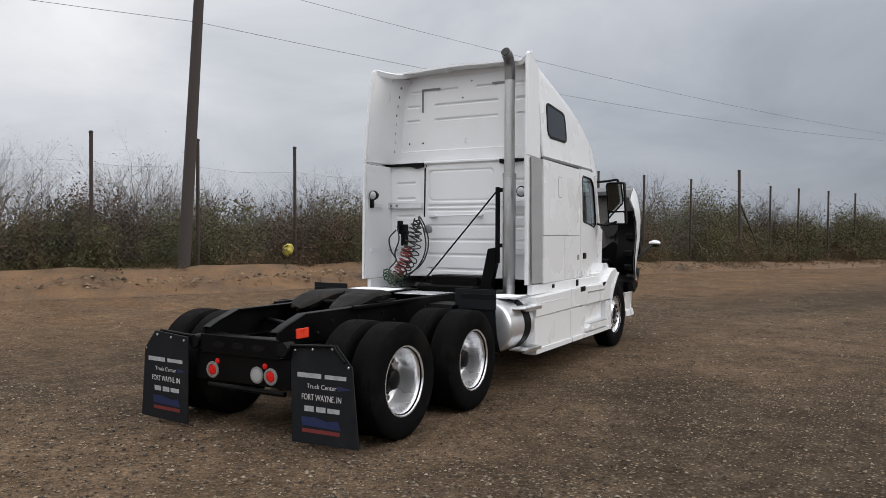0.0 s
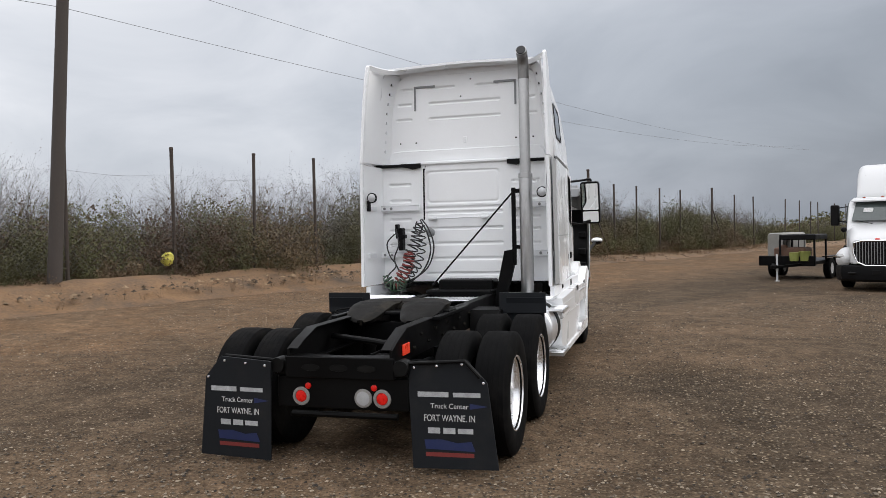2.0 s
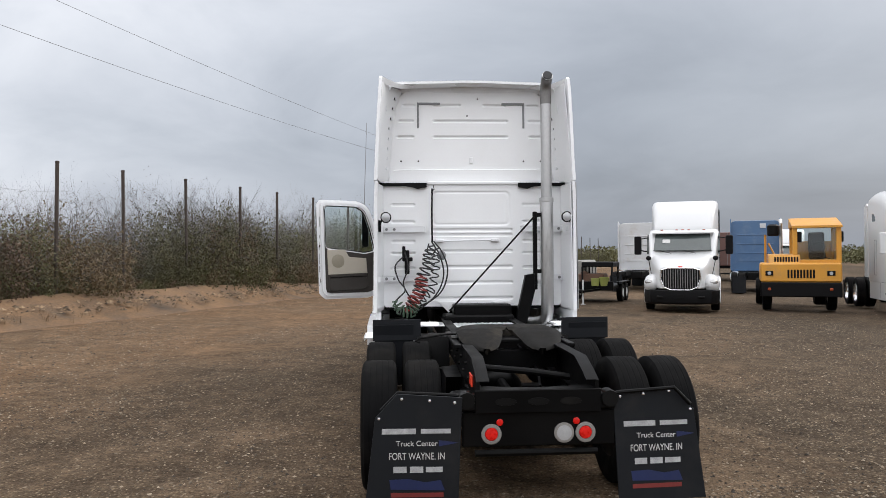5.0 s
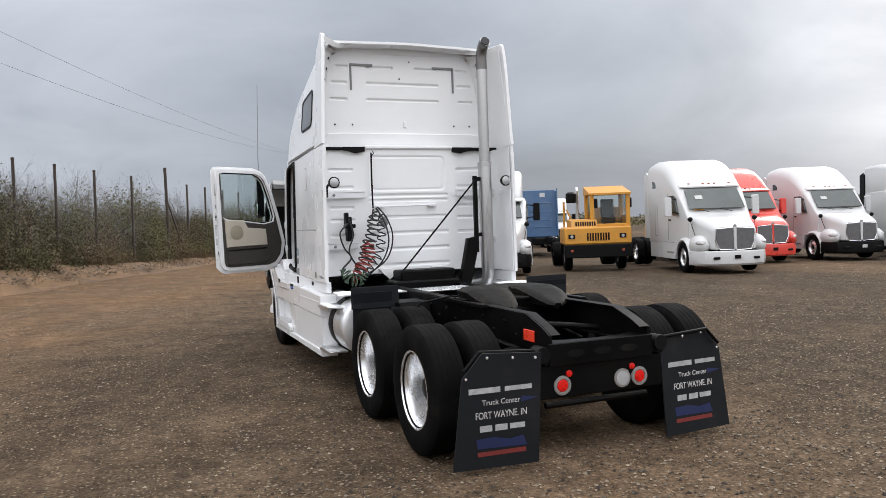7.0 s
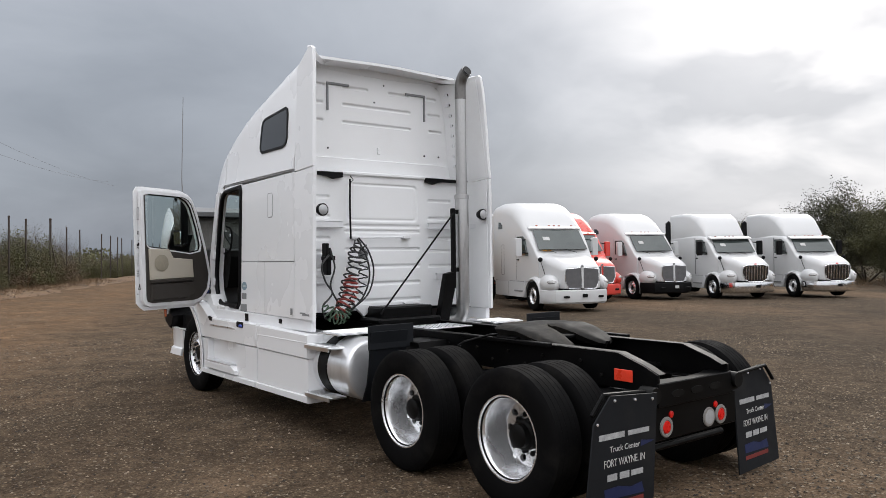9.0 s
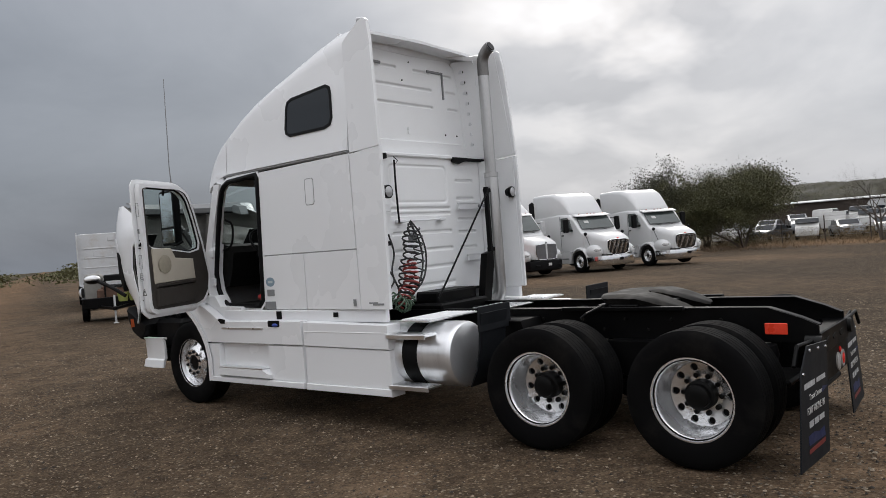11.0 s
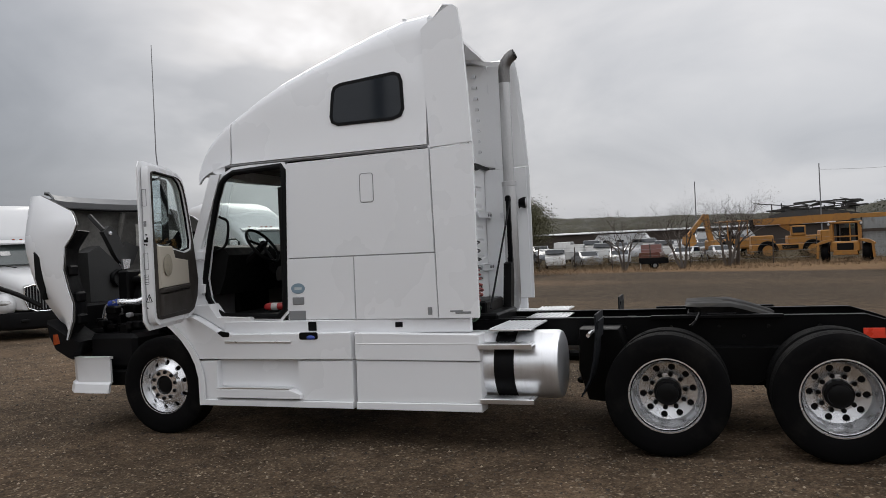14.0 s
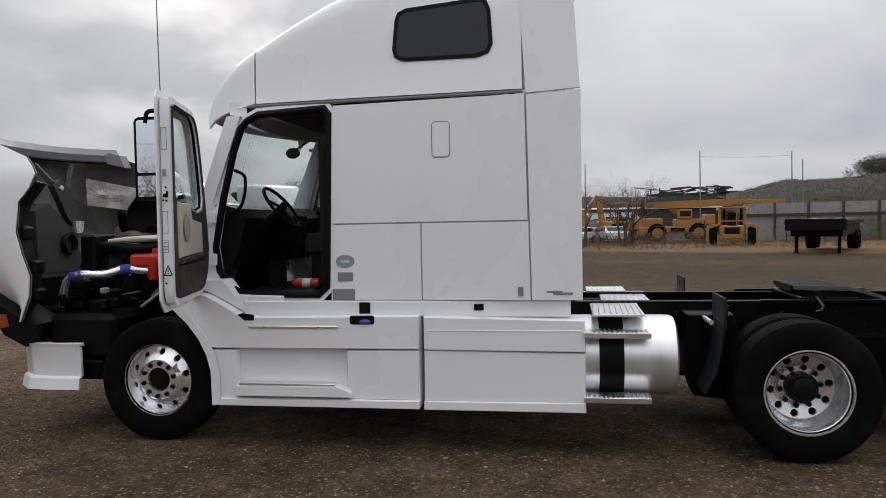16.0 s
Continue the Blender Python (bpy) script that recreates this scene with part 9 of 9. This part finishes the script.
GREYCAR = surface("grey_car_paint", (0.16, 0.17, 0.18), 0.3, 0.3, 0.05, coat=0.5)
DARKCAR = surface("dark_car_paint", (0.02, 0.022, 0.028), 0.25, 0.2, 0.05, coat=0.5)
OFFW = surface("dusty_white_car_paint", (0.50, 0.50, 0.49), 0.35, 0, 0.08, 1.5, 40, 0, (0.25, 0.2, 0.15, 1), 0.4, coat=0.4)
SILVER = surface("silver_car_paint", (0.28, 0.285, 0.29), 0.3, 0.5, 0.05, coat=0.5)
REDCAR = surface("red_car_paint", (0.13, 0.040, 0.028), 0.35, 0.1, 0.05, coat=0.5)
cars = [car("white pickup in the storage lot", OFFW, "pickup"), car("dark sedan in the storage lot", DARKCAR, "sedan"), car("white sport utility car in the storage lot", OFFW, "suv"),
        car("grey sedan in the storage lot", GREYCAR, "sedan"), car("silver sedan in the storage lot", SILVER, "sedan"), car("faded red pickup in the storage lot", REDCAR, "pickup"), car("white sedan in the storage lot", OFFW, "sedan")]
rnd = random.Random(9)
k = 0
for row, x in enumerate((62.0, 69.0, 76.0)):
    for col in range(8):
        y = 19.5 - col * 2.9 - row * 0.8
        m = stand(x + rnd.uniform(-0.5, 0.5), y, rnd.choice((80, 95, 262, 275, 110)) + rnd.uniform(-10, 10), 0.35 * row)
        if k < len(cars):
            cars[k].matrix_basis = m
        else:
            copy_thing(cars[rnd.choice((0, 2, 3, 4, 3, 1, 6, 1))], m)
        k += 1
camper = thing("camper", "old white camper trailer behind the cars", "camper")
part("body", Geo().prism([(-3.0, 0.7), (-3.1, 2.2), (-2.6, 2.9), (2.6, 2.9), (3.2, 2.0), (3.0, 0.7)], "x", -1.2, 1.2, 0.10), TINW, camper)
for y in (-1.8, 0.0, 1.6):
    part("window", Geo().box(-1.215, -1.19, y - 0.4, y + 0.4, 1.6, 2.2, 0.02), DARKGL, camper)
plain_wheel(camper, -1.0, 0.2, 0.36, 0.22)
plain_wheel(camper, 1.0, 0.2, 0.36, 0.22)
camper.matrix_basis = stand(81.0, -1.5, 8)
copy_thing(camper, stand(83.0, 9.5, -6, 0.2))


def crane():
    """A rough-terrain crane seen from its side, with a long low boom; its nose points to +y."""
    t = thing("mobile_crane", "yellow rough-terrain crane with its boom lowered", "crane")
    part("chassis", Geo().box(-1.1, 1.1, -2.9, 2.9, 0.80, 1.30, 0.06), YELD, t)
    part("boom", Geo().prism([(2.6, 2.95), (2.6, 3.42), (-4.5, 3.58), (-4.8, 3.30), (-4.5, 3.0), (-0.6, 2.86)], "x", -0.34, 0.34, 0.03), YELD, t, "long yellow telescopic boom")
    part("boom_section", Geo().box(-0.26, 0.26, -8.9, -4.6, 3.12, 3.48, 0.02), YELD, t)
    part("boom_head", Geo().box(-0.20, 0.20, 2.5, 2.9, 2.70, 3.40, 0.03), FRAMEB, t)
    part("boom_cylinder", Geo().bar((0, -1.9, 1.4), (0, 0.5, 2.95), 0.36, 0.42), YELD, t)
    part("turntable", Geo().box(-0.9, 0.9, -2.3, 0.1, 1.30, 1.95, 0.06), YELD, t)
    part("engine_hood", Geo().box(-0.95, 0.95, 1.2, 2.9, 1.30, 2.05, 0.08), YELD, t)
    part("vent", Geo().box(-1.12, -1.10, -0.6, 0.6, 0.90, 1.22, 0.01), BLACKP, t)
    cab = part("cab", Geo().box(-0.98, -0.30, -1.2, -0.1, 1.95, 2.75, 0.05), YELD, t)
    part("cab_glass", Geo().box(-0.99, -0.29, -1.1, -0.2, 2.15, 2.65, 0.02), DARKGL, cab)
    part("counterweight", Geo().box(-0.8, 0.8, -3.1, -2.3, 1.4, 2.3, 0.08), YELD, t)
    for sx in (-1, 1):
        for y in (-1.68, 1.68):
            plain_wheel(t, sx * 1.05, y, 0.80, 0.5, YELD)
        for y in (-2.9, 2.9):
            part("outrigger", Geo().box(sx * 0.9, sx * 1.2, y - 0.15, y + 0.15, 0.55, 1.0, 0.02), YELD, t)
    return t


crane_ob = crane()
crane_ob.matrix_basis = stand(60.0, -5.9, 2)


def forklift():
    """A broad rough-terrain forklift; +y is the end with the sloping fenders."""
    t = thing("forklift", "yellow rough-terrain forklift with an open cab", "forklift")
    part("body", Geo().box(-0.80, 0.80, -1.8, 1.25, 0.62, 1.25, 0.08), YELD, t)
    part("radiator", Geo().box(-0.46, 0.46, 1.24, 1.30, 0.72, 1.16, 0.02), HUBB, t)
    part("push_plate", Geo().prism([(-0.7, 0.42), (0.7, 0.42), (0.62, 0.70), (-0.62, 0.70)], "y", 1.22, 1.42, 0.03), YELD, t)
    for sx in (-1, 1):
        part("fender", Geo().prism([(sx * 0.72, 1.42), (sx * 0.72, 1.30), (sx * 1.62, 1.02), (sx * 1.66, 1.12), (sx * 1.3, 1.34)], "y", 0.2, 1.35, 0.02), YELD, t)
        part("arm", Geo().bar((sx * 1.55, 1.30, 0.22), (sx * 1.50, 1.30, 1.10), 0.20, 0.14), YELD, t)
        for y in (-0.8, 0.7):
            part("cab_post", Geo().box(sx * 0.86, sx * 0.70, y - 0.07, y + 0.07, 1.2, 2.42, 0.01), YELD, t)
        lamp = part("work_lamp", Geo().lathe([(0.10, 0.76), (0.11, 0.82), (0.10, 0.90), (0.06, 0.92)], "y", (sx * 0.90, 0, 2.34), 12), BLACKP, t)
        part("lens", Geo().lathe([(0.085, 0.915), (0.05, 0.93), (0.005, 0.935)], "y", (sx * 0.90, 0, 2.34), 12), CLEARL, lamp)
        plain_wheel(t, sx * 1.25, -1.2, 0.62, 0.45, YELD)
        plain_wheel(t, sx * 1.15, 0.72, 0.56, 0.42, YELD)
    part("cab_roof", Geo().box(-0.92, 0.92, -0.95, 0.80, 2.38, 2.50, 0.04), YELD, t)
    part("cab_bar", Geo().box(-0.80, 0.80, 0.66, 0.72, 1.52, 1.60, 0.01).box(-0.30, -0.24, 0.66, 0.72, 1.25, 2.40, 0.01), YELD, t)
    part("seat", Geo().box(-0.3, 0.3, -0.4, 0.1, 1.25, 1.5, 0.04).box(-0.3, 0.3, -0.45, -0.35, 1.45, 2.1, 0.04), SEATG, t)
    part("steering_column", Geo().tube([(0, 0.55, 1.2), (0, 0.30, 1.75)], 0.04, 8).tube([(0.2 * math.cos(a), 0.28 - 0.05 * math.sin(a), 1.77 + 0.19 * math.sin(a)) for a in np.linspace(0, 6.283, 13)], 0.02, 6), BLACKP, t)
    part("mast", Geo().box(-0.62, -0.46, -2.1, -1.85, 0.3, 2.55, 0.02).box(0.46, 0.62, -2.1, -1.85, 0.3, 2.55, 0.02).box(-0.62, 0.62, -2.1, -1.9, 2.44, 2.60, 0.02), FRAMEB, t)
    return t


forklift().matrix_basis = stand(50.0, -8.5, 78) @ Matrix.Scale(1.08, 4)


def backhoe():
    t = thing("backhoe", "old yellow backhoe with folded arm", "excavator")
    part("body", Geo().box(-0.9, 0.9, -1.8, 1.6, 0.8, 1.5, 0.08), YELD, t)
    part("boom", Geo().bar((0, -1.6, 1.2), (0, -2.0, 3.3), 0.30, 0.36).bar((0, -2.0, 3.3), (0, -3.2, 1.9), 0.24, 0.28), YELD, t)
    part("bucket", Geo().prism([(-3.5, 1.9), (-2.9, 1.9), (-2.8, 1.3), (-3.2, 1.0), (-3.6, 1.3)], "x", -0.4, 0.4, 0.03), YELD, t)
    for x in (-0.7, 0.7):
        for y in (-0.7, 0.7):
            part("cab_post", Geo().box(x - 0.04, x + 0.04, y - 0.04, y + 0.04, 1.5, 2.7, 0.01), YELD, t)
    part("canopy", Geo().box(-0.95, 0.95, -1.0, 1.0, 2.68, 2.80, 0.05), YELD, t)
    part("seat", Geo().box(-0.3, 0.3, -0.3, 0.2, 1.5, 1.7, 0.04).box(-0.3, 0.3, -0.4, -0.3, 1.6, 2.2, 0.04), SEATG, t)
    part("loader_arm", Geo().bar((-0.7, 0.6, 1.5), (-0.7, 2.6, 1.1), 0.15, 0.25).bar((0.7, 0.6, 1.5), (0.7, 2.6, 1.1), 0.15, 0.25), YELD, t)
    for sx in (-1, 1):
        plain_wheel(t, sx * 0.9, -0.9, 0.68, 0.42, GREYP)
        plain_wheel(t, sx * 0.85, 1.3, 0.48, 0.32, GREYP)
    return t


b1 = backhoe()
b1.matrix_basis = stand(66.0, -2.0, 200) @ Matrix.Scale(1.28, 4)


def flatbed():
    t = thing("flatbed_trailer", "low black flatbed trailer on landing legs", "trailer")
    part("deck", Geo().box(-1.30, 1.30, 0.0, 9.0, 1.30, 1.52, 0.02), FRAMEB, t)
    for k in range(9):
        part("deck_board", Geo().box(-1.28 + k * 0.285, -1.02 + k * 0.285, 0.0, 9.0, 1.52, 1.555, 0.006), (WOODP, TINW, WOODP, GREYP)[k % 4], t)
    part("headboard", Geo().box(-1.30, 1.30, -0.05, 0.0, 1.05, 1.58, 0.01), BLACKP, t)
    part("frame_rail", Geo().box(-1.12, 1.12, 0.35, 8.9, 0.78, 1.31, 0.04), FRAMEB, t)
    part("gooseneck", Geo().prism([(0.0, 1.3), (2.4, 1.3), (2.4, 0.75), (0.9, 0.75)], "x", -1.0, 1.0, 0.03), FRAMEB, t)
    for sx in (-1, 1):
        part("landing_leg", Geo().box(sx * 0.85, sx * 1.0, 0.8, 0.95, 0.03, 0.9, 0.01).box(sx * 0.8, sx * 1.05, 0.72, 1.03, 0.0, 0.04, 0.005), FRAMEB, t)
        for y in (6.6, 7.8):
            plain_wheel(t, sx * 1.0, y, 0.48, 0.5)
    part("side_rail", Geo().box(-1.33, -1.30, 0, 9, 1.35, 1.5, 0.01).box(1.30, 1.33, 0, 9, 1.35, 1.5, 0.01), BLACKP, t)
    return t


flatbed().matrix_basis = stand(32.2, -8.75, -114) @ Matrix.Diagonal((1.04, 1.0, 1.08, 1.0))
small = thing("utility_trailer", "small dark open trailer at the lot's edge", "trailer")
part("bed", Geo().box(-0.8, 0.8, -1.3, 1.3, 0.5, 0.6, 0.02).box(-0.8, -0.76, -1.3, 1.3, 0.6, 1.05, 0.01).box(0.76, 0.8, -1.3, 1.3, 0.6, 1.05, 0.01), BLACKP, small)
for sx in (-1, 1):
    plain_wheel(small, sx * 0.88, 0.0, 0.33, 0.2)
part("leg", Geo().box(-0.05, 0.05, 1.2, 1.3, 0.02, 0.5, 0.01), TINW, small)
small.matrix_basis = stand(49.5, 4.2, 10) @ Matrix.Scale(0.75, 4)

# sheet-metal fence, wire fence posts, long roof, far poles
SHEETM = surface("weathered_sheet_metal", (0.27, 0.28, 0.28), 0.5, 0.3, 0.15, 0.8, 20, 0, (0.12, 0.085, 0.06, 1), 0.6)
sheet = thing("sheet_fence", "pale corrugated sheet-metal fence on posts", "fence")
for k in range(9):
    y = -11.0 - k * 2.4
    g = Geo()
    rows = []
    for z in (-0.30, 2.72):
        rows.append([(58.6 - k * 0.55 - 0.023 * j + 0.02 * math.sin(j * 1.9), y - j * 0.10, z) for j in range(24)])
    part("sheet", Geo().shell(rows, 0.01), SHEETM, sheet)
    part("post", Geo().box(58.35 - k * 0.55, 58.47 - k * 0.55, y - 0.05, y + 0.05, -0.5, 2.78, 0.01), RUSTP, sheet)
part("rail", Geo().bar((58.3, -11, 1.75), (53.3, -32.6, 1.75), 0.10, 0.24), RUSTP, sheet)
lot = thing("wire_fence", "low wire fence on thin posts round the car lot", "fence")
for k in range(13):
    y = 22 - k * 2.9
    part("post", Geo().lathe([(0.04, 0.0), (0.04, 1.9), (0.005, 1.92)], "z", (52.6 - 0.02 * k, y, -0.45), 8), RUSTP, lot)
for z in (0.5, 1.0, 1.5, 1.85):
    part("strand", Geo().tube([(52.6, 22, z - 0.45), (52.3, -12.8, z - 0.45)], 0.008, 4), WIRE, lot)
roofed = thing("long_shed", "long low shed with a pale roof beyond the cars", "shed")
part("roof", Geo().prism([(-3.2, 3.55), (0, 3.75), (3.2, 3.55), (3.2, 3.45), (0, 3.65), (-3.2, 3.45)], "y", -24, 30), TINW, roofed)
part("wall", Geo().box(-2.8, 2.8, -23, 29, 0, 3.45, 0.02), RUSTP, roofed)
roofed.matrix_basis = stand(104, 6, 6)
for x, y, h in ((80, 1.2, 7.9), (80, -11.2, 8.95), (80, -20.7, 8.56), (80, -21.8, 7.68)):
    p = thing("utility_pole", "thin far utility pole against the sky", "pole", "far utility poles")
    part("pole_shaft", Geo().tube([(x, y, -0.6), (x, y, h)], [0.08, 0.05], 8), CABLE, p)
part("cable", Geo().tube([(80, -11.2 - 9.5 * f, 8.3 - 0.15 * f - 0.5 * f * (1 - f)) for f in np.linspace(0, 1, 13)], 0.012, 4), CABLE, p)
# stacked steel far behind
SCRAP = surface("dull_scrap_steel", (0.045, 0.043, 0.040), 0.7, 0.3, 0.4, 0.8, 10, 0, (0.07, 0.035, 0.02, 1), 0.6)
stack = thing("steel_stack", "pile of dull scrap steel and beams on the skyline", "scrap")
rnd = random.Random(3)
for k in range(46):
    y, z = -8.5 - rnd.random() * 12, 4.9 + rnd.random() ** 1.5 * 1.25
    a, b = rnd.uniform(0.5, 1.9), rnd.uniform(-0.25, 0.25)
    part("scrap_piece", Geo().bar((111 + rnd.uniform(-1, 1), y - a, z - b), (111 + rnd.uniform(-1, 1), y + a, z + b), rnd.uniform(0.10, 0.5), rnd.uniform(0.08, 0.34)), SCRAP, stack)
for k in range(9):
    y = -9 - k * 1.35
    part("scrap_post", Geo().bar((111, y, -1.0), (111, y + rnd.uniform(-0.3, 0.3), 5.4 + rnd.uniform(-0.3, 0.9)), 0.14, 0.14), SCRAP, stack)
part("scrap_base", Geo().prism([(-21, -1.0), (-7.5, -1.0), (-8.6, 4.4), (-11, 4.9), (-14.5, 5.0), (-18, 4.7), (-20.2, 4.2)], "x", 110.2, 112.5, 0.1), SCRAP, stack)
